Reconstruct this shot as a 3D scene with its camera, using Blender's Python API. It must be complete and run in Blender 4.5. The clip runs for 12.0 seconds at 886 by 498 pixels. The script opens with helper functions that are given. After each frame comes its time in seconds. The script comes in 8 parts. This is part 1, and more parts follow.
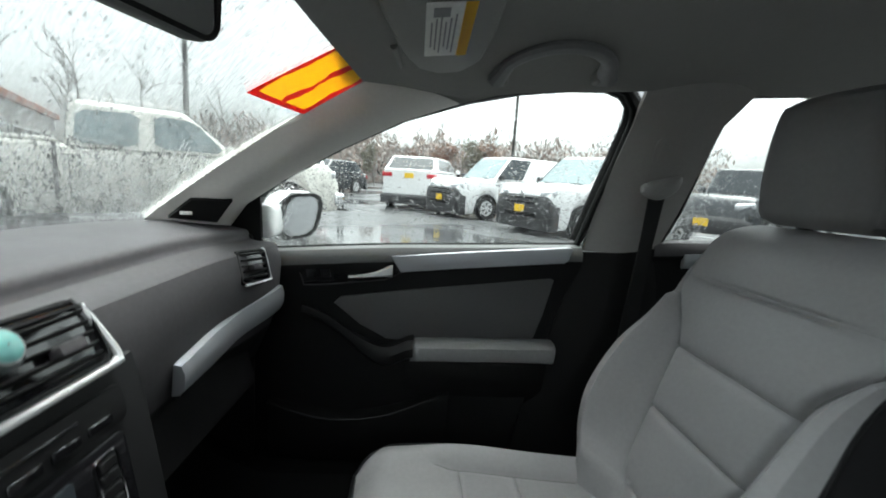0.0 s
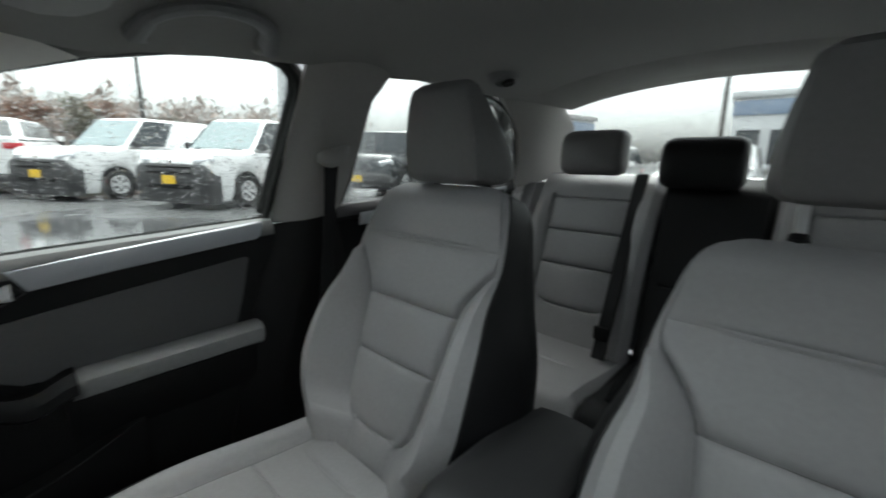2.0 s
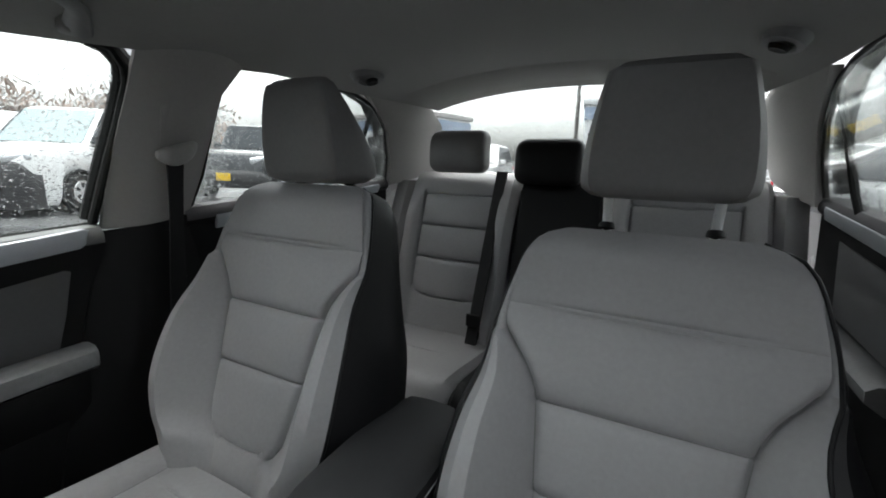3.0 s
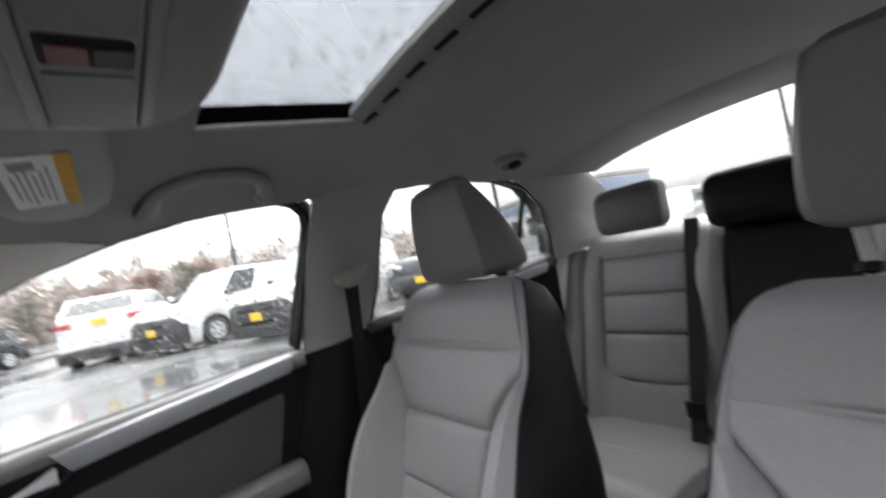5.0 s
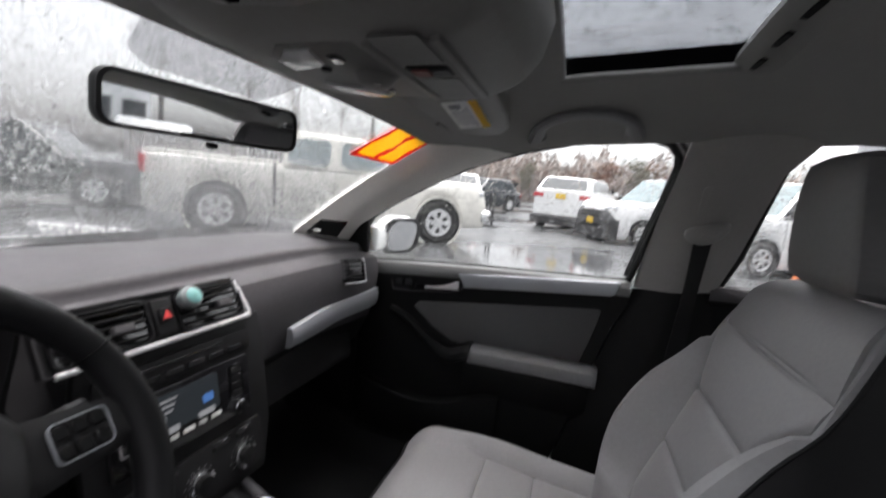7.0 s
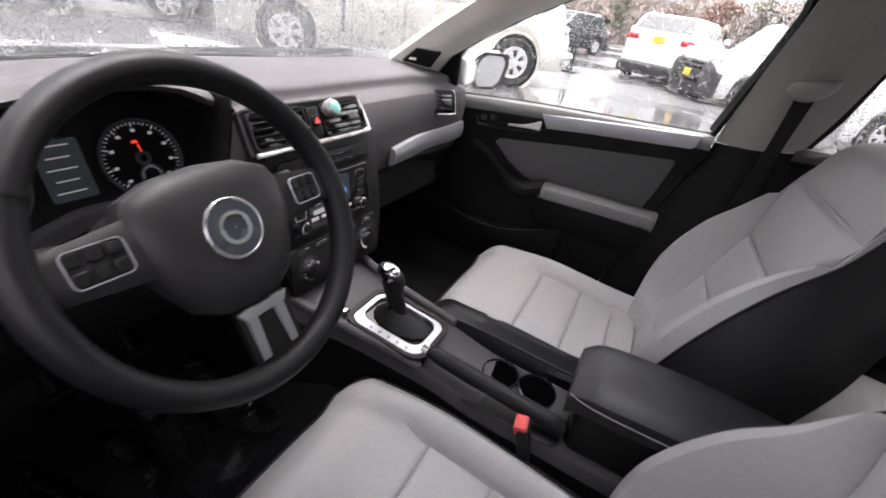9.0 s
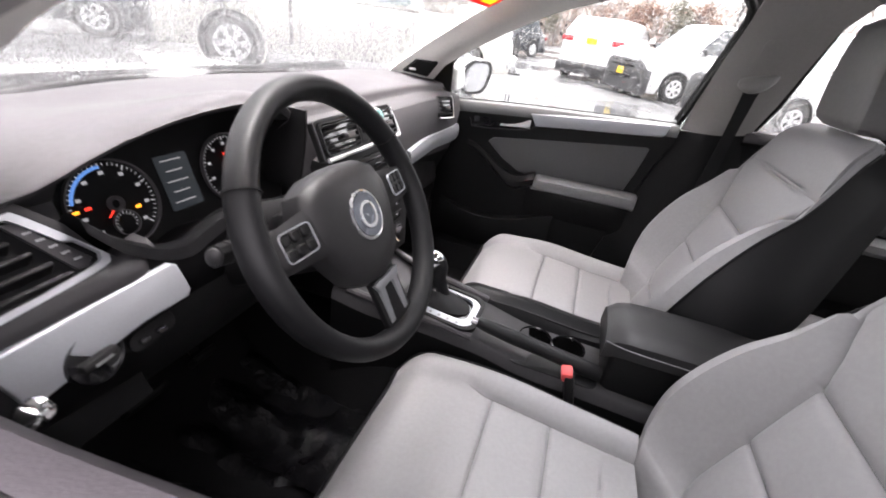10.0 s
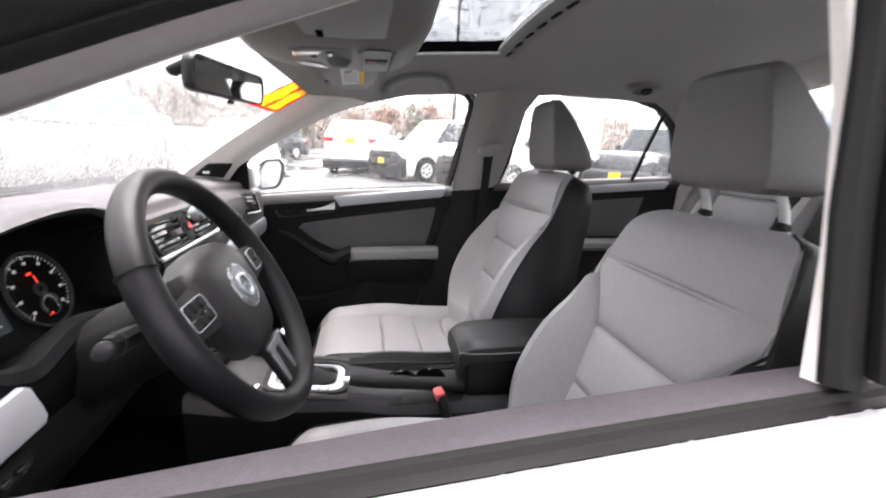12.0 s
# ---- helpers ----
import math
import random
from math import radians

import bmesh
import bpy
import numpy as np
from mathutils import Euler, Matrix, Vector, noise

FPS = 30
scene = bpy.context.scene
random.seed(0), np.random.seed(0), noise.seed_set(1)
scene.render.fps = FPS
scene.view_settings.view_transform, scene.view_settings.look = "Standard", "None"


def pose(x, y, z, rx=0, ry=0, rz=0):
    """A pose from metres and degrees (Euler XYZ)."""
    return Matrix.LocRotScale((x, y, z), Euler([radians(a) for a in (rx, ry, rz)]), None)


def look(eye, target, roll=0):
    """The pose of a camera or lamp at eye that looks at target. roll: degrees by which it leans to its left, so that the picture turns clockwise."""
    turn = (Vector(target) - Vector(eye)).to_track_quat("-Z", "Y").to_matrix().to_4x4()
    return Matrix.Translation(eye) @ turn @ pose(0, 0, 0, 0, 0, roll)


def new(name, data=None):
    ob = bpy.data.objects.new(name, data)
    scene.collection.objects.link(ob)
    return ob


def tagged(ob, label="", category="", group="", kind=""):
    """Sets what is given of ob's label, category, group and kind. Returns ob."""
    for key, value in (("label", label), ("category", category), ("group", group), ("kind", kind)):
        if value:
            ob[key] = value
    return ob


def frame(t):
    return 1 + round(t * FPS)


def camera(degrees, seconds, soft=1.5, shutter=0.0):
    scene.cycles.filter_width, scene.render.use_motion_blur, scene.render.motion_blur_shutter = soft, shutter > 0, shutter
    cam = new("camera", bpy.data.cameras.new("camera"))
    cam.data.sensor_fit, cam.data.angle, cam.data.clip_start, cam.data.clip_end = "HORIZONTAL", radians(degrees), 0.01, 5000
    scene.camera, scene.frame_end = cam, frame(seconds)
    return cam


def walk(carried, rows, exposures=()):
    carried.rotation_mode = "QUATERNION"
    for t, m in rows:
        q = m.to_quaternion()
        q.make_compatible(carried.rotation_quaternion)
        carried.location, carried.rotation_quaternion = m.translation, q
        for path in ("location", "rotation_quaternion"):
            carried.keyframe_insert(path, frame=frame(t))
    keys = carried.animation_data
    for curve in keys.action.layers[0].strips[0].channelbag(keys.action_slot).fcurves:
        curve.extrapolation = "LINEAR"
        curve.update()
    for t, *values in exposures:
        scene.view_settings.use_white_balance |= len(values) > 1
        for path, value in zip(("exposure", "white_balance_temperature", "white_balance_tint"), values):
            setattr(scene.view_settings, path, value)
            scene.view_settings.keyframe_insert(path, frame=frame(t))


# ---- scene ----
cam = camera(93.3, 12.0, soft=1.8, shutter=0.5)
SKY = 0.11
PATH = [
    (0, (-0.285, -0.111, 1.107), (1.687, -0.243, 0.803), 3.9),
    (0.5, (-0.225, -0.055, 1.135), (1.722, -0.287, 0.74), 0.5),
    (1, (-0.232, -0.026, 1.132), (1.606, -0.71, 0.743), 1.8),
    (1.5, (-0.253, -0.046, 1.121), (1.372, -1.141, 0.722), 0.8),
    (2, (-0.291, -0.061, 1.123), (1.043, -1.494, 0.715), 0.9),
    (2.5, (-0.322, -0.069, 1.12), (0.721, -1.729, 0.723), 1.5),
    (2.7, (-0.331, -0.072, 1.127), (0.598, -1.798, 0.73), 2.2),
    (4.3, (-0.353, -0.108, 1.124), (0.658, -1.766, 0.646), -5.3),
    (4.5, (-0.343, -0.131, 1.129), (0.865, -1.669, 0.713), -7.1),
    (5, (-0.341, -0.188, 1.132), (1.227, -1.429, 1.17), -11.8),
    (5.5, (-0.351, -0.221, 1.15), (1.43, -1.068, 1.486), -10.4),
    (6, (-0.401, -0.264, 1.166), (1.531, -0.613, 1.548), -5.5),
    (6.5, (-0.459, -0.328, 1.167), (1.518, -0.054, 1.302), 2.8),
    (7, (-0.473, -0.372, 1.174), (1.418, 0.215, 0.891), 5.9),
    (7.5, (-0.478, -0.373, 1.172), (1.3, 0.298, 0.549), 10.0),
    (7.7, (-0.491, -0.375, 1.164), (1.24, 0.269, 0.397), 10.7),
    (9.3, (-0.704, -0.356, 1.165), (0.902, 0.28, 0.157), 10.4),
    (9.5, (-0.751, -0.325, 1.16), (0.889, 0.243, 0.166), 10.7),
    (10, (-0.836, -0.243, 1.16), (0.866, 0.231, 0.223), 8.7),
    (10.5, (-0.881, -0.181, 1.151), (0.911, 0.135, 0.32), 6.5),
    (11, (-0.909, -0.155, 1.135), (0.966, -0.114, 0.441), 5.9),
    (11.5, (-0.948, -0.152, 1.12), (0.939, -0.381, 0.497), 4.2),
    (12, (-0.989, -0.167, 1.122), (0.92, -0.545, 0.664), 2.5),
]
EXPOSURES = [(0.0, 2.45, 6250, 2), (2.0, 2.26, 6300, 3), (2.7, 2.36, 6350, 6), (4.3, 3.02, 6500, 12), (6.0, 2.78, 6500, 15), (7.0, 2.42, 6500, 16), (7.7, 2.35, 6500, 17), (9.3, 3.45, 6680, 20), (10.0, 3.69, 6680, 20), (12.0, 3.72, 6650, 19)]
walk(cam, [(t, look(eye, target, roll)) for t, eye, target, roll in PATH], EXPOSURES)

# ---- world and light ----
world = bpy.data.worlds.new("overcast_sky")
scene.world = world
world.use_nodes = True
wn, wl = world.node_tree.nodes, world.node_tree.links
sky = wn.new("ShaderNodeTexSky")
sky.sky_type, sky.sun_disc = "NISHITA", False
sky.sun_elevation, sky.sun_rotation = radians(78), radians(108)
sky.air_density, sky.dust_density, sky.ozone_density = 1.0, 6.0, 1.0
grey = wn.new("ShaderNodeHueSaturation")
grey.inputs["Saturation"].default_value = 0.12
wl.new(sky.outputs[0], grey.inputs["Color"])
wl.new(grey.outputs[0], wn["Background"].inputs["Color"])
wn["Background"].inputs["Strength"].default_value = SKY

sun_data = bpy.data.lights.new("sun", "SUN")
sun_data.energy, sun_data.angle, sun_data.color = 0.5, radians(60), (1.0, 0.98, 0.95)
sun_ob = new("sun", sun_data)
sun_ob.matrix_world = look((6, -2, 30), (0, 0, 0))


# ---- materials ----
def mat(name, color, rough=0.5, metal=0.0, vary=0.08, scale=8.0, bump=0.0, bscale=300.0, fine=120.0, coat=0.0, spec=0.5, sheen=0.0, rvary=0.06, bdist=0.002):
    m = bpy.data.materials.new(name)
    m.use_nodes = True
    n, l = m.node_tree.nodes, m.node_tree.links
    p = n["Principled BSDF"]
    p.inputs["Metallic"].default_value = metal
    p.inputs["Coat Weight"].default_value = coat
    p.inputs["Coat Roughness"].default_value = 0.05
    p.inputs["Specular IOR Level"].default_value = spec
    p.inputs["Sheen Weight"].default_value = sheen
    tc = n.new("ShaderNodeTexCoord")
    big = n.new("ShaderNodeTexNoise")
    big.inputs["Scale"].default_value, big.inputs["Detail"].default_value = scale, 4
    small = n.new("ShaderNodeTexNoise")
    small.inputs["Scale"].default_value, small.inputs["Detail"].default_value = fine, 2
    add = n.new("ShaderNodeMath")
    add.operation = "ADD"
    l.new(tc.outputs["Object"], big.inputs["Vector"])
    l.new(tc.outputs["Object"], small.inputs["Vector"])
    l.new(big.outputs["Fac"], add.inputs[0])
    l.new(small.outputs["Fac"], add.inputs[1])
    ramp = n.new("ShaderNodeMapRange")
    ramp.inputs["From Min"].default_value, ramp.inputs["From Max"].default_value = 0.7, 1.3
    ramp.inputs["To Min"].default_value, ramp.inputs["To Max"].default_value = 1 - vary, 1 + vary
    l.new(add.outputs[0], ramp.inputs["Value"])
    mul = n.new("ShaderNodeVectorMath")
    mul.operation = "SCALE"
    mul.inputs[0].default_value = color
    l.new(ramp.outputs[0], mul.inputs["Scale"])
    l.new(mul.outputs[0], p.inputs["Base Color"])
    rr = n.new("ShaderNodeMapRange")
    rr.inputs["From Min"].default_value, rr.inputs["From Max"].default_value = 0.3, 0.7
    rr.inputs["To Min"].default_value, rr.inputs["To Max"].default_value = max(0.02, rough - rvary), min(1, rough + rvary)
    l.new(big.outputs["Fac"], rr.inputs["Value"])
    l.new(rr.outputs[0], p.inputs["Roughness"])
    if bump:
        t = n.new("ShaderNodeTexNoise")
        t.inputs["Scale"].default_value, t.inputs["Detail"].default_value = bscale, 3
        l.new(tc.outputs["Object"], t.inputs["Vector"])
        b = n.new("ShaderNodeBump")
        b.inputs["Strength"].default_value, b.inputs["Distance"].default_value = bump, bdist
        l.new(t.outputs["Fac"], b.inputs["Height"])
        l.new(b.outputs[0], p.inputs["Normal"])
    return m


def glow(name, color, strength):
    m = bpy.data.materials.new(name)
    m.use_nodes = True
    p = m.node_tree.nodes["Principled BSDF"]
    p.inputs["Base Color"].default_value = (*[0.25 * c for c in color], 1)
    p.inputs["Roughness"].default_value, p.inputs["Specular IOR Level"].default_value = 0.2, 0.15
    p.inputs["Emission Color"].default_value = (*color, 1)
    p.inputs["Emission Strength"].default_value = strength
    return m


def clear(name, tint, gloss=0.6, rough=0.0):
    m = bpy.data.materials.new(name)
    m.use_nodes = True
    n, l = m.node_tree.nodes, m.node_tree.links
    n.remove(n["Principled BSDF"])
    tr = n.new("ShaderNodeBsdfTransparent")
    tr.inputs["Color"].default_value = (*tint, 1)
    gl = n.new("ShaderNodeBsdfGlossy")
    gl.inputs["Roughness"].default_value = rough
    fr = n.new("ShaderNodeFresnel")
    fr.inputs["IOR"].default_value = 1.45
    k = n.new("ShaderNodeMath")
    k.operation = "MULTIPLY"
    k.inputs[1].default_value = gloss
    mix = n.new("ShaderNodeMixShader")
    l.new(fr.outputs[0], k.inputs[0])
    l.new(k.outputs[0], mix.inputs["Fac"])
    l.new(tr.outputs[0], mix.inputs[1])
    l.new(gl.outputs[0], mix.inputs[2])
    l.new(mix.outputs[0], n["Material Output"].inputs["Surface"])
    return m


def water(name):
    m = bpy.data.materials.new(name)
    m.use_nodes = True
    n, l = m.node_tree.nodes, m.node_tree.links
    n.remove(n["Principled BSDF"])
    g = n.new("ShaderNodeBsdfGlass")
    g.inputs["Roughness"].default_value, g.inputs["IOR"].default_value = 0.0, 1.24
    l.new(g.outputs[0], n["Material Output"].inputs["Surface"])
    return m


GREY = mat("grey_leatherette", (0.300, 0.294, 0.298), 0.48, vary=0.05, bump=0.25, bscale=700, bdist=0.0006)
# seat leatherette at lower albedo: shade on the head restraints put into colour
HEADR = mat("shaded_grey_leatherette", (0.165, 0.161, 0.160), 0.52, vary=0.06, bump=0.25, bscale=700, bdist=0.0006)
STITCH = mat("grey_thread", (0.21, 0.205, 0.21), 0.8)
BLACK = mat("black_leatherette", (0.008, 0.008, 0.009), 0.5, spec=0.3, vary=0.1, bump=0.25, bscale=700, bdist=0.0006)
SOFT = mat("black_soft_plastic", (0.0075, 0.0075, 0.008), 0.5, spec=0.25, vary=0.1, bump=0.2, bscale=900, bdist=0.0005)
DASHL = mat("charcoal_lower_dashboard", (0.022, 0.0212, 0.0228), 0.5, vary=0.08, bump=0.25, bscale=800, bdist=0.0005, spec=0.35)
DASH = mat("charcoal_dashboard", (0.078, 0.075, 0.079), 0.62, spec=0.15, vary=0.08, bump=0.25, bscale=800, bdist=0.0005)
INSERT = mat("grey_door_fabric", (0.085, 0.085, 0.087), 0.75, vary=0.06, bump=0.4, bscale=900, bdist=0.0006, sheen=0.2)
PAD = mat("grey_armrest", (0.235, 0.235, 0.238), 0.5, bump=0.2, bscale=700, bdist=0.0005)
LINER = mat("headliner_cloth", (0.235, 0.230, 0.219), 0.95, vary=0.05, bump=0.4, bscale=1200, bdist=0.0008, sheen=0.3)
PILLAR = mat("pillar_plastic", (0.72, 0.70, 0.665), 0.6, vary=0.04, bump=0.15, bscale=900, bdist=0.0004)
# pillar plastic again, darkened to stand for sky blocked at the door opening
EDGET = mat("shaded_pillar_edge", (0.30, 0.285, 0.278), 0.7, vary=0.05, bump=0.2, bscale=700, bdist=0.0005)
# same plastic as PILLAR, with the cabin's shade put into a darker colour
PILLARB = mat("shaded_pillar_plastic", (0.36, 0.350, 0.334), 0.6, vary=0.04, bump=0.15, bscale=900, bdist=0.0004)
CONSOLE = mat("roof_console_plastic", (0.225, 0.22, 0.21), 0.55, vary=0.04)
GUIDE = mat("grey_belt_guide", (0.33, 0.325, 0.31), 0.45, vary=0.05)
CONTOP = mat("charcoal_console_top", (0.042, 0.0405, 0.043), 0.5, spec=0.35, vary=0.08, bump=0.25, bscale=800, bdist=0.0005)
# black without gloss, stands for the shade inside the cup holders
WELL = mat("painted_well_shade", (0.0015, 0.0015, 0.0015), 1.0, spec=0.0)
LAMPP = mat("lamp_panel_plastic", (0.155, 0.152, 0.146), 0.5, vary=0.05)
POLISH = mat("polished_badge_metal", (0.60, 0.61, 0.62), 0.28, 0.8, vary=0.03)
SATIN = mat("satin_spoke_metal", (0.33, 0.34, 0.35), 0.38, 0.6, vary=0.04)
SILVER = mat("brushed_silver", (0.50, 0.52, 0.55), 0.42, 0.7, vary=0.04, fine=400)
POSTM = mat("bright_steel", (0.85, 0.86, 0.87), 0.3, 0.2, vary=0.03)
CHROME = mat("chrome", (0.82, 0.82, 0.83), 0.1, 1.0, vary=0.02, rvary=0.02)
# passenger ledge grey, lightened to hold the daylight reflected from its window
LEDGE = mat("window_lit_ledge", (0.125, 0.128, 0.126), 0.5, spec=0.4, vary=0.06, bump=0.2, bscale=800, bdist=0.0005)
VINYL = mat("black_vinyl", (0.020, 0.0195, 0.0205), 0.48, spec=0.35, vary=0.08, bump=0.25, bscale=800, bdist=0.0005)
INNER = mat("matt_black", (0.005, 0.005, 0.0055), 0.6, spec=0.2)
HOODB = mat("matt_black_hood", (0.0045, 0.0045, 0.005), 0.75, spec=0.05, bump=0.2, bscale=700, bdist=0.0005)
STRIP = mat("bright_satin_strip", (0.80, 0.80, 0.81), 0.28, 0.35, vary=0.03)
FLOCK = mat("black_flock", (0.0025, 0.0025, 0.0028), 0.95, spec=0.0)
GLOSSB = mat("gloss_black", (0.008, 0.008, 0.009), 0.1, coat=0.4)
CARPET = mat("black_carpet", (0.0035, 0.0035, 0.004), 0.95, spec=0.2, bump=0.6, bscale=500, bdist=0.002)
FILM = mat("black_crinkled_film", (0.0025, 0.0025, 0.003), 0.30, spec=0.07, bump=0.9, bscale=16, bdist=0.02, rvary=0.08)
RUBBER = mat("black_rubber", (0.010, 0.010, 0.010), 0.65, spec=0.2, bump=0.2, bscale=200)
SILL = mat("grey_sill_plastic", (0.058, 0.053, 0.059), 0.55, spec=0.2, vary=0.12, scale=14, fine=160, bump=0.25, bscale=400)
PAINT = mat("white_paint", (0.80, 0.80, 0.80), 0.25, coat=0.6, vary=0.02)
CREAM = mat("pearl_paint", (0.70, 0.68, 0.63), 0.3, 0.1, coat=0.5, vary=0.03)
DARKP = mat("dark_paint", (0.03, 0.033, 0.038), 0.25, coat=0.5)
SILVERP = mat("silver_paint", (0.45, 0.46, 0.47), 0.3, 0.5, coat=0.5)
TRIMB = mat("grey_black_bumper", (0.03, 0.03, 0.032), 0.5, bump=0.2, bscale=120)
TYRE = mat("tyre", (0.016, 0.016, 0.016), 0.75, bump=0.3, bscale=90)
ALLOY = mat("alloy", (0.62, 0.62, 0.63), 0.35, 0.3)
TINT = mat("vehicle_glass", (0.03, 0.035, 0.04), 0.06, coat=0.2, vary=0.2, scale=2)
# glass with the sky's reflection put into a pale base colour
LIGHTG = mat("sky_pale_vehicle_glass", (0.20, 0.25, 0.26), 0.08, vary=0.15, scale=2)
REDL = mat("red_lens", (0.45, 0.02, 0.03), 0.15, coat=0.5)
LENS = mat("clear_lens", (0.55, 0.56, 0.58), 0.12, 0.3, coat=0.6)
LAMPL = mat("clear_lamp_lens", (0.42, 0.42, 0.42), 0.15, 0.1, coat=0.5)
YELLOW = mat("yellow_plate", (0.80, 0.52, 0.02), 0.5)
ORANGE = mat("orange_plastic", (0.75, 0.22, 0.08), 0.5)
RED = mat("red_plastic", (0.62, 0.06, 0.06), 0.4)
GELCASE = mat("smoky_plastic_case", (0.16, 0.18, 0.18), 0.25, coat=0.4)


def film_mat(name, color):
    """Printed film that daylight shines through."""
    m = mat(name, color, 0.4, vary=0.08)
    n, l = m.node_tree.nodes, m.node_tree.links
    tl = n.new("ShaderNodeBsdfTranslucent")
    tl.inputs["Color"].default_value = (*color, 1)
    mix = n.new("ShaderNodeMixShader")
    mix.inputs["Fac"].default_value = 0.6
    l.new(n["Principled BSDF"].outputs[0], mix.inputs[1])
    l.new(tl.outputs[0], mix.inputs[2])
    l.new(mix.outputs[0], n["Material Output"].inputs["Surface"])
    return m


STRED = film_mat("red_film", (0.62, 0.03, 0.025))
STYEL = film_mat("yellow_film", (0.90, 0.62, 0.02))
PAPER = mat("white_label", (0.75, 0.75, 0.72), 0.6)
INK = mat("grey_ink", (0.25, 0.25, 0.26), 0.7)
TEAL = mat("teal_gel", (0.16, 0.37, 0.35), 0.25, coat=0.5)
BELT = mat("black_webbing", (0.009, 0.009, 0.010), 0.8, bump=0.5, bscale=400)
GLASS = clear("window_glass", (0.93, 0.95, 0.94), 0.55)
SUNGLASS = clear("sunroof_glass", (0.52, 0.54, 0.55), 0.5)
FRIT = clear("dotted_frit", (0.58, 0.58, 0.59), 0.15)
WATER = water("rain_water")
MIRROR = mat("mirror_glass", (0.75, 0.76, 0.77), 0.02, 1.0, vary=0.01, rvary=0.01)


def wet_film(name):
    """Rain water running down a pane: clear, with milky runs that scatter daylight."""
    m = bpy.data.materials.new(name)
    m.use_nodes = True
    n, l = m.node_tree.nodes, m.node_tree.links
    n.remove(n["Principled BSDF"])
    tr = n.new("ShaderNodeBsdfTransparent")
    tl = n.new("ShaderNodeBsdfTranslucent")
    tl.inputs["Color"].default_value = (0.42, 0.43, 0.44, 1)
    tc = n.new("ShaderNodeTexCoord")
    mp = n.new("ShaderNodeCombineXYZ")
    for slot, way, freq in (("X", (0.862, -0.440, 0.255), 250.0), ("Y", (-0.508, -0.746, 0.432), 34.0)):
        dot = n.new("ShaderNodeVectorMath")
        dot.operation = "DOT_PRODUCT"
        dot.inputs[1].default_value = [freq * c for c in way]
        l.new(tc.outputs["Object"], dot.inputs[0])
        l.new(dot.outputs["Value"], mp.inputs[slot])
    nz = n.new("ShaderNodeTexNoise")
    nz.inputs["Scale"].default_value, nz.inputs["Detail"].default_value = 1.0, 3
    big = n.new("ShaderNodeTexNoise")
    big.inputs["Scale"].default_value, big.inputs["Detail"].default_value = 7.0, 2
    mr = n.new("ShaderNodeMapRange")
    mr.inputs["From Min"].default_value, mr.inputs["From Max"].default_value = 0.47, 0.57
    mr.inputs["To Min"].default_value, mr.inputs["To Max"].default_value = 0.02, 0.52
    br = n.new("ShaderNodeMapRange")
    br.inputs["From Min"].default_value, br.inputs["From Max"].default_value = 0.3, 0.7
    br.inputs["To Min"].default_value, br.inputs["To Max"].default_value = 0.55, 1.0
    k = n.new("ShaderNodeMath")
    k.operation = "MULTIPLY"
    mix = n.new("ShaderNodeMixShader")
    l.new(mp.outputs[0], nz.inputs["Vector"])
    l.new(tc.outputs["Object"], big.inputs["Vector"])
    l.new(nz.outputs["Fac"], mr.inputs["Value"])
    l.new(big.outputs["Fac"], br.inputs["Value"])
    l.new(mr.outputs[0], k.inputs[0])
    l.new(br.outputs[0], k.inputs[1])
    l.new(k.outputs[0], mix.inputs["Fac"])
    l.new(tr.outputs[0], mix.inputs[1])
    l.new(tl.outputs[0], mix.inputs[2])
    l.new(mix.outputs[0], n["Material Output"].inputs["Surface"])
    return m


WETFILM = wet_film("running_rain_water")
SCREEN = glow("lit_display", (0.10, 0.12, 0.135), 0.016)
MARK = glow("lit_marks", (0.75, 0.78, 0.80), 0.035)
BLUE = glow("lit_blue_arc", (0.10, 0.25, 0.60), 0.10)
WARN = glow("lit_red_warning", (0.90, 0.05, 0.03), 0.16)
AMBER = glow("lit_amber_warning", (0.95, 0.35, 0.03), 0.2)


# ---- mesh tools ----
def smooth(x, a, b):
    t = min(1.0, max(0.0, (x - a) / (b - a)))
    return t * t * (3 - 2 * t)


def curve(x, knots):
    """Smooth value at x from rising (x, value) knots."""
    if x <= knots[0][0]:
        return knots[0][1]
    for i in range(len(knots) - 1):
        (a, p), (b, q) = knots[i], knots[i + 1]
        if x <= b:
            m0 = (q - knots[i - 1][1]) / (b - knots[i - 1][0]) if i else (q - p) / (b - a)
            m1 = (knots[i + 2][1] - p) / (knots[i + 2][0] - a) if i + 2 < len(knots) else (q - p) / (b - a)
            t, h = (x - a) / (b - a), b - a
            return (2 * t ** 3 - 3 * t * t + 1) * p + (t ** 3 - 2 * t * t + t) * h * m0 + (3 * t * t - 2 * t ** 3) * q + (t ** 3 - t * t) * h * m1
    return knots[-1][1]


def grow(bm, m):
    bmesh.ops.transform(bm, matrix=m, verts=bm.verts)
    return bm


def join(*bms):
    out = bms[0]
    for b in bms[1:]:
        me = bpy.data.meshes.new("t")
        b.to_mesh(me)
        b.free()
        out.from_mesh(me)
        bpy.data.meshes.remove(me)
    return out


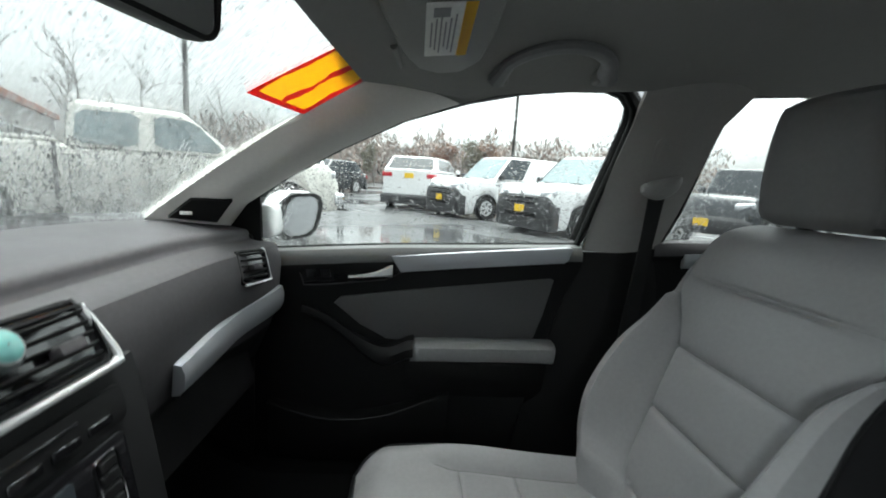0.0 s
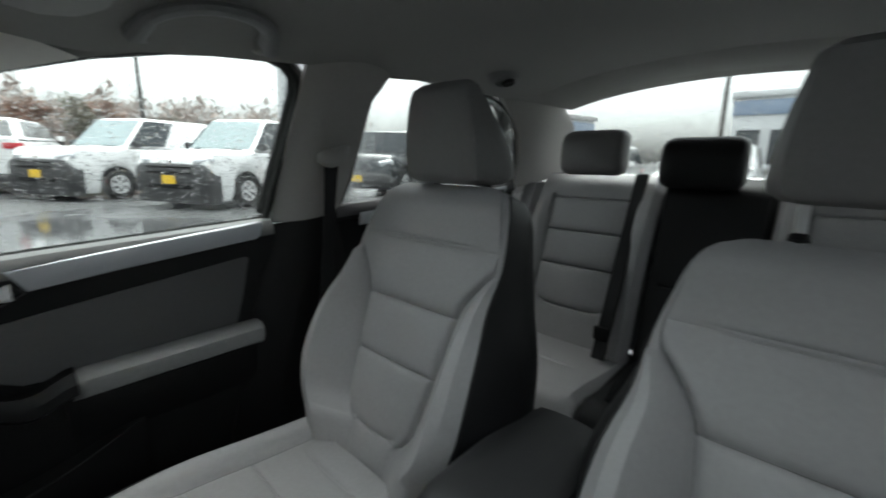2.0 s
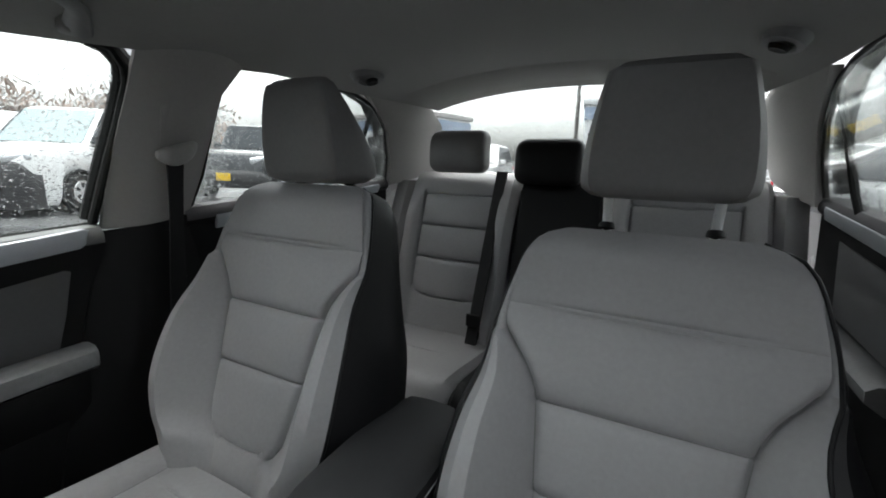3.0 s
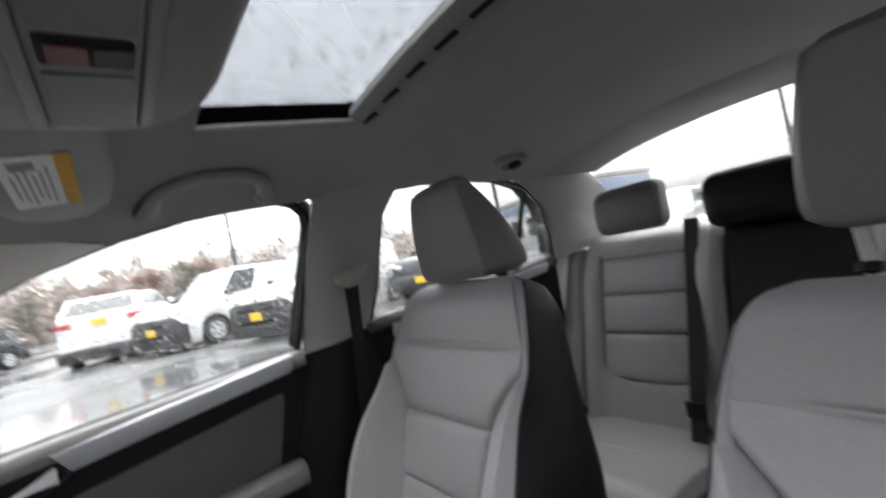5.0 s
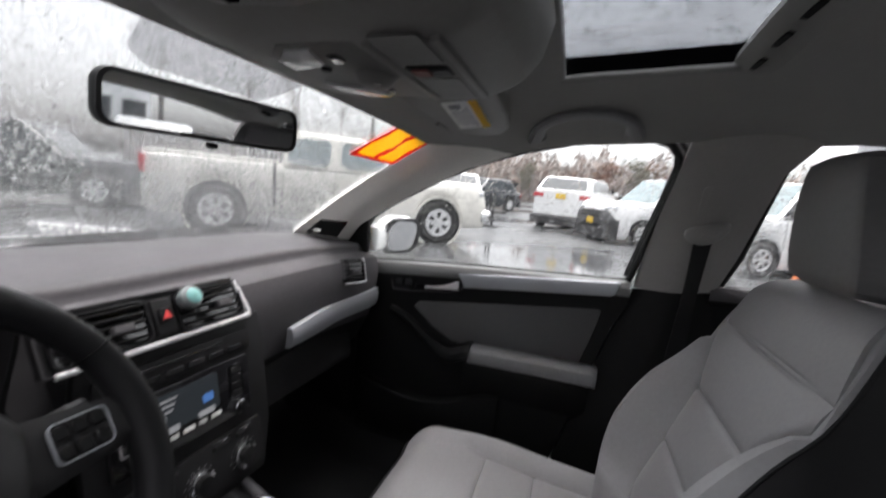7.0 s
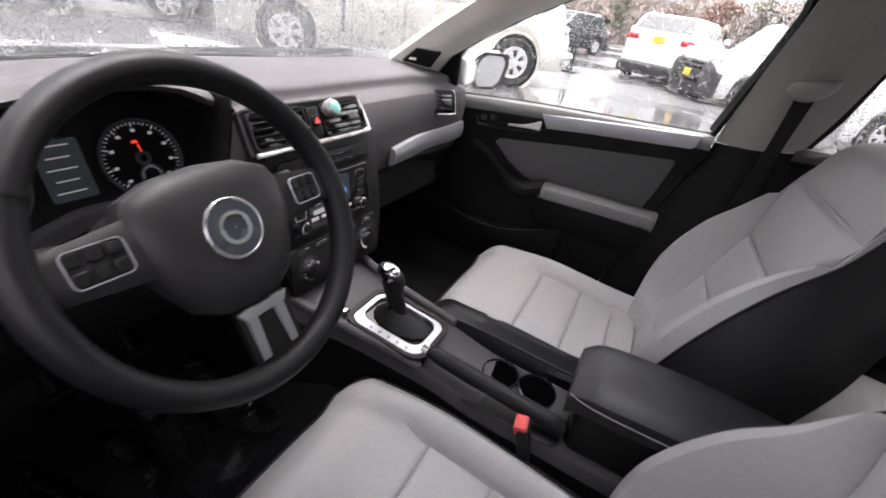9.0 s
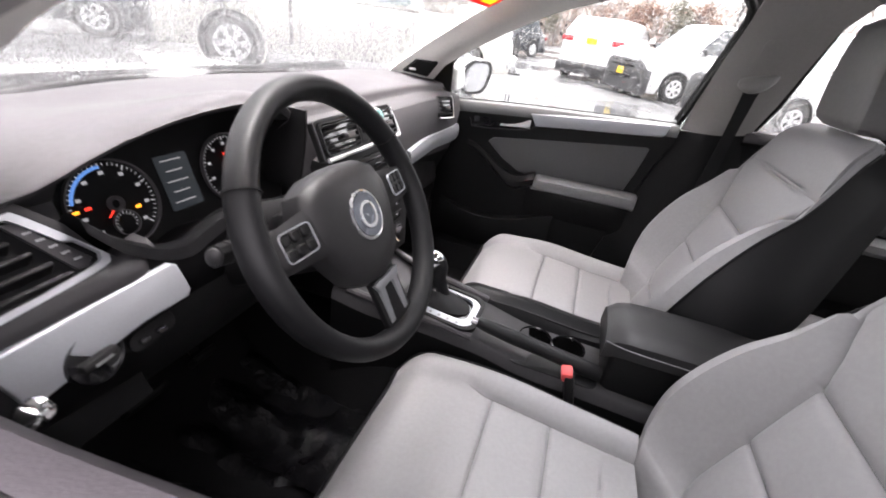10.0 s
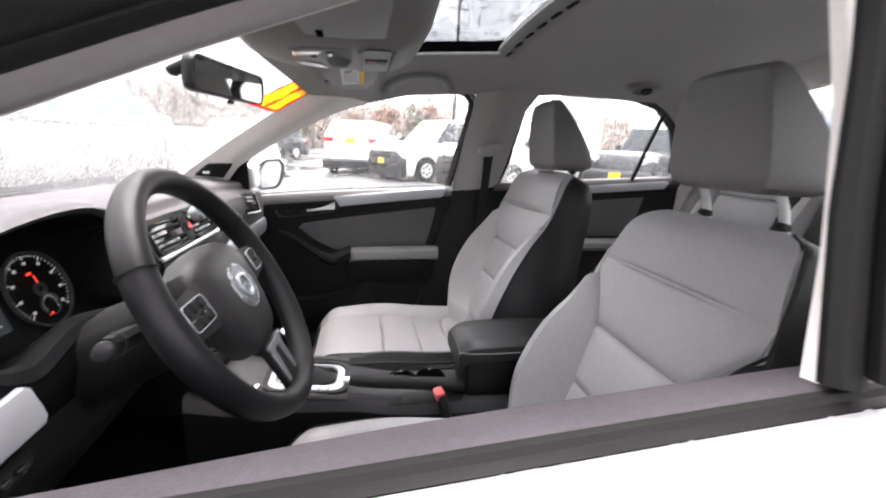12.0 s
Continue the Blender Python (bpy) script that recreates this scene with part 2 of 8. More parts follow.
def box(size, at=(0, 0, 0), bevel=0.004, seg=2, m=None):
    bm = bmesh.new()
    bmesh.ops.create_cube(bm, size=1)
    bmesh.ops.scale(bm, vec=size, verts=bm.verts)
    if bevel:
        bmesh.ops.bevel(bm, geom=bm.edges[:], offset=min(bevel, min(size) * 0.49), segments=seg, profile=0.5, affect="EDGES")
    if m:
        grow(bm, m)
    return grow(bm, Matrix.Translation(at))


def ngrid(rows, close_u=False, close_v=False, cap=False):
    """A sheet of quads through rows of points."""
    bm = bmesh.new()
    vs = [[bm.verts.new(p) for p in r] for r in rows]
    n, k = len(vs), len(vs[0])
    for i in range(n if close_v else n - 1):
        for j in range(k if close_u else k - 1):
            q = [vs[i][j], vs[i][(j + 1) % k], vs[(i + 1) % n][(j + 1) % k], vs[(i + 1) % n][j]]
            bm.faces.new(q)
    if cap:
        bm.faces.new(vs[0][::-1])
        bm.faces.new(vs[-1])
    return bm


def tidy(bm):
    bmesh.ops.remove_doubles(bm, verts=bm.verts, dist=0.00005)
    bmesh.ops.recalc_face_normals(bm, faces=bm.faces)
    return bm


def thick(bm, t):
    """Gives a sheet a thickness."""
    bmesh.ops.recalc_face_normals(bm, faces=bm.faces)
    bmesh.ops.solidify(bm, geom=bm.faces[:], thickness=t)
    return bm


def tube(pts, r, n=10, closed=False, flat=1.0, taper=None):
    pts = [Vector(p) for p in pts]
    rows, k = [], len(pts)
    ref = None
    for i, p in enumerate(pts):
        a = pts[(i - 1) % k] if closed or i else p
        b = pts[(i + 1) % k] if closed or i < k - 1 else p
        d = (b - a).normalized()
        if ref is None:
            ref = d.orthogonal().normalized()
        ref = (ref - d * ref.dot(d)).normalized()
        o = d.cross(ref)
        rad = r * (taper[i] if taper else 1)
        rows.append([p + ref * math.cos(2 * math.pi * j / n) * rad + o * math.sin(2 * math.pi * j / n) * rad * flat for j in range(n)])
    return tidy(ngrid(rows, True, closed, not closed))


def lathe(profile, n=28, m=None):
    """Turns (radius, height) points round z."""
    rows = [[(r * math.cos(2 * math.pi * j / n), r * math.sin(2 * math.pi * j / n), h) for j in range(n)] for r, h in profile]
    bm = tidy(ngrid(rows, True))
    if m:
        grow(bm, m)
    return bm


def slab(outline, t, m=None, bevel=0.0, seg=2):
    """A plate: an outline in x, y, pulled up by t in z."""
    bm = bmesh.new()
    f = bm.faces.new([bm.verts.new((x, y, 0)) for x, y in outline])
    top = bmesh.ops.extrude_face_region(bm, geom=[f])
    bmesh.ops.translate(bm, vec=(0, 0, t), verts=[v for v in top["geom"] if isinstance(v, bmesh.types.BMVert)])
    bmesh.ops.recalc_face_normals(bm, faces=bm.faces)
    if bevel:
        es = [e for e in bm.edges if abs(e.verts[0].co.z - e.verts[1].co.z) < 1e-6]
        bmesh.ops.bevel(bm, geom=es, offset=bevel, segments=seg, profile=0.5, affect="EDGES")
    if m:
        grow(bm, m)
    return bm


def rounded(w, h, r, n=5):
    pts = []
    for cx, cy, a in ((w / 2 - r, h / 2 - r, 0), (-w / 2 + r, h / 2 - r, 90), (-w / 2 + r, -h / 2 + r, 180), (w / 2 - r, -h / 2 + r, 270)):
        for i in range(n + 1):
            t = radians(a + 90 * i / n)
            pts.append((cx + r * math.cos(t), cy + r * math.sin(t)))
    return pts


def frame_ring(outer, inner, t, m=None):
    """A flat ring between two outlines of as many points, t thick."""
    k = len(outer)
    rows = [[(*p, 0) for p in outer], [(*p, t) for p in outer], [(*p, t) for p in inner], [(*p, 0) for p in inner]]
    bm = tidy(ngrid(rows, True, True))
    if m:
        grow(bm, m)
    return bm


def axes(at, right, up):
    """A pose from a place, its local x and its local y."""
    x = Vector(right).normalized()
    z = x.cross(Vector(up)).normalized()
    y = z.cross(x)
    m = Matrix((x, y, z)).transposed().to_4x4()
    m.translation = at
    return m


def place_of(ob):
    p = Vector((0, 0, 0))
    while ob:
        p += ob.location
        ob = ob.parent
    return p


def thing(name, at, label, category, group="", kind=""):
    ob = new(name)
    ob.location = at
    ob.empty_display_size = 0.1
    return tagged(ob, label, category, group, kind)


def part(name, bm, material, parent=None, label="", flat=False):
    """Links a bmesh, given in the world's metres, as one mesh under a thing or a part."""
    me = bpy.data.meshes.new(name)
    bm.to_mesh(me)
    bm.free()
    if parent is not None:
        me.transform(Matrix.Translation(-place_of(parent)))
    me.materials.append(material)
    if not flat:
        me.shade_smooth()
        me.set_sharp_from_angle(angle=radians(38))
    ob = new(name, me)
    ob.parent = parent
    return tagged(ob, label)


def piece(name, bm, material, label, category, kind="", group=""):
    """A thing that is one mesh."""
    return tagged(part(name, bm, material), label, category, group, kind)

# ---- the car: shell ----
def roof_z(x, y):
    c = curve(-y, [(-0.06, 1.318), (0.02, 1.342), (0.15, 1.378), (0.30, 1.416), (0.45, 1.432), (0.62, 1.446), (0.95, 1.458), (1.24, 1.455), (1.50, 1.447), (1.78, 1.410)])
    return c - 0.19 * x * x - 0.25 * x ** 6


def roof_edge(y):
    return curve(-y, [(-0.06, 0.50), (0.0, 0.545), (0.08, 0.595), (0.2, 0.640), (0.4, 0.652), (0.62, 0.650), (1.2, 0.646), (1.45, 0.632), (1.6, 0.60), (1.78, 0.55)])


def belt_z(y):
    return 0.934 - 0.058 * y - 0.012 * smooth(y, -0.1, 0.4)


# points of the front window's upper edge, from the mirror triangle to the belt behind
WIN = [(0.742, 0.300, 1.005), (0.725, 0.268, 1.054), (0.713, 0.200, 1.101), (0.694, 0.074, 1.173), (0.677, -0.066, 1.243), (0.665, -0.205, 1.290), (0.656, -0.330, 1.319),
       (0.651, -0.440, 1.334), (0.649, -0.525, 1.338), (0.652, -0.566, 1.327), (0.658, -0.590, 1.302), (0.666, -0.594, 1.270), (0.688, -0.580, 1.196), (0.715, -0.555, 1.090), (0.748, -0.530, 0.972)]
REARWIN = [(0.745, -0.745, 0.985), (0.720, -0.772, 1.075), (0.690, -0.790, 1.190), (0.660, -0.812, 1.305), (0.649, -0.850, 1.345), (0.646, -1.00, 1.358), (0.646, -1.18, 1.358), (0.649, -1.32, 1.346),
           (0.656, -1.43, 1.318), (0.676, -1.535, 1.238), (0.700, -1.585, 1.130), (0.722, -1.605, 1.045)]

# headliner with the sunroof's opening
SUN_X, SUN_F, SUN_R = 0.350, -0.308, -0.612
ys = sorted(set([0.06 - 0.06 * i for i in range(31)] + [SUN_F, SUN_R]))
us = sorted(set([-1 + i / 12 for i in range(25)]))
bm = bmesh.new()


def liner_x(u, y):
    """Runs lines along the opening's sides."""
    e = roof_edge(y)
    a = abs(u)
    k = SUN_X / e
    v = a / 0.5 * k if a <= 0.5 else k + (a - 0.5) / 0.5 * (1 - k)
    return math.copysign(v * e, u)


rows = [[bm.verts.new((liner_x(u, y), y - 0.24 * liner_x(u, y) ** 2 * smooth(y, -0.25, 0.06), roof_z(liner_x(u, y), y - 0.24 * liner_x(u, y) ** 2 * smooth(y, -0.25, 0.06)))) for u in us] for y in ys]
for i in range(len(ys) - 1):
    for j in range(len(us) - 1):
        if SUN_R - 1e-6 <= ys[i] and ys[i + 1] <= SUN_F + 1e-6 and abs(us[j] + us[j + 1]) / 2 < 0.5:
            continue
        bm.faces.new((rows[i][j], rows[i][j + 1], rows[i + 1][j + 1], rows[i + 1][j]))
bmesh.ops.recalc_face_normals(bm, faces=bm.faces)
if sum(f.normal.z for f in bm.faces) < 0:
    bmesh.ops.reverse_faces(bm, faces=bm.faces)
bmesh.ops.solidify(bm, geom=bm.faces[:], thickness=0.008)
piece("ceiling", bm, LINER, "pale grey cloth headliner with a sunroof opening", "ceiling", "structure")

# sunroof: glass, lining of the opening, dark side channels, slotted rear rail
roof_thing = thing("sunroof", (0, -0.46, 1.42), "closed glass sunroof covered in rain drops", "sunroof")
nx, ny = 14, 8
gl = part("glass_pane", thick(ngrid([[(-0.42 + 0.84 * i / nx, -0.25 - 0.45 * j / ny, roof_z(0.6 * (-0.42 + 0.84 * i / nx), -0.25 - 0.45 * j / ny) + 0.022) for i in range(nx + 1)] for j in range(ny + 1)]), 0.004), SUNGLASS, roof_thing, "tinted glass")
for s in (-1, 1):
    x = s * SUN_X
    part("side_channel", join(*[ngrid([[(x, SUN_F, roof_z(x, SUN_F)), (x, SUN_R, roof_z(x, SUN_R))], [(x + s * 0.010, SUN_F, roof_z(x, SUN_F) + 0.040), (x + s * 0.010, SUN_R, roof_z(x, SUN_R) + 0.040)]])]), FLOCK, roof_thing, "black side channel")
    part("opening_lip", tube([(x, SUN_F - 0.001 - (SUN_F - SUN_R) * i / 8, roof_z(x, SUN_F - (SUN_F - SUN_R) * i / 8) - 0.002) for i in range(9)], 0.007, 8), LINER, roof_thing)
part("front_lip", tube([(-SUN_X + 2 * SUN_X * i / 16, SUN_F, roof_z(-SUN_X + 2 * SUN_X * i / 16, SUN_F) + 0.002) for i in range(17)], 0.009, 8), LINER, roof_thing)
part("front_lining", ngrid([[(-SUN_X + 2 * SUN_X * i / 8, SUN_F + 0.004, roof_z(0.3, SUN_F) + d) for i in range(9)] for d in (0.005, 0.026)]), RUBBER, roof_thing)
rail = []
for i in range(25):
    x = -SUN_X + 2 * SUN_X * i / 24
    z = roof_z(x, SUN_R)
    rail.append([(x, SUN_R + 0.030, z + 0.020), (x, SUN_R + 0.034, z + 0.004), (x, SUN_R + 0.020, z - 0.010), (x, SUN_R - 0.005, z - 0.014), (x, SUN_R - 0.030, z - 0.008), (x, SUN_R - 0.034, z + 0.006), (x, SUN_R - 0.02, z + 0.02)])
rail_ob = part("blind_rail", tidy(ngrid(rail, True, False, True)), CONSOLE, roof_thing, "slotted grey rail of the sun blind")
for i in range(9):
    x = -0.32 + 0.08 * i
    part("slot", box((0.05, 0.009, 0.004), (x, SUN_R + 0.009, roof_z(x, SUN_R) - 0.0125), 0.001, 1, pose(0, 0, 0, 10, 0, 0)), RUBBER, rail_ob)

# roof skin, bonnet, boot lid and lower body: one white saloon
body = thing("saloon_car_body", (0, -0.4, 0), "white saloon car body, wet with rain, parked on asphalt", "car")
nx, ny = 16, 26
part("roof_panel", thick(ngrid([[((u := -1 + 2 * i / nx) * (roof_edge(y) + 0.03), y, roof_z(u * roof_edge(y), y) + 0.038) for i in range(nx + 1)] for y in [0.04 - 0.27 * j / 4 for j in range(2)] + [-0.245]]), 0.006), PAINT, body)
part("rear_roof_panel", thick(ngrid([[((u := -1 + 2 * i / nx) * (roof_edge(y) + 0.03), y, roof_z(u * roof_edge(y), y) + 0.038) for i in range(nx + 1)] for y in [-0.705 - 1.075 * j / ny for j in range(ny + 1)]]), 0.006), PAINT, body)
for s in (-1, 1):
    part("roof_side", thick(ngrid([[(s * (SUN_X + 0.045 + (roof_edge(y) + 0.03 - SUN_X - 0.045) * i / 5), y, roof_z(SUN_X + 0.045 + (roof_edge(y) - SUN_X - 0.045) * i / 5, y) + 0.038) for i in range(6)] for y in [-0.245 - 0.46 * j / 6 for j in range(7)]]), 0.006), PAINT, body)


def body_w(y):
    return curve(-y, [(-1.55, 0.62), (-1.3, 0.78), (-0.9, 0.85), (-0.3, 0.87), (0.6, 0.875), (1.6, 0.87), (2.4, 0.82), (2.75, 0.66)])


bon = []
for j in range(13):
    y = 0.70 + 0.85 * j / 12
    bon.append([((u := -1 + 2 * i / 12) * body_w(y) * 0.86, y, 0.955 - 0.10 * smooth(y, 0.75, 1.6) - 0.05 * u * u + 0.01 * math.cos(3 * u)) for i in range(13)])
part("bonnet", thick(ngrid(bon), 0.01), PAINT, body)
boot = []
for j in range(9):
    y = -2.12 - 0.45 * j / 8
    boot.append([((u := -1 + 2 * i / 12) * body_w(y) * 0.9, y, 1.07 - 0.04 * u * u - 0.02 * (j / 8) ** 2) for i in range(13)])
part("boot_lid", thick(ngrid(boot), 0.01), PAINT, body)
for s in (-1, 1):
    for nm, y0, y1, z1 in (("front_wing", 1.56, 0.42, 0.90), ("rear_wing", -1.62, -2.70, 1.03)):
        rws = []
        for j in range(13):
            y = y0 + (y1 - y0) * j / 12
            w = body_w(y)
            hub = min(1.0, abs(y - (1.12 if y0 > 0 else -1.52 - 0.01)) / 0.36)
            low = 0.22 + (0.42 * math.sqrt(max(0, 1 - hub * hub)))
            rws.append([(s * w * 0.86, y, z1 + (0.02 if y0 < 0 else 0)), (s * w * 0.94, y, z1 - 0.04), (s * w, y, 0.72), (s * w * 1.0, y, max(low, 0.5)), (s * w * 0.98, y, low)])
        part(nm, thick(ngrid(rws), 0.012), PAINT, body)
    part("sill_panel", box((0.10, 2.05, 0.12), (s * 0.80, -0.62, 0.27), 0.02), PAINT, body)
part("front_bumper", thick(ngrid([[(u * 0.78, 1.56 + 0.10 * (1 - u * u), z) for u in [-1 + i / 6 for i in range(13)]] for z in (0.22, 0.4, 0.6, 0.84)]), 0.02), PAINT, body)
part("rear_bumper", thick(ngrid([[(u * 0.78, -2.70 - 0.08 * (1 - u * u), z) for u in [-1 + i / 6 for i in range(13)]] for z in (0.25, 0.5, 0.8, 1.03)]), 0.02), PAINT, body)


def wheel(x, y, parent, r=0.315, w=0.2, zoff=0.0):
    s = 1 if x > 0 else -1
    m = Matrix.Translation((x, y, r + zoff)) @ Matrix.Rotation(radians(90) * s, 4, "Y")
    h = w / 2
    t = part("wheel", lathe([(r * 0.64, -h), (r * 0.9, -h), (r, -h * 0.75), (r, h * 0.75), (r * 0.9, h), (r * 0.64, h * 0.9), (r * 0.62, h * 0.4)], 28, m), TYRE, parent, "black rubber tyre on an alloy rim")
    rim = join(lathe([(r * 0.66, h * 0.88), (r * 0.64, h * 1.0), (r * 0.60, h * 1.0), (r * 0.57, h * 0.88), (r * 0.2, h * 0.87), (0.001, h * 0.88)], 28, m),
               *[box((r * 0.13, r * 0.46, 0.016), (0, 0, 0), 0.004, 1, m @ Matrix.Rotation(k * math.tau / 6, 4, "Z") @ Matrix.Translation((0, r * 0.35, h * 0.93))) for k in range(6)],
               lathe([(r * 0.15, h * 0.9), (r * 0.13, h * 1.04), (0.001, h * 1.06)], 16, m))
    rim_ob = part("rim", rim, ALLOY, t)
    gaps = [slab([(-r * 0.115, r * 0.50), (-r * 0.05, r * 0.24), (r * 0.05, r * 0.24), (r * 0.115, r * 0.50)], 0.003, m @ Matrix.Rotation((k + 0.5) * math.tau / 6, 4, "Z") @ Matrix.Translation((0, 0, h * 0.875))) for k in range(6)]
    part("rim_openings", join(*gaps), TYRE, rim_ob)
    return t


for x in (-0.77, 0.77):
    wheel(x, 1.12, body)
    wheel(x, -1.53, body)

# floor pan with carpet, tunnel and sills
fl = []
for j in range(21):
    y = 0.72 - 2.35 * j / 20
    lift = 0.30 * smooth(y, 0.25, 0.72) + 0.14 * smooth(-y, 1.02, 1.12)
    fl.append([(x, y, 0.245 + lift + 0.17 * math.exp(-(x / 0.13) ** 4) * (1 - 0.5 * smooth(-y, 0.7, 1.0)) + 0.10 * smooth(abs(x), 0.64, 0.72)) for x in [-0.76 + 1.52 * i / 28 for i in range(29)]])
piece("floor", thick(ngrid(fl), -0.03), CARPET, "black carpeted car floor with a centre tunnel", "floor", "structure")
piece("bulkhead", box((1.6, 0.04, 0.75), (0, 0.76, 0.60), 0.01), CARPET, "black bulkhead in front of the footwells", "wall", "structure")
random.seed(5)
cover = thing("floor_cover", (-0.37, 0.12, 0.25), "crinkled black plastic film covering the driver's footwell", "floor cover")
for nm, x0, x1, y0, y1 in (("sheet", -0.60, -0.36, 0.42, -0.18), ("overlapping_sheet", -0.40, -0.14, 0.40, -0.17)):
    mat_rows = []
    for j in range(27):
        y = y0 + (y1 - y0) * j / 26
        mat_rows.append([(x0 + (x1 - x0) * i / 14, y, 0.275 + (0.008 if "over" in nm else 0) + 0.10 * smooth(y, 0.22, 0.5) + random.uniform(-0.007, 0.007) + 0.010 * math.sin(9 * y + i)) for i in range(15)])
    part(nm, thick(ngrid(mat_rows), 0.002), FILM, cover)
for s in (-1, 1):
    piece("kick_panel", box((0.03, 0.50, 0.72), (s * 0.742, 0.53, 0.60), 0.008), SOFT, "black side trim at the front end of the footwell", "trim", "structure")


# pillars
def pillar(pts_a, pts_b, out, material, name, label, bulge=0.012, deep=0.03, seal=False, skew=1.0):
    """Trim between two edge lines, bulged towards the cabin, with a back."""
    rws = []
    if seal:
        lines = [(Vector(a), Vector(b), Vector(out)) for a, b in zip(pts_a, pts_b)]
        ease = lambda a, b, o, out, back: b + o * out + (b - a).normalized() * back
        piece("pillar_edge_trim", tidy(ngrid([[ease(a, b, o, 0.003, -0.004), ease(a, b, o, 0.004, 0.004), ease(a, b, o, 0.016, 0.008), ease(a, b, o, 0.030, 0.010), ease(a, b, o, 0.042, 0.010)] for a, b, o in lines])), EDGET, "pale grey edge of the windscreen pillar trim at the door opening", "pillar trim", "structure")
        piece("door_seal", tidy(ngrid([[ease(a, b, o, 0.0425, 0.010), ease(a, b, o, 0.050, 0.016), ease(a, b, o, 0.060, 0.012), b + o * (deep + 0.024) - (b - a) * 0.42, b + o * (deep + 0.016) - (b - a) * 0.95] for a, b, o in lines])), RUBBER, "black rubber door seal along the windscreen pillar", "seal", "structure")
    for a, b in zip(pts_a, pts_b):
        a, b, o = Vector(a), Vector(b), Vector(out)
        rws.append([a + (b - a) * t - o * bulge * math.sin(math.pi * t ** skew) for t in (0, 0.06, 0.15, 0.3, 0.45, 0.6, 0.72, 0.82, 0.92, 1)] + [b + o * deep, a + o * deep])
    return piece(name, tidy(ngrid(rws, True, False, True)), material, label, "pillar trim", "structure")


A_SCREEN = [(0.610, 0.480, 0.968), (0.607, 0.420, 1.020), (0.594, 0.300, 1.108), (0.580, 0.180, 1.190), (0.567, 0.070, 1.262), (0.553, -0.005, 1.303), (0.540, -0.030, 1.318)]
A_DOOR = [(0.730, 0.345, 0.955), (0.728, 0.290, 1.030), (0.715, 0.200, 1.093), (0.694, 0.074, 1.167), (0.677, -0.066, 1.238), (0.662, -0.190, 1.283), (0.652, -0.300, 1.310)]
for s in (-1, 1):
    side = lambda L: [(s * x, y, z) for x, y, z in L]
    low = lambda L: [(x, y, z - (0.065 * smooth(y, -0.55, -0.05) - 0.013 * smooth(y, -0.14, 0.03) if s < 0 else 0)) for x, y, z in L]
    ends = 6 if s > 0 else 7
    pillar(low(side(A_SCREEN[:ends])), low(side(A_DOOR[:ends])), (s, 0.2, 0.1), PILLAR, "a_pillar_trim", "pale grey plastic trim of the windscreen pillar", 0.031 if s > 0 else 0.012, seal=s < 0, skew=1.45 if s > 0 else 1.0)
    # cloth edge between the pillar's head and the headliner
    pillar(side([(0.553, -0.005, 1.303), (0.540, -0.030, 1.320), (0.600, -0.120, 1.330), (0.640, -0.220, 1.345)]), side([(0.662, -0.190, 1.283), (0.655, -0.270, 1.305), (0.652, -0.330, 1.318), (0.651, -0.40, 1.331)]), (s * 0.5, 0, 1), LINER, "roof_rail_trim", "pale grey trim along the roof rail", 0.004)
    bf = [(0.766, -0.545, 0.962), (0.742, -0.560, 1.06), (0.712, -0.580, 1.16), (0.682, -0.600, 1.26), (0.655, -0.605, 1.33), (0.632, -0.600, 1.372)]
    br = [(0.750, -0.735, 0.985), (0.726, -0.760, 1.075), (0.696, -0.780, 1.18), (0.668, -0.800, 1.28), (0.648, -0.845, 1.345), (0.632, -0.87, 1.375)]
    if s > 0:
        bf = [(x, y + d, z) for (x, y, z), d in zip(bf, (0.0, 0.008, 0.011, 0.011, 0.006, 0.0))]
    if s < 0:
        bf = [(x, y + d, z) for (x, y, z), d in zip(bf, (0.062, 0.056, 0.056, 0.072, 0.090, 0.090))]
    # passenger side takes the shaded copy, driver's side the bright one
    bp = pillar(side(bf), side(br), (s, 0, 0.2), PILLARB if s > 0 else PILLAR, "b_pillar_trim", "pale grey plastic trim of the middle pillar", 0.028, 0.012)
    lf = [(0.768, -0.545, 0.958), (0.766, -0.50, 0.80), (0.760, -0.44, 0.60), (0.755, -0.40, 0.42), (0.75, -0.38, 0.28)]
    lr = [(0.752, -0.735, 0.981), (0.756, -0.76, 0.80), (0.756, -0.78, 0.60), (0.754, -0.80, 0.42), (0.75, -0.80, 0.28)]
    pillar(side(lf), side(lr), (s, 0, 0), SOFT, "lower_pillar_trim", "black plastic trim at the foot of the middle pillar", 0.03)
    cf = [(0.728, -1.612, 1.02), (0.706, -1.592, 1.130), (0.682, -1.542, 1.238), (0.660, -1.437, 1.318), (0.640, -1.36, 1.355)]
    cr = [(0.69, -2.03, 1.085), (0.635, -1.93, 1.185), (0.588, -1.835, 1.284), (0.600, -1.76, 1.355), (0.615, -1.715, 1.390)]
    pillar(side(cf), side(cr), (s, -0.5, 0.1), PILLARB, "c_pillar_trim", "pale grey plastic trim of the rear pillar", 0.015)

# parcel shelf and the wall under it
piece("parcel_shelf", box((1.34, 0.36, 0.03), (0, -1.93, 1.02), 0.01), SOFT, "dark parcel shelf behind the rear seat", "shelf", "structure")


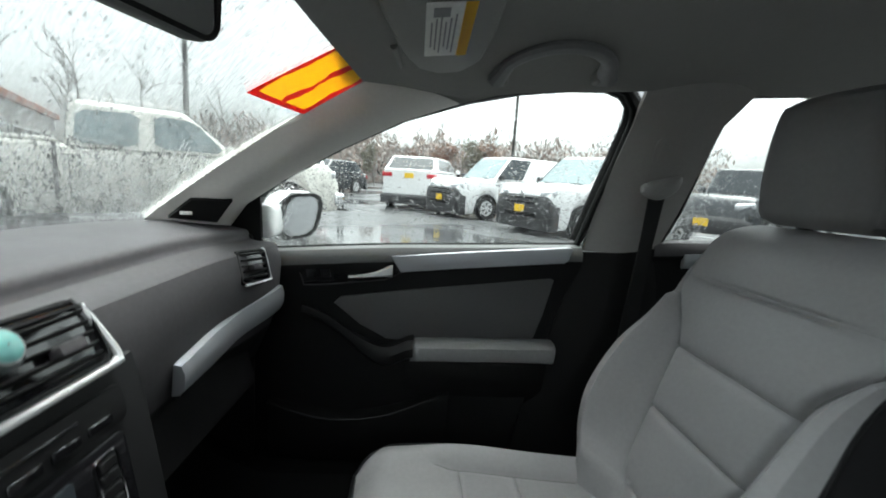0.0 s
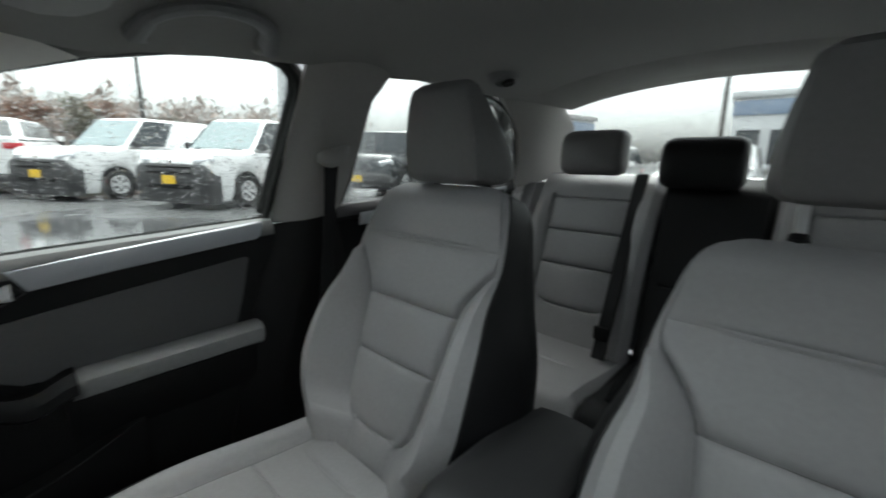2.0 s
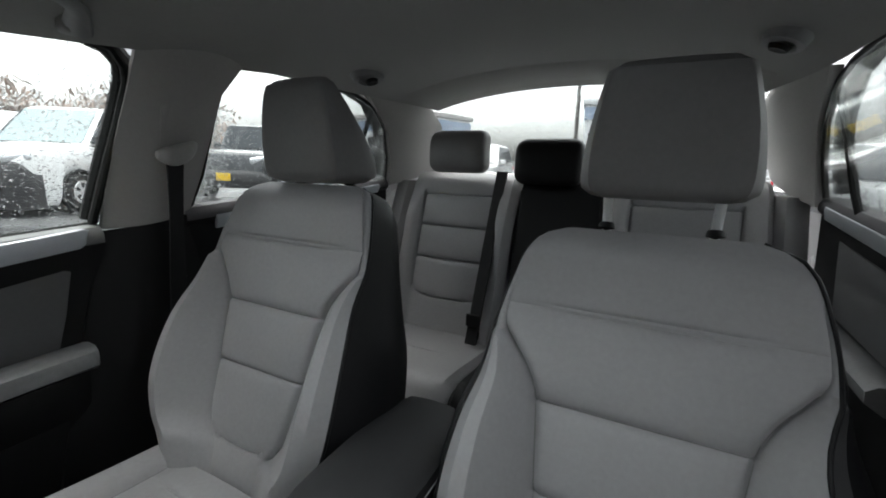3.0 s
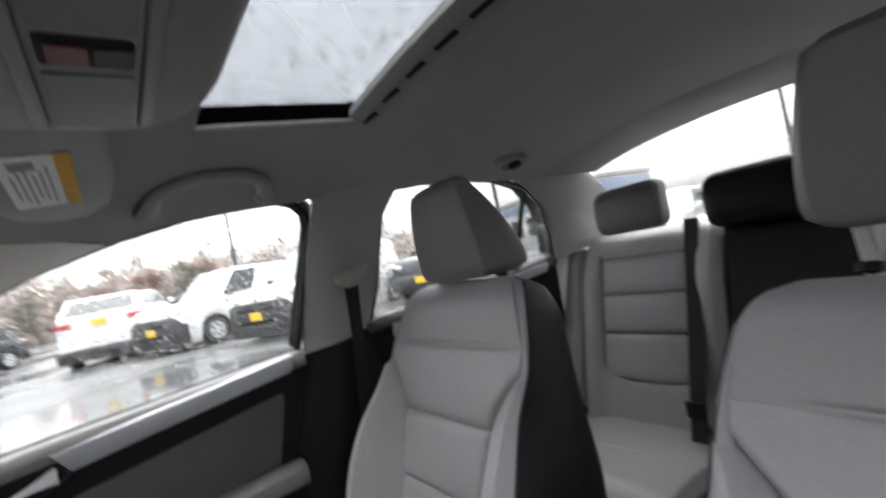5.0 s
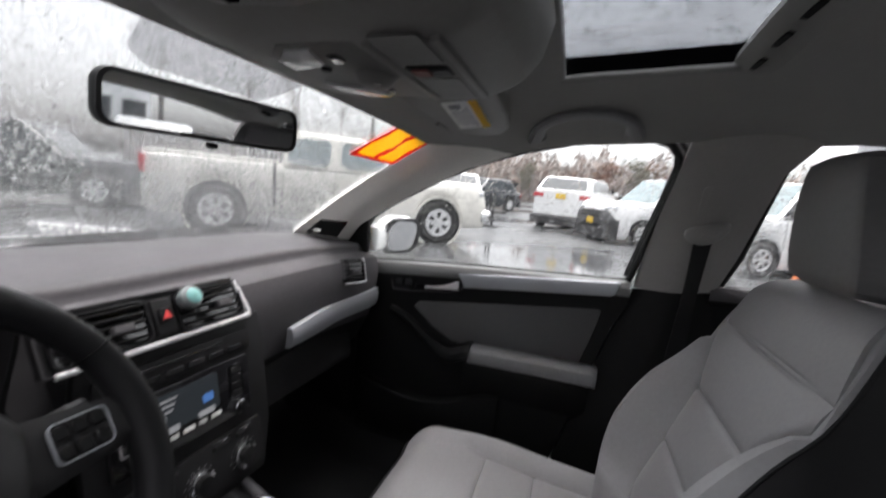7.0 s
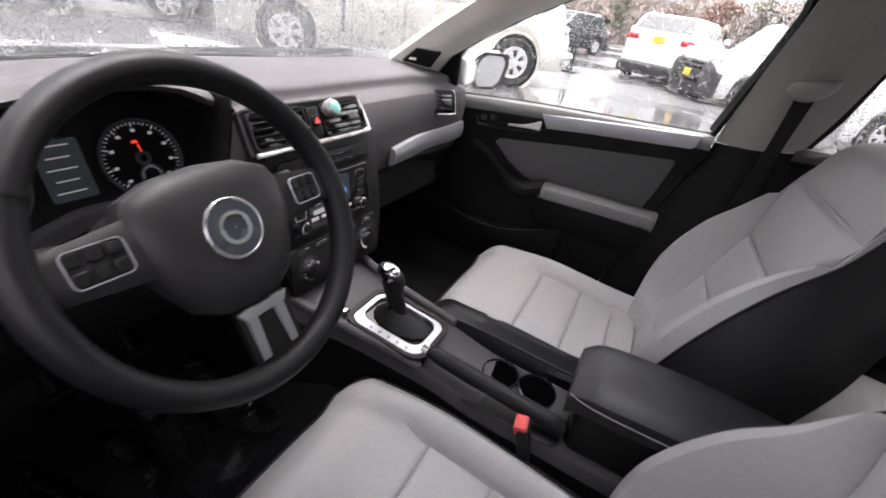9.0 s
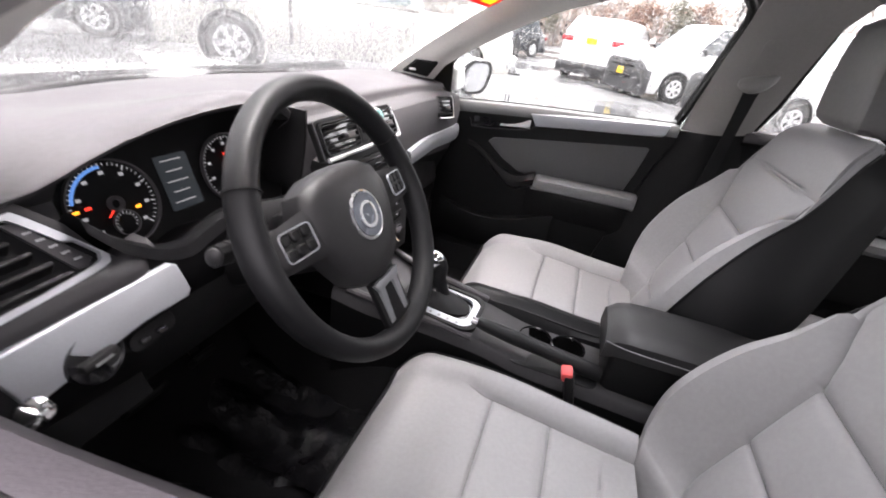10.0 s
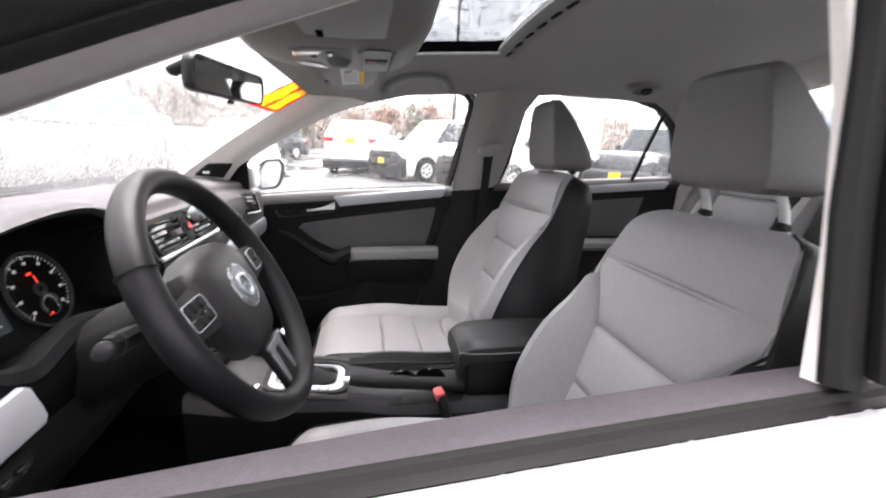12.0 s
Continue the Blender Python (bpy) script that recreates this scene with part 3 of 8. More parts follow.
def sheet_between(top, low, n=16, bow=0.0, nv=8):
    """A screen between two lines given as functions of u in -1 to 1."""
    rws = []
    for j in range(nv + 1):
        t = j / nv
        rws.append([Vector(low(u)).lerp(Vector(top(u)), t) + Vector((0, bow * math.sin(math.pi * t), bow * math.sin(math.pi * t))) for u in [-1 + 2 * i / n for i in range(n + 1)]])
    return rws


def screen_low(u):
    return (0.66 * u, 0.74 - 0.22 * u * u - 0.05 * u ** 6, 0.955)


def screen_top(u):
    return (0.545 * u, 0.055 - 0.065 * u * u - 0.02 * u ** 6, 1.352 - 0.042 * u * u)


WS = sheet_between(screen_top, screen_low, 24, 0.018, 14)
pane = piece("windscreen", thick(ngrid(WS), 0.005), GLASS, "clear windscreen streaked with rain drops", "window", "structure")
pane.visible_shadow = False
RW = sheet_between(lambda u: (0.56 * u, -1.80 + 0.05 * u * u, 1.425 - 0.045 * u * u), lambda u: (0.66 * u, -2.12 + 0.10 * u * u, 1.075), 16, 0.01, 8)
pane = piece("rear_window", thick(ngrid(RW), 0.004), GLASS, "rear window with rain drops", "window", "structure")
pane.visible_shadow = False
piece("rear_header_trim", tidy(ngrid([[(0.57 * u, y, roof_z(0.57 * u, -1.5) + dz) for u in [-1 + i / 8 for i in range(17)]] for y, dz in ((-1.46, 0.0), (-1.55, -0.022), (-1.66, -0.030), (-1.76, -0.035), (-1.79, -0.012), (-1.79, 0.01))])), LINER, "cloth-covered header above the rear window", "trim", "structure")
piece("cowl", tidy(ngrid([[(x, 0.745 - 0.22 * (x / 0.66) ** 2 + dy, z) for x in [-0.68 + 1.36 * i / 20 for i in range(21)]] for dy, z in ((-0.012, 0.958), (-0.004, 0.9685), (0.010, 0.969), (0.022, 0.94))])), RUBBER, "black cowl panel at the foot of the windscreen", "trim", "structure")


# ---- doors ----
def door_rear_y(z):
    return -0.535 + 0.29 * max(0.0, 0.965 - z) * 0.9


def yz_slab(outline, x, s, t, bevel=0.003, seg=2):
    """A plate on the door, from (y, z) points, its face t towards the cabin from x."""
    bm = slab([(y, z) for y, z in outline], t, None, bevel, seg)
    bmesh.ops.transform(bm, matrix=Matrix(((0, 0, -s, s * x), (1, 0, 0, 0), (0, 1, 0, 0), (0, 0, 0, 1))), verts=bm.verts)
    bmesh.ops.recalc_face_normals(bm, faces=bm.faces)
    return bm


def side_glass(edge, s, low, shift=0.02, n=10):
    rws = []
    for x, y, z in edge:
        zb = low(y)
        xb = x + (z - zb) * 0.262
        rws.append([(s * (x + shift + (xb - x) * k / n), y, z + (zb - z) * k / n) for k in range(n + 1)])
    return thick(ngrid(rws), 0.004)


def ledge(y, s):
    """Height of the window ledge; the driver's lies a little lower in front."""
    return belt_z(y) - (0.010 * smooth(y, -0.6, 0.1) if s < 0 else 0)


def front_door(s, glass, label):
    d = thing("front_door", (s * 0.78, 0.0, 0.30), label, "car door")
    ysd = [0.345 - 0.88 * j / 22 for j in range(23)]
    # padded panel: rolled top, flat middle, pocket zone at the foot
    ledge_in = lambda y: -0.012 * smooth(y, -0.25, 0.05) if s < 0 else 0.0
    drop = lambda pts, k=1.0: [(y, z - (0.034 * smooth(y, -0.6, 0.1) + 0.022) * k) if s < 0 else (y, z) for y, z in pts]
    rws = []
    for j, y in enumerate(ysd):
        zt, q = ledge(y, s), ledge_in(y)
        prof = [(0.800, 0.004), (0.775, 0.008), (0.748 - q, 0.004), (0.737 - q, -0.012), (0.738 - q * 0.5, -0.035), (0.746, -0.05)]
        row = [(s * x, y, zt + dz) for x, dz in prof]
        for z, x in ((0.84, 0.752), (0.74, 0.756), (0.64, 0.755), (0.54, 0.752), (0.44, 0.748), (0.34, 0.745), (0.27, 0.745)):
            row.append((s * x, max(y, door_rear_y(z)) if y < -0.2 else y, z))
        rws.append(row)
    panel = part("door_panel", tidy(ngrid(rws)), SOFT, d, "black soft plastic inner panel")
    # the passenger's pad has window light put into its paler colour
    part("belt_pad", tidy(ngrid([[(s * x, y, ledge(y, s) + dz + 0.0025) for x, dz in ((0.798 if s > 0 else 0.783, 0.004 if s > 0 else 0.0075), (0.775, 0.008), (0.748 - ledge_in(y), 0.004), (0.736 - ledge_in(y), -0.012), (0.736 - ledge_in(y), -0.03))] for y in ysd])), SILL if s < 0 else LEDGE, d, "grey padded window ledge")
    # silver strip
    strip = [(-0.052, 0.925), (-0.20, 0.9415), (-0.36, 0.958), (-0.500, 0.9715), (-0.508, 0.968), (-0.500, 0.938), (-0.490, 0.930), (-0.36, 0.916), (-0.20, 0.899), (-0.078, 0.884)]
    part("silver_trim", yz_slab(drop(strip), 0.748, s, 0.014, 0.004, 3), SILVER, d, "brushed silver trim strip")
    # grey insert
    ins = [(0.085, 0.795), (0.070, 0.812), (-0.10, 0.838), (-0.30, 0.866), (-0.462, 0.889), (-0.472, 0.882), (-0.452, 0.790), (-0.432, 0.722), (-0.20, 0.715), (-0.115, 0.702), (-0.05, 0.706), (0.02, 0.742), (0.06, 0.775)]
    part("fabric_insert", yz_slab(drop(ins), 0.757, s, 0.010, 0.004, 2), INSERT, d, "grey fabric insert")
    # recess with the lever
    rec = [(0.178, 0.893), (0.08, 0.902), (-0.052, 0.914), (-0.075, 0.880), (-0.04, 0.862), (0.10, 0.842), (0.160, 0.838)]
    part("handle_recess", yz_slab(drop(rec), 0.752, s, 0.005, 0.002, 1), GLOSSB, d, "gloss black handle recess")
    part("recess_rim", tube([(s * 0.7465, y, z) for y, z in drop(rec) + [drop(rec)[0]]], 0.0020, 6), DASH, d)
    lever = []
    for k in range(9):
        t = k / 8
        y, z = 0.050 - 0.108 * t, 0.866 + 0.010 * t + 0.012 * t ** 2 - (0.045 if s < 0 else 0)
        w, x = 0.004 + 0.014 * t ** 3, 0.735 - 0.006 * math.sin(math.pi * t)
        lever.append([(s * (x + 0.007), y, z - w), (s * x, y, z - w * 0.6), (s * x, y, z + w * 0.6), (s * (x + 0.007), y, z + w)])
    part("door_handle", tidy(ngrid(lever, True, False, True)), POSTM, d, "satin chrome release lever")
    lockp = part("lock_panel", yz_slab(drop([(0.168, 0.886), (0.090, 0.893), (0.085, 0.853), (0.160, 0.846)]), 0.748, s, 0.004, 0.002, 1), SOFT, d)
    for k in range(2):
        part("lock_button", yz_slab(drop([(0.155 - 0.034 * k, 0.880 + 0.002 * k), (0.130 - 0.034 * k, 0.882 + 0.002 * k), (0.127 - 0.034 * k, 0.860 + 0.002 * k), (0.152 - 0.034 * k, 0.858 + 0.002 * k)]), 0.7438, s, 0.003, 0.001, 1), GLOSSB, lockp)
    # armrest: pad with a swept pull in front of it
    arm = []
    for k in range(33):
        t = k / 32
        y = -0.113 - 0.372 * t
        end = math.sin(0.5 * math.pi * min(1.0, 0.25 + t / 0.08)) * math.sin(0.5 * math.pi * min(1.0, 0.35 + (1 - t) / 0.07))
        zt, out = 0.711 + 0.006 * t - 0.010 * (1 - end), (0.062 - 0.010 * t) * (0.45 + 0.55 * end)
        arm.append([(s * 0.760, y, zt + 0.004), (s * (0.755 - out * 0.6), y, zt + 0.004), (s * (0.755 - out * 0.95), y, zt - 0.006), (s * (0.755 - out), y, zt - 0.022), (s * (0.755 - out * 0.85), y, zt - 0.042), (s * (0.755 - out * 0.4), y, zt - 0.055), (s * 0.760, y, zt - 0.06)])
    part("armrest_pad", tidy(ngrid(arm, True, False, True)), PAD, d, "pale grey padded armrest")
    pull = []
    for k in range(19):
        t = k / 18
        y = 0.165 - 0.285 * t
        z = 0.772 - 0.105 * smooth(t, 0.0, 0.75) + 0.028 * smooth(t, 0.75, 1.0)
        o = 0.012 + 0.048 * smooth(t, 0.25, 1.0)
        w = 0.012 + 0.014 * smooth(t, 0.2, 0.8)
        pull.append([(s * 0.760, y, z + w), (s * (0.755 - o * 0.7), y, z + w), (s * (0.755 - o), y, z + w * 0.3), (s * (0.755 - o), y, z - w * 0.5), (s * (0.755 - o * 0.6), y, z - w), (s * 0.760, y, z - w * 1.1)])
    part("door_pull", tidy(ngrid(pull, True, False, True)), SOFT, d, "black swept door pull")
    under = []
    for k in range(13):
        t = k / 12
        y = -0.10 - 0.37 * t
        e = math.sin(math.pi * min(1.0, max(0.0, 0.06 + 0.88 * t))) ** 0.35
        under.append([(s * 0.759, y, 0.668), (s * (0.757 - 0.040 * e), y, 0.664), (s * (0.757 - 0.040 * e), y, 0.648), (s * (0.757 - 0.016 * e), y, 0.590), (s * 0.759, y, 0.53)])
    part("armrest_base", tidy(ngrid(under, True, False, True)), SOFT, d)
    # map pocket with its lip
    pk = []
    for k in range(17):
        t = k / 16
        y = 0.24 - 0.46 * t
        zt = 0.535 - 0.035 * math.sin(math.pi * min(1, t * 1.1)) + 0.03 * t * t
        o = 0.05 * math.sin(math.pi * min(1.0, 0.08 + 0.9 * t)) ** 0.5
        pk.append([(s * 0.752, y, zt), (s * (0.750 - o), y, zt), (s * (0.746 - o), y, zt - 0.012), (s * (0.748 - o * 0.9), y, 0.42), (s * 0.748, y, 0.33)])
    part("map_pocket", tidy(ngrid(pk)), SOFT, d, "black map pocket")
    part("pocket_lip", tube([(s * (0.747 - 0.05 * math.sin(math.pi * min(1.0, 0.08 + 0.9 * k / 16)) ** 0.5), 0.24 - 0.46 * k / 16, 0.536 - 0.035 * math.sin(math.pi * min(1, k / 16 * 1.1)) + 0.03 * (k / 16) ** 2) for k in range(17)], 0.0035, 6), SOFT, d)
    # outer skin and window frame
    sk = []
    for y in [0.42 - 0.97 * j / 20 for j in range(21)]:
        zt = ledge(y, s)
        sk.append([(s * (0.800 if s > 0 else 0.794), y, zt - (0.012 if s > 0 else 0.003)), (s * (0.822 if s > 0 else 0.812), y, zt - (0.035 if s > 0 else 0.012)), (s * 0.862, y, zt - 0.13), (s * 0.874, y, 0.68), (s * 0.872, y, 0.52), (s * 0.855, y, 0.36), (s * 0.845, y, 0.26)])
    part("outer_skin", thick(ngrid(sk), 0.006), PAINT, d, "white painted outer skin, wet")
    part("outer_weatherstrip", tidy(ngrid([[(s * x, y, ledge(y, s) + dz) for x, dz in (((0.780, 0.006), (0.785, 0.014), (0.793, 0.010), (0.803, -0.010), (0.796, -0.02)) if s > 0 else ((0.781, 0.004), (0.784, 0.0105), (0.789, 0.010), (0.794, 0.001), (0.792, -0.01)))] for y in [0.34 - 0.88 * j / 18 for j in range(19)]])), RUBBER, d, "black window seal")
    fr = [Vector((s * (x + 0.012 + (0.022 * smooth(-y, 0.45, 0.58) if s < 0 else 0)), y + (0.060 * smooth(-y, 0.45, 0.58) if s < 0 else 0), z - (0.040 * smooth(y, -0.55, -0.05) if s < 0 else 0))) for x, y, z in WIN]
    part("window_frame", tube([p + Vector((s * 0.012, 0, 0.004 if s < 0 or i > 9 else 0.010)) for i, p in enumerate(fr)], 0.013 if s < 0 else 0.009, 8), RUBBER, d, "black window seal frame")
    part("frame_corner", tube([p + Vector((s * 0.046, -0.020, 0.020)) for p in (fr[8:12] if s > 0 else fr[8:])], 0.018 if s > 0 else 0.030, 8), RUBBER, d)
    part("frame_cover", tube([p + Vector((s * 0.034, 0, 0.014 if s > 0 else 0.026)) for p in (fr if s > 0 else fr[:10])], 0.014 if s > 0 else 0.040, 8), RUBBER, d)
    # black triangle behind the mirror with the airbag tag in front of it
    back = 0.262 if s > 0 else 0.215
    bm = bmesh.new()
    bm.faces.new([bm.verts.new((s * p.x, p.y, p.z)) for p in (Vector((0.745, 0.40, 0.945)), Vector((0.735, 0.300, 1.025)), Vector((0.733, back, 1.058)), Vector((0.742, back, 0.930)))])
    part("mirror_triangle", thick(bm, 0.012), RUBBER, d, "black triangle cover inside the mirror")
    if s < 0:
        knob_at = axes((-0.716, 0.098, 0.852), (0, 1, 0), (-0.3, 0, 1))
        part("mirror_switch", lathe([(0.001, 0.012), (0.008, 0.011), (0.012, 0.006), (0.0125, -0.004), (0.009, -0.010)], 20, knob_at), CHROME, d, "bright round mirror switch")
    if glass:
        ob = part("window_pane", side_glass(WIN[1:], s, lambda y: belt_z(y) - 0.02), GLASS, d, "clear side glass with rain drops")
        ob.visible_shadow = False
    return d


front_door(1, True, "closed front passenger door with black panel, silver strip and grey armrest")
front_door(-1, False, "closed driver's door with its window wound down")


def rear_door(s, label):
    d = thing("rear_door", (s * 0.78, -1.1, 0.30), label, "car door")
    ysd = [-0.72 - 0.90 * j / 20 for j in range(21)]
    rws = []
    for y in ysd:
        zt = belt_z(y) + 0.012
        row = [(s * x, y, zt + dz) for x, dz in ((0.80, 0.004), (0.775, 0.008), (0.748, 0.004), (0.737, -0.012), (0.738, -0.03), (0.748, -0.04))]
        for z, x in ((0.86, 0.756), (0.74, 0.756), (0.58, 0.752), (0.42, 0.748), (0.30, 0.745)):
            row.append((s * x, y, z))
        rws.append(row)
    part("door_panel", tidy(ngrid(rws)), SOFT, d, "black inner panel")
    part("belt_pad", tidy(ngrid([[(s * x, y, belt_z(y) + 0.0145 + dz) for x, dz in ((0.798, 0.004), (0.775, 0.008), (0.748, 0.004), (0.736, -0.012), (0.736, -0.028))] for y in ysd])), DASH, d, "grey padded window ledge")
    part("silver_trim", yz_slab([(-0.80, 0.972), (-1.55, 1.028), (-1.56, 1.018), (-1.54, 0.992), (-0.80, 0.934)], 0.748, s, 0.014, 0.004, 3), SILVER, d, "brushed silver trim strip")
    part("fabric_insert", yz_slab([(-0.82, 0.90), (-1.45, 0.95), (-1.40, 0.77), (-0.85, 0.755)], 0.757, s, 0.010, 0.004, 2), INSERT, d, "grey fabric insert")
    arm = []
    for k in range(13):
        y = -1.02 - 0.36 * k / 12
        arm.append([(s * 0.760, y, 0.755), (s * 0.715, y, 0.755), (s * 0.698, y, 0.742), (s * 0.70, y, 0.72), (s * 0.73, y, 0.70), (s * 0.760, y, 0.70)])
    part("armrest_pad", tidy(ngrid(arm, True, False, True)), PAD, d, "pale grey padded armrest")
    sk = []
    for y in [-0.555 - 1.07 * j / 20 for j in range(21)]:
        zt = belt_z(y)
        sk.append([(s * 0.800, y, zt - 0.002), (s * 0.822, y, zt - 0.035), (s * 0.862, y, zt - 0.13), (s * 0.874, y, 0.68), (s * 0.872, y, 0.52), (s * 0.855, y, 0.36), (s * 0.845, y, 0.26)])
    part("outer_skin", thick(ngrid(sk), 0.006), PAINT, d, "white painted outer skin")
    fr = [Vector((s * (x + 0.024), y, z + (0.012 if z > 1.25 else 0.004))) for x, y, z in REARWIN]
    part("window_frame", tube(fr, 0.008, 8), RUBBER, d, "black window seal frame")
    part("frame_cover", tube([p + Vector((s * 0.034, 0, 0.016)) for p in fr], 0.020, 8), RUBBER, d)
    part("division_bar", tube([(s * 0.752, -1.372, 1.02), (s * 0.738, -1.384, 1.07), (s * 0.715, -1.410, 1.19), (s * 0.690, -1.440, 1.305), (s * 0.684, -1.450, 1.33)], 0.009, 8), RUBBER, d, "black bar before the quarter glass")
    ob = part("window_pane", side_glass(REARWIN, s, lambda y: belt_z(y) - 0.01), GLASS, d, "clear side glass with rain drops")
    ob.visible_shadow = False


rear_door(1, "closed rear passenger-side door with grey armrest")
rear_door(-1, "closed rear driver-side door with grey armrest")


# ---- seats ----
def dense(a, b, n, marks, gap=0.0035):
    """Even steps from a to b with close steps round the marks."""
    v = [a + (b - a) * i / n for i in range(n + 1)]
    for m in marks:
        v = [x for x in v if abs(x - m) > gap * 2.2] + [m - 2 * gap, m - gap, m, m + gap, m + 2 * gap]
    return sorted(v)


def groove(x, at, width=0.0032, depth=0.0065):
    return -depth * math.exp(-((x - at) / width) ** 2)


def front_seat(cx, dy, dz, lift, pan_dz, pan_dy, label, wrap=4, k0=4):
    seat = thing("front_seat", (cx, -0.28 + dy, 0.26), label, "car seat", "front seats")
    up, fwd, org = Vector((0, -0.367, 0.930)), Vector((0, 0.930, 0.367)), Vector((cx, -0.528 + dy, 0.46 + dz))
    top = 0.666
    wk = [(0, 0.238), (0.08, 0.274), (0.18, 0.303), (0.32, 0.287), (0.42, 0.253), (0.50, 0.230), (0.57, 0.215), (0.61, 0.205), (0.64, 0.190), (0.655, 0.174), (0.666, 0.146)]
    pk = [(0, 0.060), (0.075, 0.072), (0.088, 0.088), (0.12, 0.108), (0.24, 0.126), (0.377, 0.144), (0.405, 0.152), (0.435, 0.170), (0.46, 0.191), (0.485, 0.207), (0.52, 0.208), (0.57, 0.198), (0.61, 0.187), (0.64, 0.172), (0.655, 0.156), (0.666, 0.130)]
    bk = [(0, 0.035), (0.10, 0.066), (0.2, 0.082), (0.32, 0.072), (0.42, 0.040), (0.5, 0.012), (0.6, 0.0), (0.67, 0.0)]
    seams = [0.085, 0.243, 0.377, 0.519, 0.528]
    ss = dense(0.0, top, 56, seams, 0.0021)
    ss = [v for v in ss if 0 <= v <= top]
    qs = [0, 0.08, 0.16, 0.25, 0.33, 0.41, 0.48, 0.53, 0.56, 0.578, 0.59, 0.6, 0.61, 0.622, 0.64, 0.67, 0.72, 0.78, 0.84, 0.90, 0.95, 1.0]
    qs = [-q for q in qs[:0:-1]] + qs

    def depth(s, x):
        w, p, b = curve(s, wk), curve(s, pk), curve(s, bk)
        a = abs(x)
        d = 0.0
        if a <= p:
            cells = [0.0, 0.085, 0.243, 0.377, 0.523, 0.70]
            for i in range(5):
                if cells[i] <= s < cells[i + 1]:
                    d += 0.007 * math.sin(math.pi * (s - cells[i]) / (cells[i + 1] - cells[i])) ** 0.6 * (1 - (a / p) ** 4 if s < 0.40 else 1)
        else:
            t = (a - p) / max(1e-6, w - p)
            d += b * smooth(t, 0, 0.5) if t < 0.5 else b - (b + 0.045) * ((t - 0.5) / 0.5) ** 2
            if b < 0.02:
                d = min(d, 0.004)
        if s < 0.50:
            d += groove(a, p, 0.0060, 0.011) * smooth(0.50 - s, 0, 0.04) * smooth(s, 0.075, 0.09)
        for m in (0.243, 0.377):
            if a <= p + 0.004:
                d += groove(s, m, 0.0042, 0.0060)
        if a <= 0.144:
            d += (groove(s, 0.519, 0.0026, 0.0036) + groove(s, 0.528, 0.0026, 0.0036)) * smooth(0.144 - a, 0, 0.010)
        if a <= p + 0.004:
            d += groove(s, 0.085 + 0.10 * max(0, (a / p) ** 4) * 0.5)
        d -= 0.030 * (max(0, s - 0.60) / 0.066) ** 2
        return d

    front, back = [], []
    for s in ss:
        w, p = curve(s, wk), min(curve(s, pk), curve(s, wk) * 0.97)
        row = []
        for q in qs:
            a = abs(q)
            x = math.copysign(a / 0.6 * p if a <= 0.6 else p + (a - 0.6) / 0.4 * (w - p), q)
            row.append(org + up * s + fwd * depth(s, x) + Vector((x, 0, 0)))
        front.append(row)
        e = depth(s, w)
        rear = -0.115 - 0.050 * math.sin(math.pi * min(1, s / 0.66 * 0.9 + 0.08)) if s < 0.6 else -0.135 + 0.035 * (s - 0.6) / 0.062
        rear = min(rear, e - 0.02)
        ring = []
        for k, (fx, fd) in enumerate(((1, 0.0), (1.015, 0.25), (1.01, 0.55), (0.95, 0.85), (0.75, 1.0), (0.4, 1.03), (0, 1.04))):
            ring.append((w * fx, e + (rear - e) * fd))
        full = [(x, d) for x, d in ring] + [(-x, d) for x, d in ring[-2::-1]]
        back.append([org + up * s + fwd * d + Vector((x, 0, 0)) for x, d in full])

    def on_back(s, x, d=0.0006):
        return org + up * s + fwd * (depth(s, x) + d) + Vector((x, 0, 0))

    for m, half_w in ((0.243, None), (0.377, None)):
        hw = half_w or curve(m, pk)
        part("seam", tube([on_back(m, hw * (-1 + k / 12)) for k in range(25)], 0.0008, 5), STITCH, seat)
    for sx in (-1, 1):
        part("seam", tube([on_back(s, sx * curve(s, pk)) for s in [0.088 + 0.385 * k / 40 for k in range(41)]], 0.0008, 5), STITCH, seat)
    part("backrest", tidy(ngrid([r[k0:-wrap] for r in front])), GREY, seat, "pale grey leatherette backrest with stitched seams")
    bs = join(ngrid(back), ngrid([r[:k0 + 1] for r in front]), ngrid([r[-wrap - 1:] for r in front]))
    loop = ngrid([front[-1], [front[-1][0].lerp(front[-1][-1], (i / (len(qs) - 1))) - fwd * 0.03 * math.sin(math.pi * i / (len(qs) - 1)) - fwd * 0.0 for i in range(len(qs))], [back[-1][0].lerp(back[-1][-1], i / (len(qs) - 1)) - fwd * 0.04 * math.sin(math.pi * i / (len(qs) - 1)) for i in range(len(qs))]])
    part("back_shell", tidy(join(bs, loop)), BLACK, seat, "black side panels and back of the seat")
    part("piping", tube([front[i][-wrap - 1] + fwd * 0.001 for i in range(0, len(ss), 2)], 0.0028, 6), BLACK, seat)
    part("piping", tube([front[i][k0] + fwd * 0.001 for i in range(0, len(ss), 2)], 0.0028, 6), BLACK, seat)

    # cushion
    yf, yr = -0.015, -0.53
    yseams = [-0.240, -0.365, -0.465]
    yy = dense(yr, yf, 30, yseams)
    xs = [0, 0.03, 0.06, 0.09, 0.12, 0.135, 0.145, 0.150, 0.155, 0.160, 0.170, 0.182, 0.195, 0.205, 0.213, 0.218]
    xs = [-x for x in xs[:0:-1]] + xs

    def pan(x, y):
        a = abs(x)
        z = 0.478 + 0.018 * smooth(y, -0.45, -0.18)
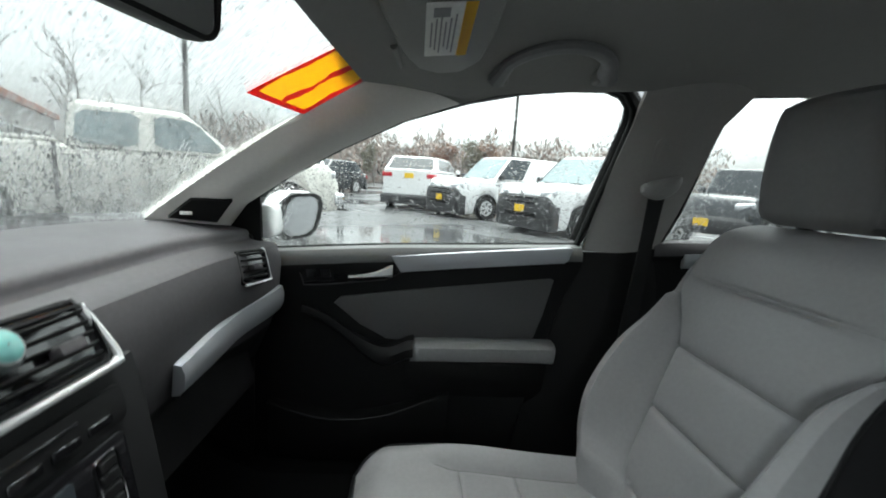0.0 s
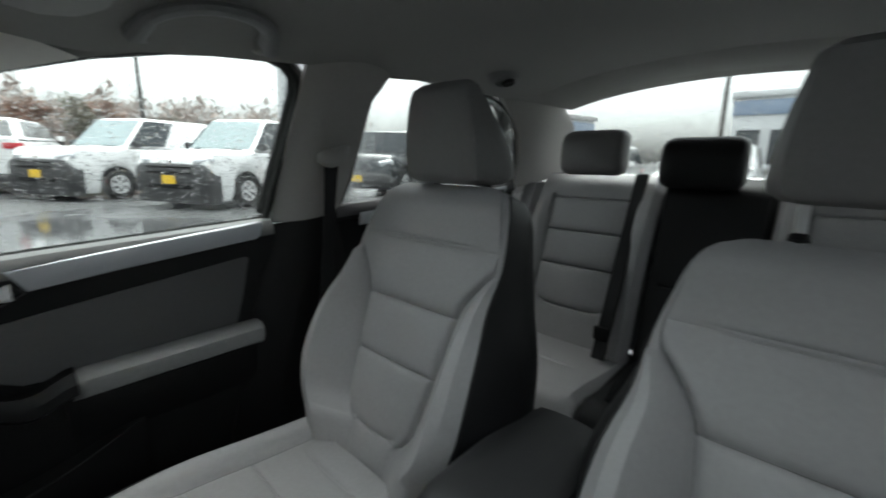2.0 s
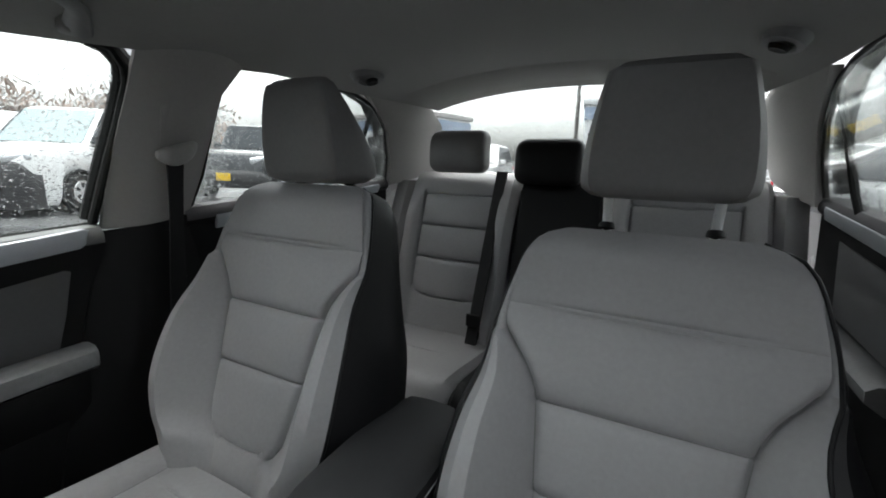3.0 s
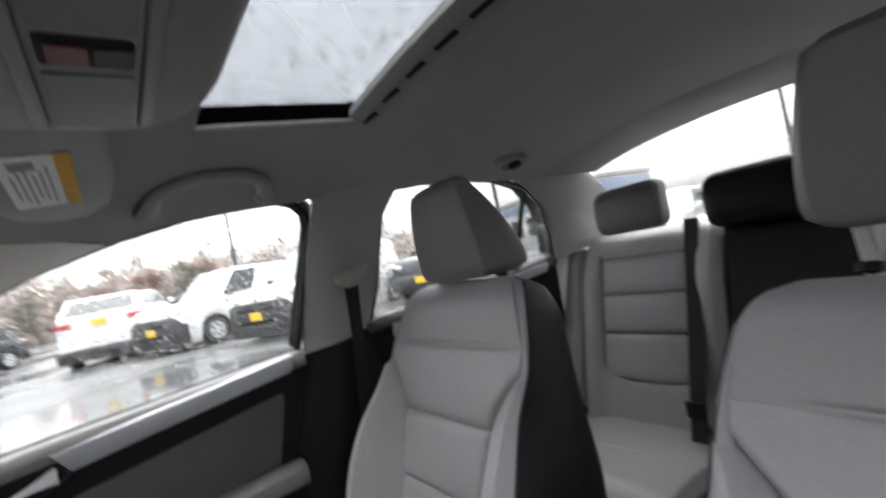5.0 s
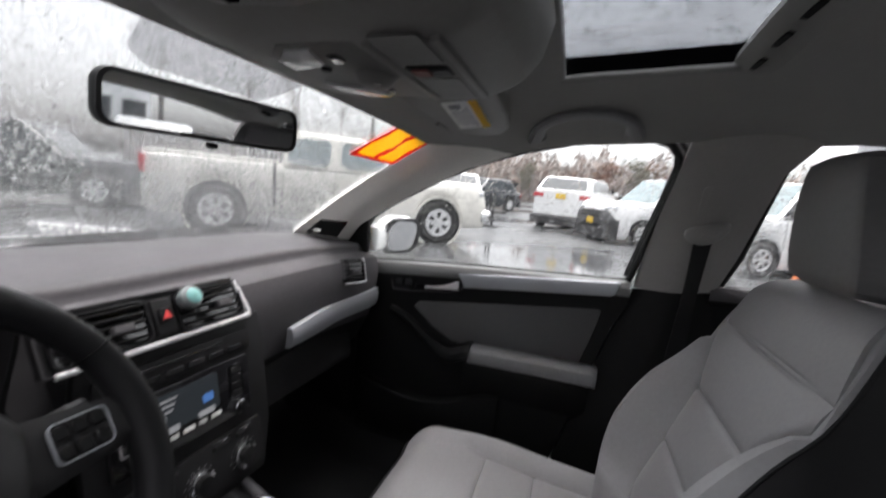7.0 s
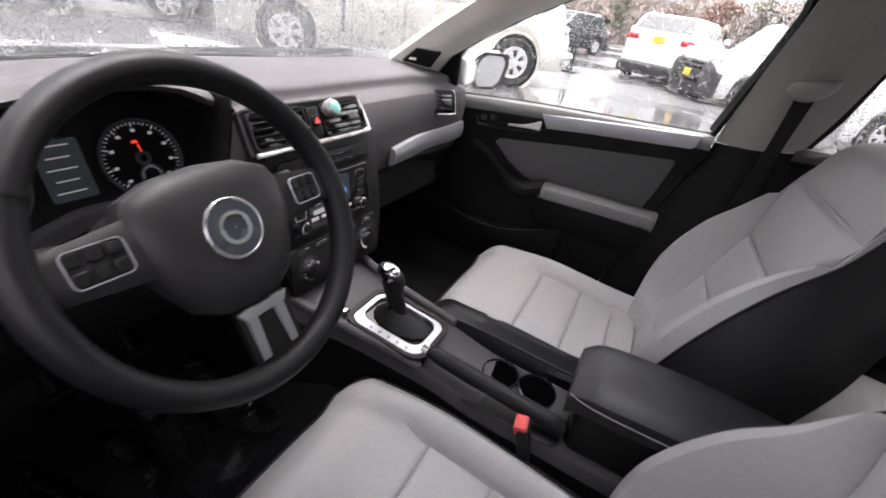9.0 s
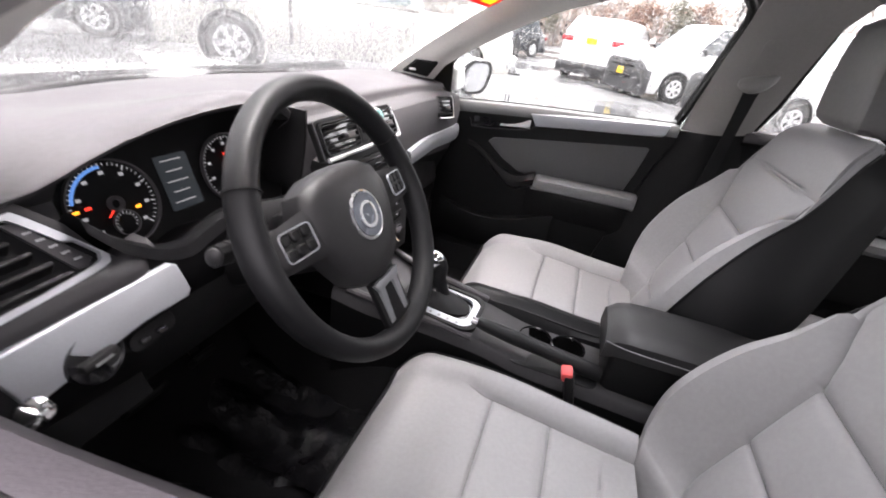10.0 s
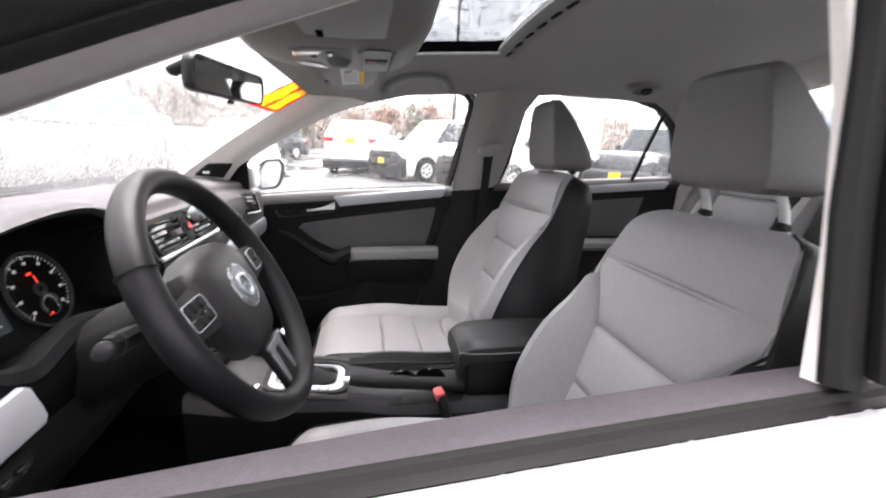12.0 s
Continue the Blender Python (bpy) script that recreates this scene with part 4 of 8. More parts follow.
        bol = 0.032 * smooth(a, 0.135, 0.190) - 0.022 * smooth(a, 0.195, 0.218)
        z += bol * (0.55 + 0.45 * smooth(-y, 0.05, 0.3))
        z -= 0.055 * (max(0, y + 0.085) / 0.07) ** 2
        if a < 0.150:
            for i, m in enumerate(yseams):
                z += groove(y + 0.02 * (a / 0.15) ** 3 * (1 if i == 2 else 0), m)
            z += 0.006 * (1 - (a / 0.15) ** 2)
        if y < -0.17:
            z += groove(a, 0.150 if y < -0.225 else 0.150 + 0.25 * (y + 0.225), 0.005, 0.009)
        return z

    def half(y):
        return curve(y, [(-0.53, 0.93), (-0.40, 1.0), (-0.2, 1.02), (-0.08, 0.99), (-0.03, 0.93), (-0.015, 0.86)])

    cu = [[Vector((cx + x * half(y) * 1.05, y + dy + pan_dy, pan(x, y) + pan_dz)) for x in xs] for y in yy]

    def on_pan(x, y):
        return Vector((cx + x * half(y) * 1.05, y + dy + pan_dy, pan(x, y) + pan_dz + 0.0006))

    for m in yseams[:2]:
        part("seam", tube([on_pan(0.148 * (-1 + k / 10), m) for k in range(21)], 0.0011, 5), STITCH, seat)
    for sx in (-1, 1):
        part("seam", tube([on_pan(sx * (0.150 if y < -0.225 else 0.150 + 0.25 * (y + 0.225)), y) for y in [-0.50 + 0.32 * k / 24 for k in range(25)]], 0.0011, 5), STITCH, seat)
    n_in = sum(1 for x in xs if x < -0.165) if wrap == 1 else 0
    part("cushion", tidy(ngrid([r[n_in:] for r in cu])), GREY, seat, "pale grey leatherette cushion with stitched seams")
    if n_in:
        part("inner_bolster", tidy(ngrid([r[:n_in + 1] for r in cu])), BLACK, seat, "black leatherette side of the cushion")
        part("seam", tube([r[n_in] + Vector((0, 0, 0.001)) for r in cu], 0.0022, 6), BLACK, seat)
    # skirt down from the cushion's edge
    rim = [cu[i][-1] for i in range(len(yy))] + cu[-1][-2:0:-1] + [cu[i][0] for i in range(len(yy) - 1, -1, -1)]
    mid = Vector((cx, -0.27 + dy + pan_dy, 0))
    rws = []
    for k, (f, z) in enumerate(((1.0, None), (1.06, 0.47), (1.09, 0.42), (1.08, 0.36), (1.02, 0.31), (0.95, 0.29))):
        rws.append([p if z is None else Vector((mid.x + (p.x - mid.x) * f, mid.y + (p.y - mid.y) * (1 + (f - 1) * 0.5), min(p.z - 0.005 * k, z + pan_dz + 0.01))) for p in rim])
    part("skirt", tidy(ngrid(rws)), BLACK, seat, "black side panel under the cushion")
    part("cushion_piping", tube([p + Vector((0, 0, 0.001)) for p in rim[::2]], 0.0028, 6), BLACK, seat)
    part("seat_rail", box((0.06, 0.5, 0.06), (cx - 0.17, -0.30 + dy, 0.275), 0.01), SOFT, seat)
    part("seat_rail", box((0.06, 0.5, 0.06), (cx + 0.17, -0.30 + dy, 0.275), 0.01), SOFT, seat)

    # head restraint on two posts
    hb = 1.094 + lift + dz
    cy = -0.798 + dy
    rws = []
    for k in range(19):
        t = k / 18
        z = hb + (0.200 - min(0.0, lift)) * t
        w = curve(t, [(0, 0.112), (0.05, 0.129), (0.2, 0.132), (0.5, 0.122), (0.75, 0.108), (0.9, 0.097), (0.97, 0.088), (1, 0.072)])
        f = curve(t, [(0, 0.026), (0.05, 0.040), (0.2, 0.046), (0.6, 0.053), (0.9, 0.053), (0.97, 0.047), (1, 0.036)])
        b = curve(t, [(0, -0.066), (0.06, -0.088), (0.3, -0.076), (0.7, -0.026), (0.93, 0.014), (1, 0.022)])
        fold = w - 0.010 - 0.018 * (1 - t)
        yc = cy - 0.008
        pts = [(0, f + 0.004), (0.5 * fold, f + 0.003), (0.85 * fold, f), (fold - 0.004, f - 0.001), (fold, f - 0.003), (fold + (w - fold) * 0.35, f - 0.25 * (f - b)), (w - 0.002, f - 0.55 * (f - b)), (w, f - 0.75 * (f - b)), (w - 0.008, b + 0.10 * (f - b)), (0.8 * w, b + 0.01 * (f - b)), (0.4 * w, b), (0, b)]
        ring = [(cx + x, yc + y, z) for x, y in pts] + [(cx - x, yc + y, z) for x, y in pts[-2:0:-1]]
        rws.append(ring)
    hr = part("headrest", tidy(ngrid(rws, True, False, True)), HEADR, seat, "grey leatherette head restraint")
    tz = org.z + up.z * top - 0.01
    for x in (-0.081, 0.081):
        part("post", tube([(cx + x, -0.843 + dy - 0.02, tz - 0.06), (cx + x, -0.838 + dy, tz + 0.03), (cx + x, cy - 0.01, hb + 0.03)], 0.0078, 12), POSTM, seat, "chrome head restraint post")
        part("post_collar", lathe([(0.001, 0.004), (0.011, 0.004), (0.013, 0.001), (0.014, -0.006), (0.001, -0.01)], 16, Matrix.Translation((cx + x, -0.841 + dy, tz + 0.004)) @ Matrix.Rotation(radians(15), 4, "X")), SOFT, seat)
    return seat


front_seat(0.379, 0.0, 0.0, -0.020, 0.0, 0.006, "pale grey leatherette passenger seat, black sides, head restraint down", 1, 2)
front_seat(-0.342, -0.008, -0.049, 0.03, -0.008, 0.030, "pale grey leatherette driver's seat, head restraint raised on chrome posts", 2, 4)


def rear_bench():
    seat = thing("rear_bench", (0, -1.4, 0.36), "grey leatherette rear bench with a black middle place", "car seat")
    up, fwd, org = Vector((0, -0.30, 0.954)), Vector((0, 0.954, 0.30)), Vector((0, -1.50, 0.43))

    def back_part(x0, x1, material, name, seams, edge):
        w = (x1 - x0) / 2
        cx = (x0 + x1) / 2
        ss = [v for v in dense(0, 0.70, 44, seams, 0.003) if 0 <= v <= 0.70]
        us_ = dense(-1, 1, 40, (-0.66, 0.66), 0.013) if edge else [-1 + k / 20 for k in range(41)]
        rws = []
        for s in ss:
            row = []
            for u in us_:
                a = abs(u)
                d = 0.036 * smooth(a, 0.60, 0.82) * smooth(0.66 - s, 0, 0.2) * edge - 0.05 * smooth(a, 0.88, 1.0) ** 2
                if a < 0.66:
                    for i, m in enumerate(seams):
                        d += groove(s - (0.045 * (a / 0.66) ** 5 if edge and i == 0 else 0), m, 0.0048, 0.011)
                    lo = seams[0]
                    for m in seams[1:] if edge else ():
                        if lo <= s < m:
                            d += 0.008 * math.sin(math.pi * (s - lo) / (m - lo)) ** 0.6 * (1 - (a / 0.66) ** 4)
                        lo = m
                if edge and seams[0] + 0.03 < s < 0.60:
                    d += groove(a, 0.66, 0.020, 0.014)
                d -= 0.05 * (max(0, s - 0.62) / 0.08) ** 2
                row.append(org + up * s + fwd * d + Vector((cx + u * w, 0, 0)))
            rws.append(row)
        rws.append([p - fwd * 0.10 + up * 0.0 for p in rws[-1]])
        rws.append([p - fwd * 0.02 - up * 0.66 for p in rws[-1]])
        return part(name, tidy(ngrid(rws)), material, seat)

    back_part(0.165, 0.66, GREY, "backrest", [0.147, 0.311, 0.451, 0.587], 1)
    back_part(-0.66, -0.165, GREY, "backrest", [0.147, 0.311, 0.451, 0.587], 1)
    back_part(-0.163, 0.163, BLACK, "middle_backrest", [0.30], 0)
    for x0, x1, mt, nm in ((0.15, 0.70, GREY, "cushion"), (-0.70, -0.15, GREY, "cushion"), (-0.148, 0.148, BLACK, "middle_cushion")):
        cx, w = (x0 + x1) / 2, (x1 - x0) / 2
        rws = []
        for y in dense(-1.56, -1.02, 24, [-1.30]):
            z = 0.445 + 0.035 * smooth(y, -1.45, -1.1) - 0.12 * (max(0, y + 1.11) / 0.09) ** 2
            rws.append([(cx + u * w, y, z - 0.03 * smooth(abs(u), 0.9, 1) + (groove(y, -1.30) if abs(u) < 0.6 else 0)) for u in [-1 + k / 10 for k in range(21)]])
        rws.append([(x, -1.01, 0.30) for x, y, z in rws[-1]])
        part(nm, tidy(ngrid(rws)), mt, seat)
    for s in (-1, 1):
        part("side_bolster", tidy(ngrid([[(s * (0.655 + 0.085 * c), -1.47 - 0.27 * t + 0.05 * e, 0.47 + 0.57 * t) for c, e in ((0, -1), (0.05, 0.3), (0.3, 0.8), (0.7, 0.9), (1.0, 0.6), (1.05, -1))] for t in [k / 8 for k in range(9)]], True, False, True)), GREY, seat)
    # outer head restraints use the darkened leatherette copy
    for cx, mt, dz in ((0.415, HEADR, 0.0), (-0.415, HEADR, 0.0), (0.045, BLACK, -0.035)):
        rws = []
        for k in range(17):
            t = k / 16
            z = 1.082 + dz + 0.168 * t
            w = 0.124 * (1 - 0.22 * abs(2 * t - 1) ** 7)
            dd = 0.056 * (1 - 0.12 * t) * (1 - 0.42 * abs(2 * t - 1) ** 6)
            yc = -1.672 + 0.012 * math.sin(math.pi * t) - 0.012 * t
            rws.append([(cx + math.copysign(abs(math.cos(a)) ** 0.32, math.cos(a)) * w, yc + math.copysign(abs(math.sin(a)) ** 0.45, math.sin(a)) * dd, z) for a in [2 * math.pi * j / 36 for j in range(36)]])
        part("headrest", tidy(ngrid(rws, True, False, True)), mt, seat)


rear_bench()


# ---- dashboard ----
dash = thing("dashboard", (0, 0.4, 0.55), "charcoal dashboard with silver strips, air vents and instruments", "dashboard")


def dash_profile(x):
    """(y, z) points from the windscreen down to the knees."""
    back = 0.735 - 0.22 * (x / 0.66) ** 2
    hood = math.exp(-((x + 0.36) / 0.20) ** 4)
    left = smooth(-x, 0.47, 0.57)
    sweep = 0.03 * smooth(x, 0.45, 0.72)
    over = smooth(-x, 0.13, 0.23)
    brow_y = 0.300 - 0.062 * over - sweep * 0.4
    brow_z = curve(x, [(-0.725, 0.958), (-0.605, 0.968), (-0.55, 0.985), (-0.48, 1.006), (-0.40, 1.018), (-0.31, 1.021), (-0.25, 1.013), (-0.19, 0.990), (-0.12, 0.982), (0.45, 0.982), (0.725, 0.970)])
    face = 0.250 + 0.115 * hood * (1 - left) + 0.016 * left - sweep
    low = 0.03 * hood
    return [(back, 0.90), (back, 0.962), (min(back - 0.03, 0.56), 0.985), (0.42, 0.995), (brow_y + 0.04, brow_z + 0.008), (brow_y, brow_z), (brow_y - 0.010 * (1 - over) + 0.010 * over, brow_z - 0.022 + 0.010 * over),
            (face, 0.940), (face - 0.012, 0.900), (face - 0.008 - 0.10 * hood * (1 - left) - 0.058 * left, 0.850 - 0.02 * hood), (0.245 - sweep - 0.03 * hood - 0.045 * left, 0.800), (0.262 - sweep - low - 0.05 * left, 0.745), (0.30 - sweep, 0.66), (0.37, 0.58), (0.50, 0.54)]


rws = []
for i in range(59):
    x = -0.725 + 1.45 * i / 58
    rws.append([(x, y, z) for y, z in dash_profile(x)])


def flow(pts, n=5):
    """A smooth line through the points."""
    p = [Vector(q) for q in pts]
    out = []
    for i in range(len(p) - 1):
        a, b, c, d = p[max(i - 1, 0)], p[i], p[i + 1], p[min(i + 2, len(p) - 1)]
        for k in range(n):
            t = k / n
            out.append(0.5 * (2 * b + (c - a) * t + (2 * a - 5 * b + 4 * c - d) * t * t + (3 * b - a - 3 * c + d) * t ** 3))
    return out + [p[-1]]


part("dash_pad", tidy(ngrid([[Vector(r[0])] + flow(r[1:9])[:26] for r in rws])), DASH, dash, "charcoal soft-touch dash pad")
part("dash_brow", tidy(ngrid([flow(r[1:9])[25:31] for r in rws if r[0][0] > -0.145])), DASH, dash)
bm = ngrid([r[6:] for r in rws])
bmesh.ops.delete(bm, geom=[f for f in bm.faces if f.calc_center_median().x > -0.145 and f.calc_center_median().z > 0.945], context="FACES")
bmesh.ops.delete(bm, geom=[f for f in bm.faces if -0.570 < f.calc_center_median().x < -0.172 and f.calc_center_median().z > 0.838], context="FACES")
low = bm.copy()
bmesh.ops.delete(bm, geom=[f for f in bm.faces if f.calc_center_median().z < 0.77], context="FACES")
bmesh.ops.delete(low, geom=[f for f in low.faces if f.calc_center_median().z >= 0.77], context="FACES")
side_face = bm.copy()
bmesh.ops.delete(bm, geom=[f for f in bm.faces if f.calc_center_median().x > 0.18], context="FACES")
bmesh.ops.delete(side_face, geom=[f for f in side_face.faces if f.calc_center_median().x <= 0.18], context="FACES")
# same charcoal as the pad; its fall into shade is painted by a darker colour
part("dash_face", tidy(bm), DASHL, dash, "charcoal dash face, darkened for the shade under the pad")
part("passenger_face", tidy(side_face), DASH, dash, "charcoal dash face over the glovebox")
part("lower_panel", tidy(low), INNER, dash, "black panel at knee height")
part("glovebox_lid", slab(rounded(0.42, 0.13, 0.02), 0.012, axes((0.44, 0.272, 0.69), (1, -0.03, 0), (0, 0.25, 1)), 0.004), SOFT, dash, "black glovebox lid")
part("glovebox_lock", lathe([(0.001, 0.006), (0.010, 0.005), (0.012, 0.0)], 14, axes((0.36, 0.252, 0.755), (1, 0, 0), (0, 0.25, 1))), CHROME, dash)


def strip_piece(pts, wid, name, lab):
    """Curved silver strip on the dash face."""
    rr = []
    for (x, y, z), h in zip(pts, wid):
        rr.append([(x, y + 0.012, z + h * 0.5), (x, y, z + h * 0.46), (x, y - 0.005, z + h * 0.2), (x, y - 0.004, z - h * 0.2), (x, y + 0.004, z - h * 0.46), (x, y + 0.016, z - h * 0.5)])
    return part(name, tidy(ngrid(rr, True, False, True)), SILVER, dash, lab)


strip_piece([(0.335 + 0.385 * k / 12, 0.232 - 0.028 * smooth(k / 12, 0.5, 1), 0.784 + 0.028 * k / 12) for k in range(13)], [0.052 + 0.010 * min(1, k / 3) for k in range(13)], "silver_strip", "brushed silver strip over the glovebox")
part("silver_strip", slab([(-0.108, 0.030), (0.082, 0.032), (0.090, 0.026), (0.096, 0.0), (0.098, -0.014), (0.092, -0.022), (0.03, -0.020), (-0.088, -0.034), (-0.094, -0.030)], 0.012, axes((-0.600, 0.190, 0.825), (1, 0.03, 0.02), (0, 0.14, 1)), 0.003, 3), SILVER, dash, "brushed silver strip beside the column")


def vent(at, right, up, w, h, n, name="air_vent", r=0.012, tabs=(0.0,), rim=None):
    """An air vent: chrome frame, dark throat, slats, thumb tabs."""
    m = axes(at, right, up)
    v = part(name, slab(rounded(w + 0.012, h + 0.012, r), 0.006, m @ Matrix.Translation((0, 0, -0.004)), 0.002), GLOSSB, dash, "air vent with black slats in a chrome frame")
    part("frame", frame_ring(rounded(w + 0.009, h + 0.009, r), rounded(w + 0.0035, h + 0.0035, r * 0.9), 0.006, m), rim or CHROME, v)
    for k in range(n):
        y = -h / 2 + h * (k + 0.5) / n
        part("slat", box((w - 0.008, h / n * 0.22, 0.016), (0, 0, 0), 0.001, 1, m @ Matrix.Translation((0, y, 0.001)) @ Matrix.Rotation(radians(-25), 4, "X")), SOFT, v)
    for t in tabs:
        part("tab", box((0.028, 0.011, 0.014), (0, 0, 0), 0.002, 2, m @ Matrix.Translation((t, -h * 0.05, 0.009))), DASH, v)
    return v


# centre vents, hazard button between them
cv = axes((-0.008, 0.213, 0.935), (1, -0.02, 0), (0, 0.40, 0.92))
cv_o = [(p[0], p[1]) for p in flow([(-0.160, 0.030), (-0.154, 0.038), (-0.10, 0.040), (0.10, 0.040), (0.134, 0.039), (0.143, 0.033), (0.160, -0.028), (0.156, -0.038), (0.10, -0.040), (-0.10, -0.040), (-0.154, -0.038), (-0.160, -0.030)], 4)]
part("vent_surround", slab(cv_o, 0.010, cv @ Matrix.Translation((0, 0, -0.010))), SOFT, dash)
part("vent_rim", frame_ring(cv_o, [(x * 0.982, y * 0.93) for x, y in cv_o], 0.004, cv), DASHL, dash)
part("vent_chrome", tube([cv @ Vector((x, y, 0.004)) for x, y in flow([(0.143, 0.030), (0.150, 0.008), (0.158, -0.026), (0.155, -0.035), (0.145, -0.037), (0.0, -0.038), (-0.148, -0.038)], 5)], 0.0046, 8), STRIP, dash, "chrome line under the centre vents")
vent(cv @ Vector((-0.085, 0, 0.002)), (1, -0.02, 0), (0, 0.40, 0.92), 0.118, 0.056, 5, tabs=(0.02,), rim=SOFT)
vent(cv @ Vector((0.085, 0, 0.002)), (1, -0.02, 0), (0, 0.40, 0.92), 0.118, 0.056, 5, tabs=(0.02,), rim=SOFT)
part("hazard_panel", box((0.034, 0.056, 0.008), (0, 0, 0), 0.003, 2, cv @ Matrix.Translation((0, 0, 0.004))), SOFT, dash)
hz = part("hazard_button", box((0.020, 0.022, 0.008), (0, 0, 0), 0.003, 2, cv @ Matrix.Translation((0, 0.002, 0.009))), SOFT, dash)
part("triangle", slab([(-0.007, -0.006), (0.007, -0.006), (0, 0.007)], 0.002, cv @ Matrix.Translation((0, 0.002, 0.013))), RED, hz, "red hazard triangle")
# end vents
vent((0.592, 0.226, 0.912), (1, -0.32, -0.06), (0, 0.30, 0.95), 0.078, 0.060, 5, tabs=(0.0,), rim=SOFT)
ev = axes((0.592, 0.226, 0.912), (1, -0.32, -0.06), (0, 0.30, 0.95))
part("vent_chrome", tube([ev @ Vector((x, y, 0.004)) for x, y in flow([(0.036, 0.034), (0.043, 0.028), (0.045, -0.026), (0.040, -0.034), (-0.034, -0.036)], 4)], 0.0026, 8), STRIP, dash, "chrome line round the end vent")
lv = axes((-0.640, 0.222, 0.912), (1, 0.02, 0.03), (-0.10, 0.49, 0.86))
edge_o = flow([(-0.086, 0.041), (-0.02, 0.043), (0.010, 0.042), (0.022, 0.036), (0.062, -0.020), (0.066, -0.031), (0.056, -0.038), (0.0, -0.043), (-0.086, -0.048)], 4)
edge_o = [(p[0], p[1]) for p in edge_o]
edge_i = [(x - (0.006 if x > 0 else 0.0), y + (-0.006 if y > -0.003 else 0.006)) for x, y in edge_o]
edge_m = [(x + (0.008 if x > 0 else 0.0), y + (0.008 if y > -0.003 else -0.008)) for x, y in edge_o]
lvt = part("air_vent", slab(edge_o, 0.006, lv @ Matrix.Translation((0, 0, -0.012))), INNER, dash, "wide air vent with black slats in a silver frame")
part("frame", frame_ring(edge_o, edge_i, 0.008, lv), SILVER, lvt, "satin silver frame")
part("surround", frame_ring(edge_m, edge_o, 0.006, lv @ Matrix.Translation((0, 0, -0.003))), DASHL, lvt)
for k in range(5):
    y = -0.033 + 0.0155 * k
    right_end = 0.046 - 0.62 * (y + 0.033) - 0.016
    part("slat", box((right_end + 0.080, 0.0045, 0.018), (0, 0, 0), 0.001, 1, lv @ Matrix.Translation((0.5 * (right_end - 0.080), y, 0.000)) @ Matrix.Rotation(radians(-25), 4, "X")), SOFT, lvt)
part("slat_tab", box((0.034, 0.013, 0.014), (0, 0, 0), 0.003, 2, lv @ Matrix.Translation((-0.050, -0.012, 0.008))), DASH, lvt, "grey slat tab")
wheel_strip = part("flow_wheel", slab([(0.004, 0.034), (0.018, 0.034), (0.054, -0.024), (0.046, -0.032), (0.036, -0.030)], 0.006, lv @ Matrix.Translation((0, 0, -0.001)), 0.002), DASHL, lvt, "dark strip with the flow wheel")
for k in range(5):
    part("wheel_mark", box((0.0075, 0.0022, 0.001), (0, 0, 0), 0, 1, lv @ Matrix.Translation((0.018 + 0.0058 * k, 0.020 - 0.0098 * k, 0.006))), INK, wheel_strip)
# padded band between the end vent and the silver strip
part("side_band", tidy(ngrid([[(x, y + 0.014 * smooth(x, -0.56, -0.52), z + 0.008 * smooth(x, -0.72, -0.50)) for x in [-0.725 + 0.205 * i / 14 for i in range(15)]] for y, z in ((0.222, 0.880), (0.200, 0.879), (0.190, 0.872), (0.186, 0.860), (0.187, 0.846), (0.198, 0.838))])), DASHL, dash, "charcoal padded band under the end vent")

# centre stack: radio and climate controls
st = axes((0.018, 0.188, 0.76), (1, -0.02, 0), (0, 0.16, 1))
sm = lambda x, y, z=0.0: st @ Matrix.Translation((x, y, z))
part("stack_panel", slab([(-0.150, 0.140), (0.165, 0.140), (0.172, 0.10), (0.172, -0.08), (0.150, -0.17), (-0.135, -0.17), (-0.157, -0.08), (-0.157, 0.10)], 0.014, sm(0, 0, -0.008), 0.004), SOFT, dash, "black centre stack panel")
part("stack_housing", box((0.31, 0.14, 0.34), (0.02, 0.268, 0.72), 0.02), SOFT, dash)
slot = part("slot_panel", slab(rounded(0.270, 0.040, 0.010), 0.006, sm(-0.002, 0.098, 0.006), 0.002), SOFT, dash, "black panel with a disc slot")
part("slot", box((0.150, 0.004, 0.002), (0, 0, 0), 0.001, 1, sm(-0.002, 0.106, 0.0125)), GLOSSB, slot)
for k in range(6):
    part("button", box((0.030, 0.009, 0.004), (0, 0, 0), 0.001, 1, sm(-0.100 + 0.039 * k, 0.090, 0.0125)), GLOSSB, slot)
radio = part("radio", slab(rounded(0.250, 0.105, 0.010), 0.006, sm(-0.002, 0.018, 0.006), 0.002), GLOSSB, dash, "gloss black radio with a lit screen")
part("screen", slab(rounded(0.125, 0.060, 0.004), 0.002, sm(-0.010, 0.030, 0.012)), SCREEN, radio, "lit grey screen")
part("screen_icon", slab(rounded(0.020, 0.014, 0.003), 0.001, sm(0.030, 0.025, 0.0145)), BLUE, radio)
for bw, bx, by in ((0.040, -0.045, 0.002), (0.032, 0.025, 0.002), (0.014, -0.052, 0.022)):
    part("screen_bar", slab(rounded(bw, 0.010, 0.002), 0.001, sm(bx, by, 0.0145)), MARK, radio)
for k in range(5):
    part("key_label", slab(rounded(0.020 - 0.005 * (k % 2), 0.007, 0.001), 0.001, sm(-0.060 + 0.026 * k, -0.012, 0.0125)), PAPER, radio)
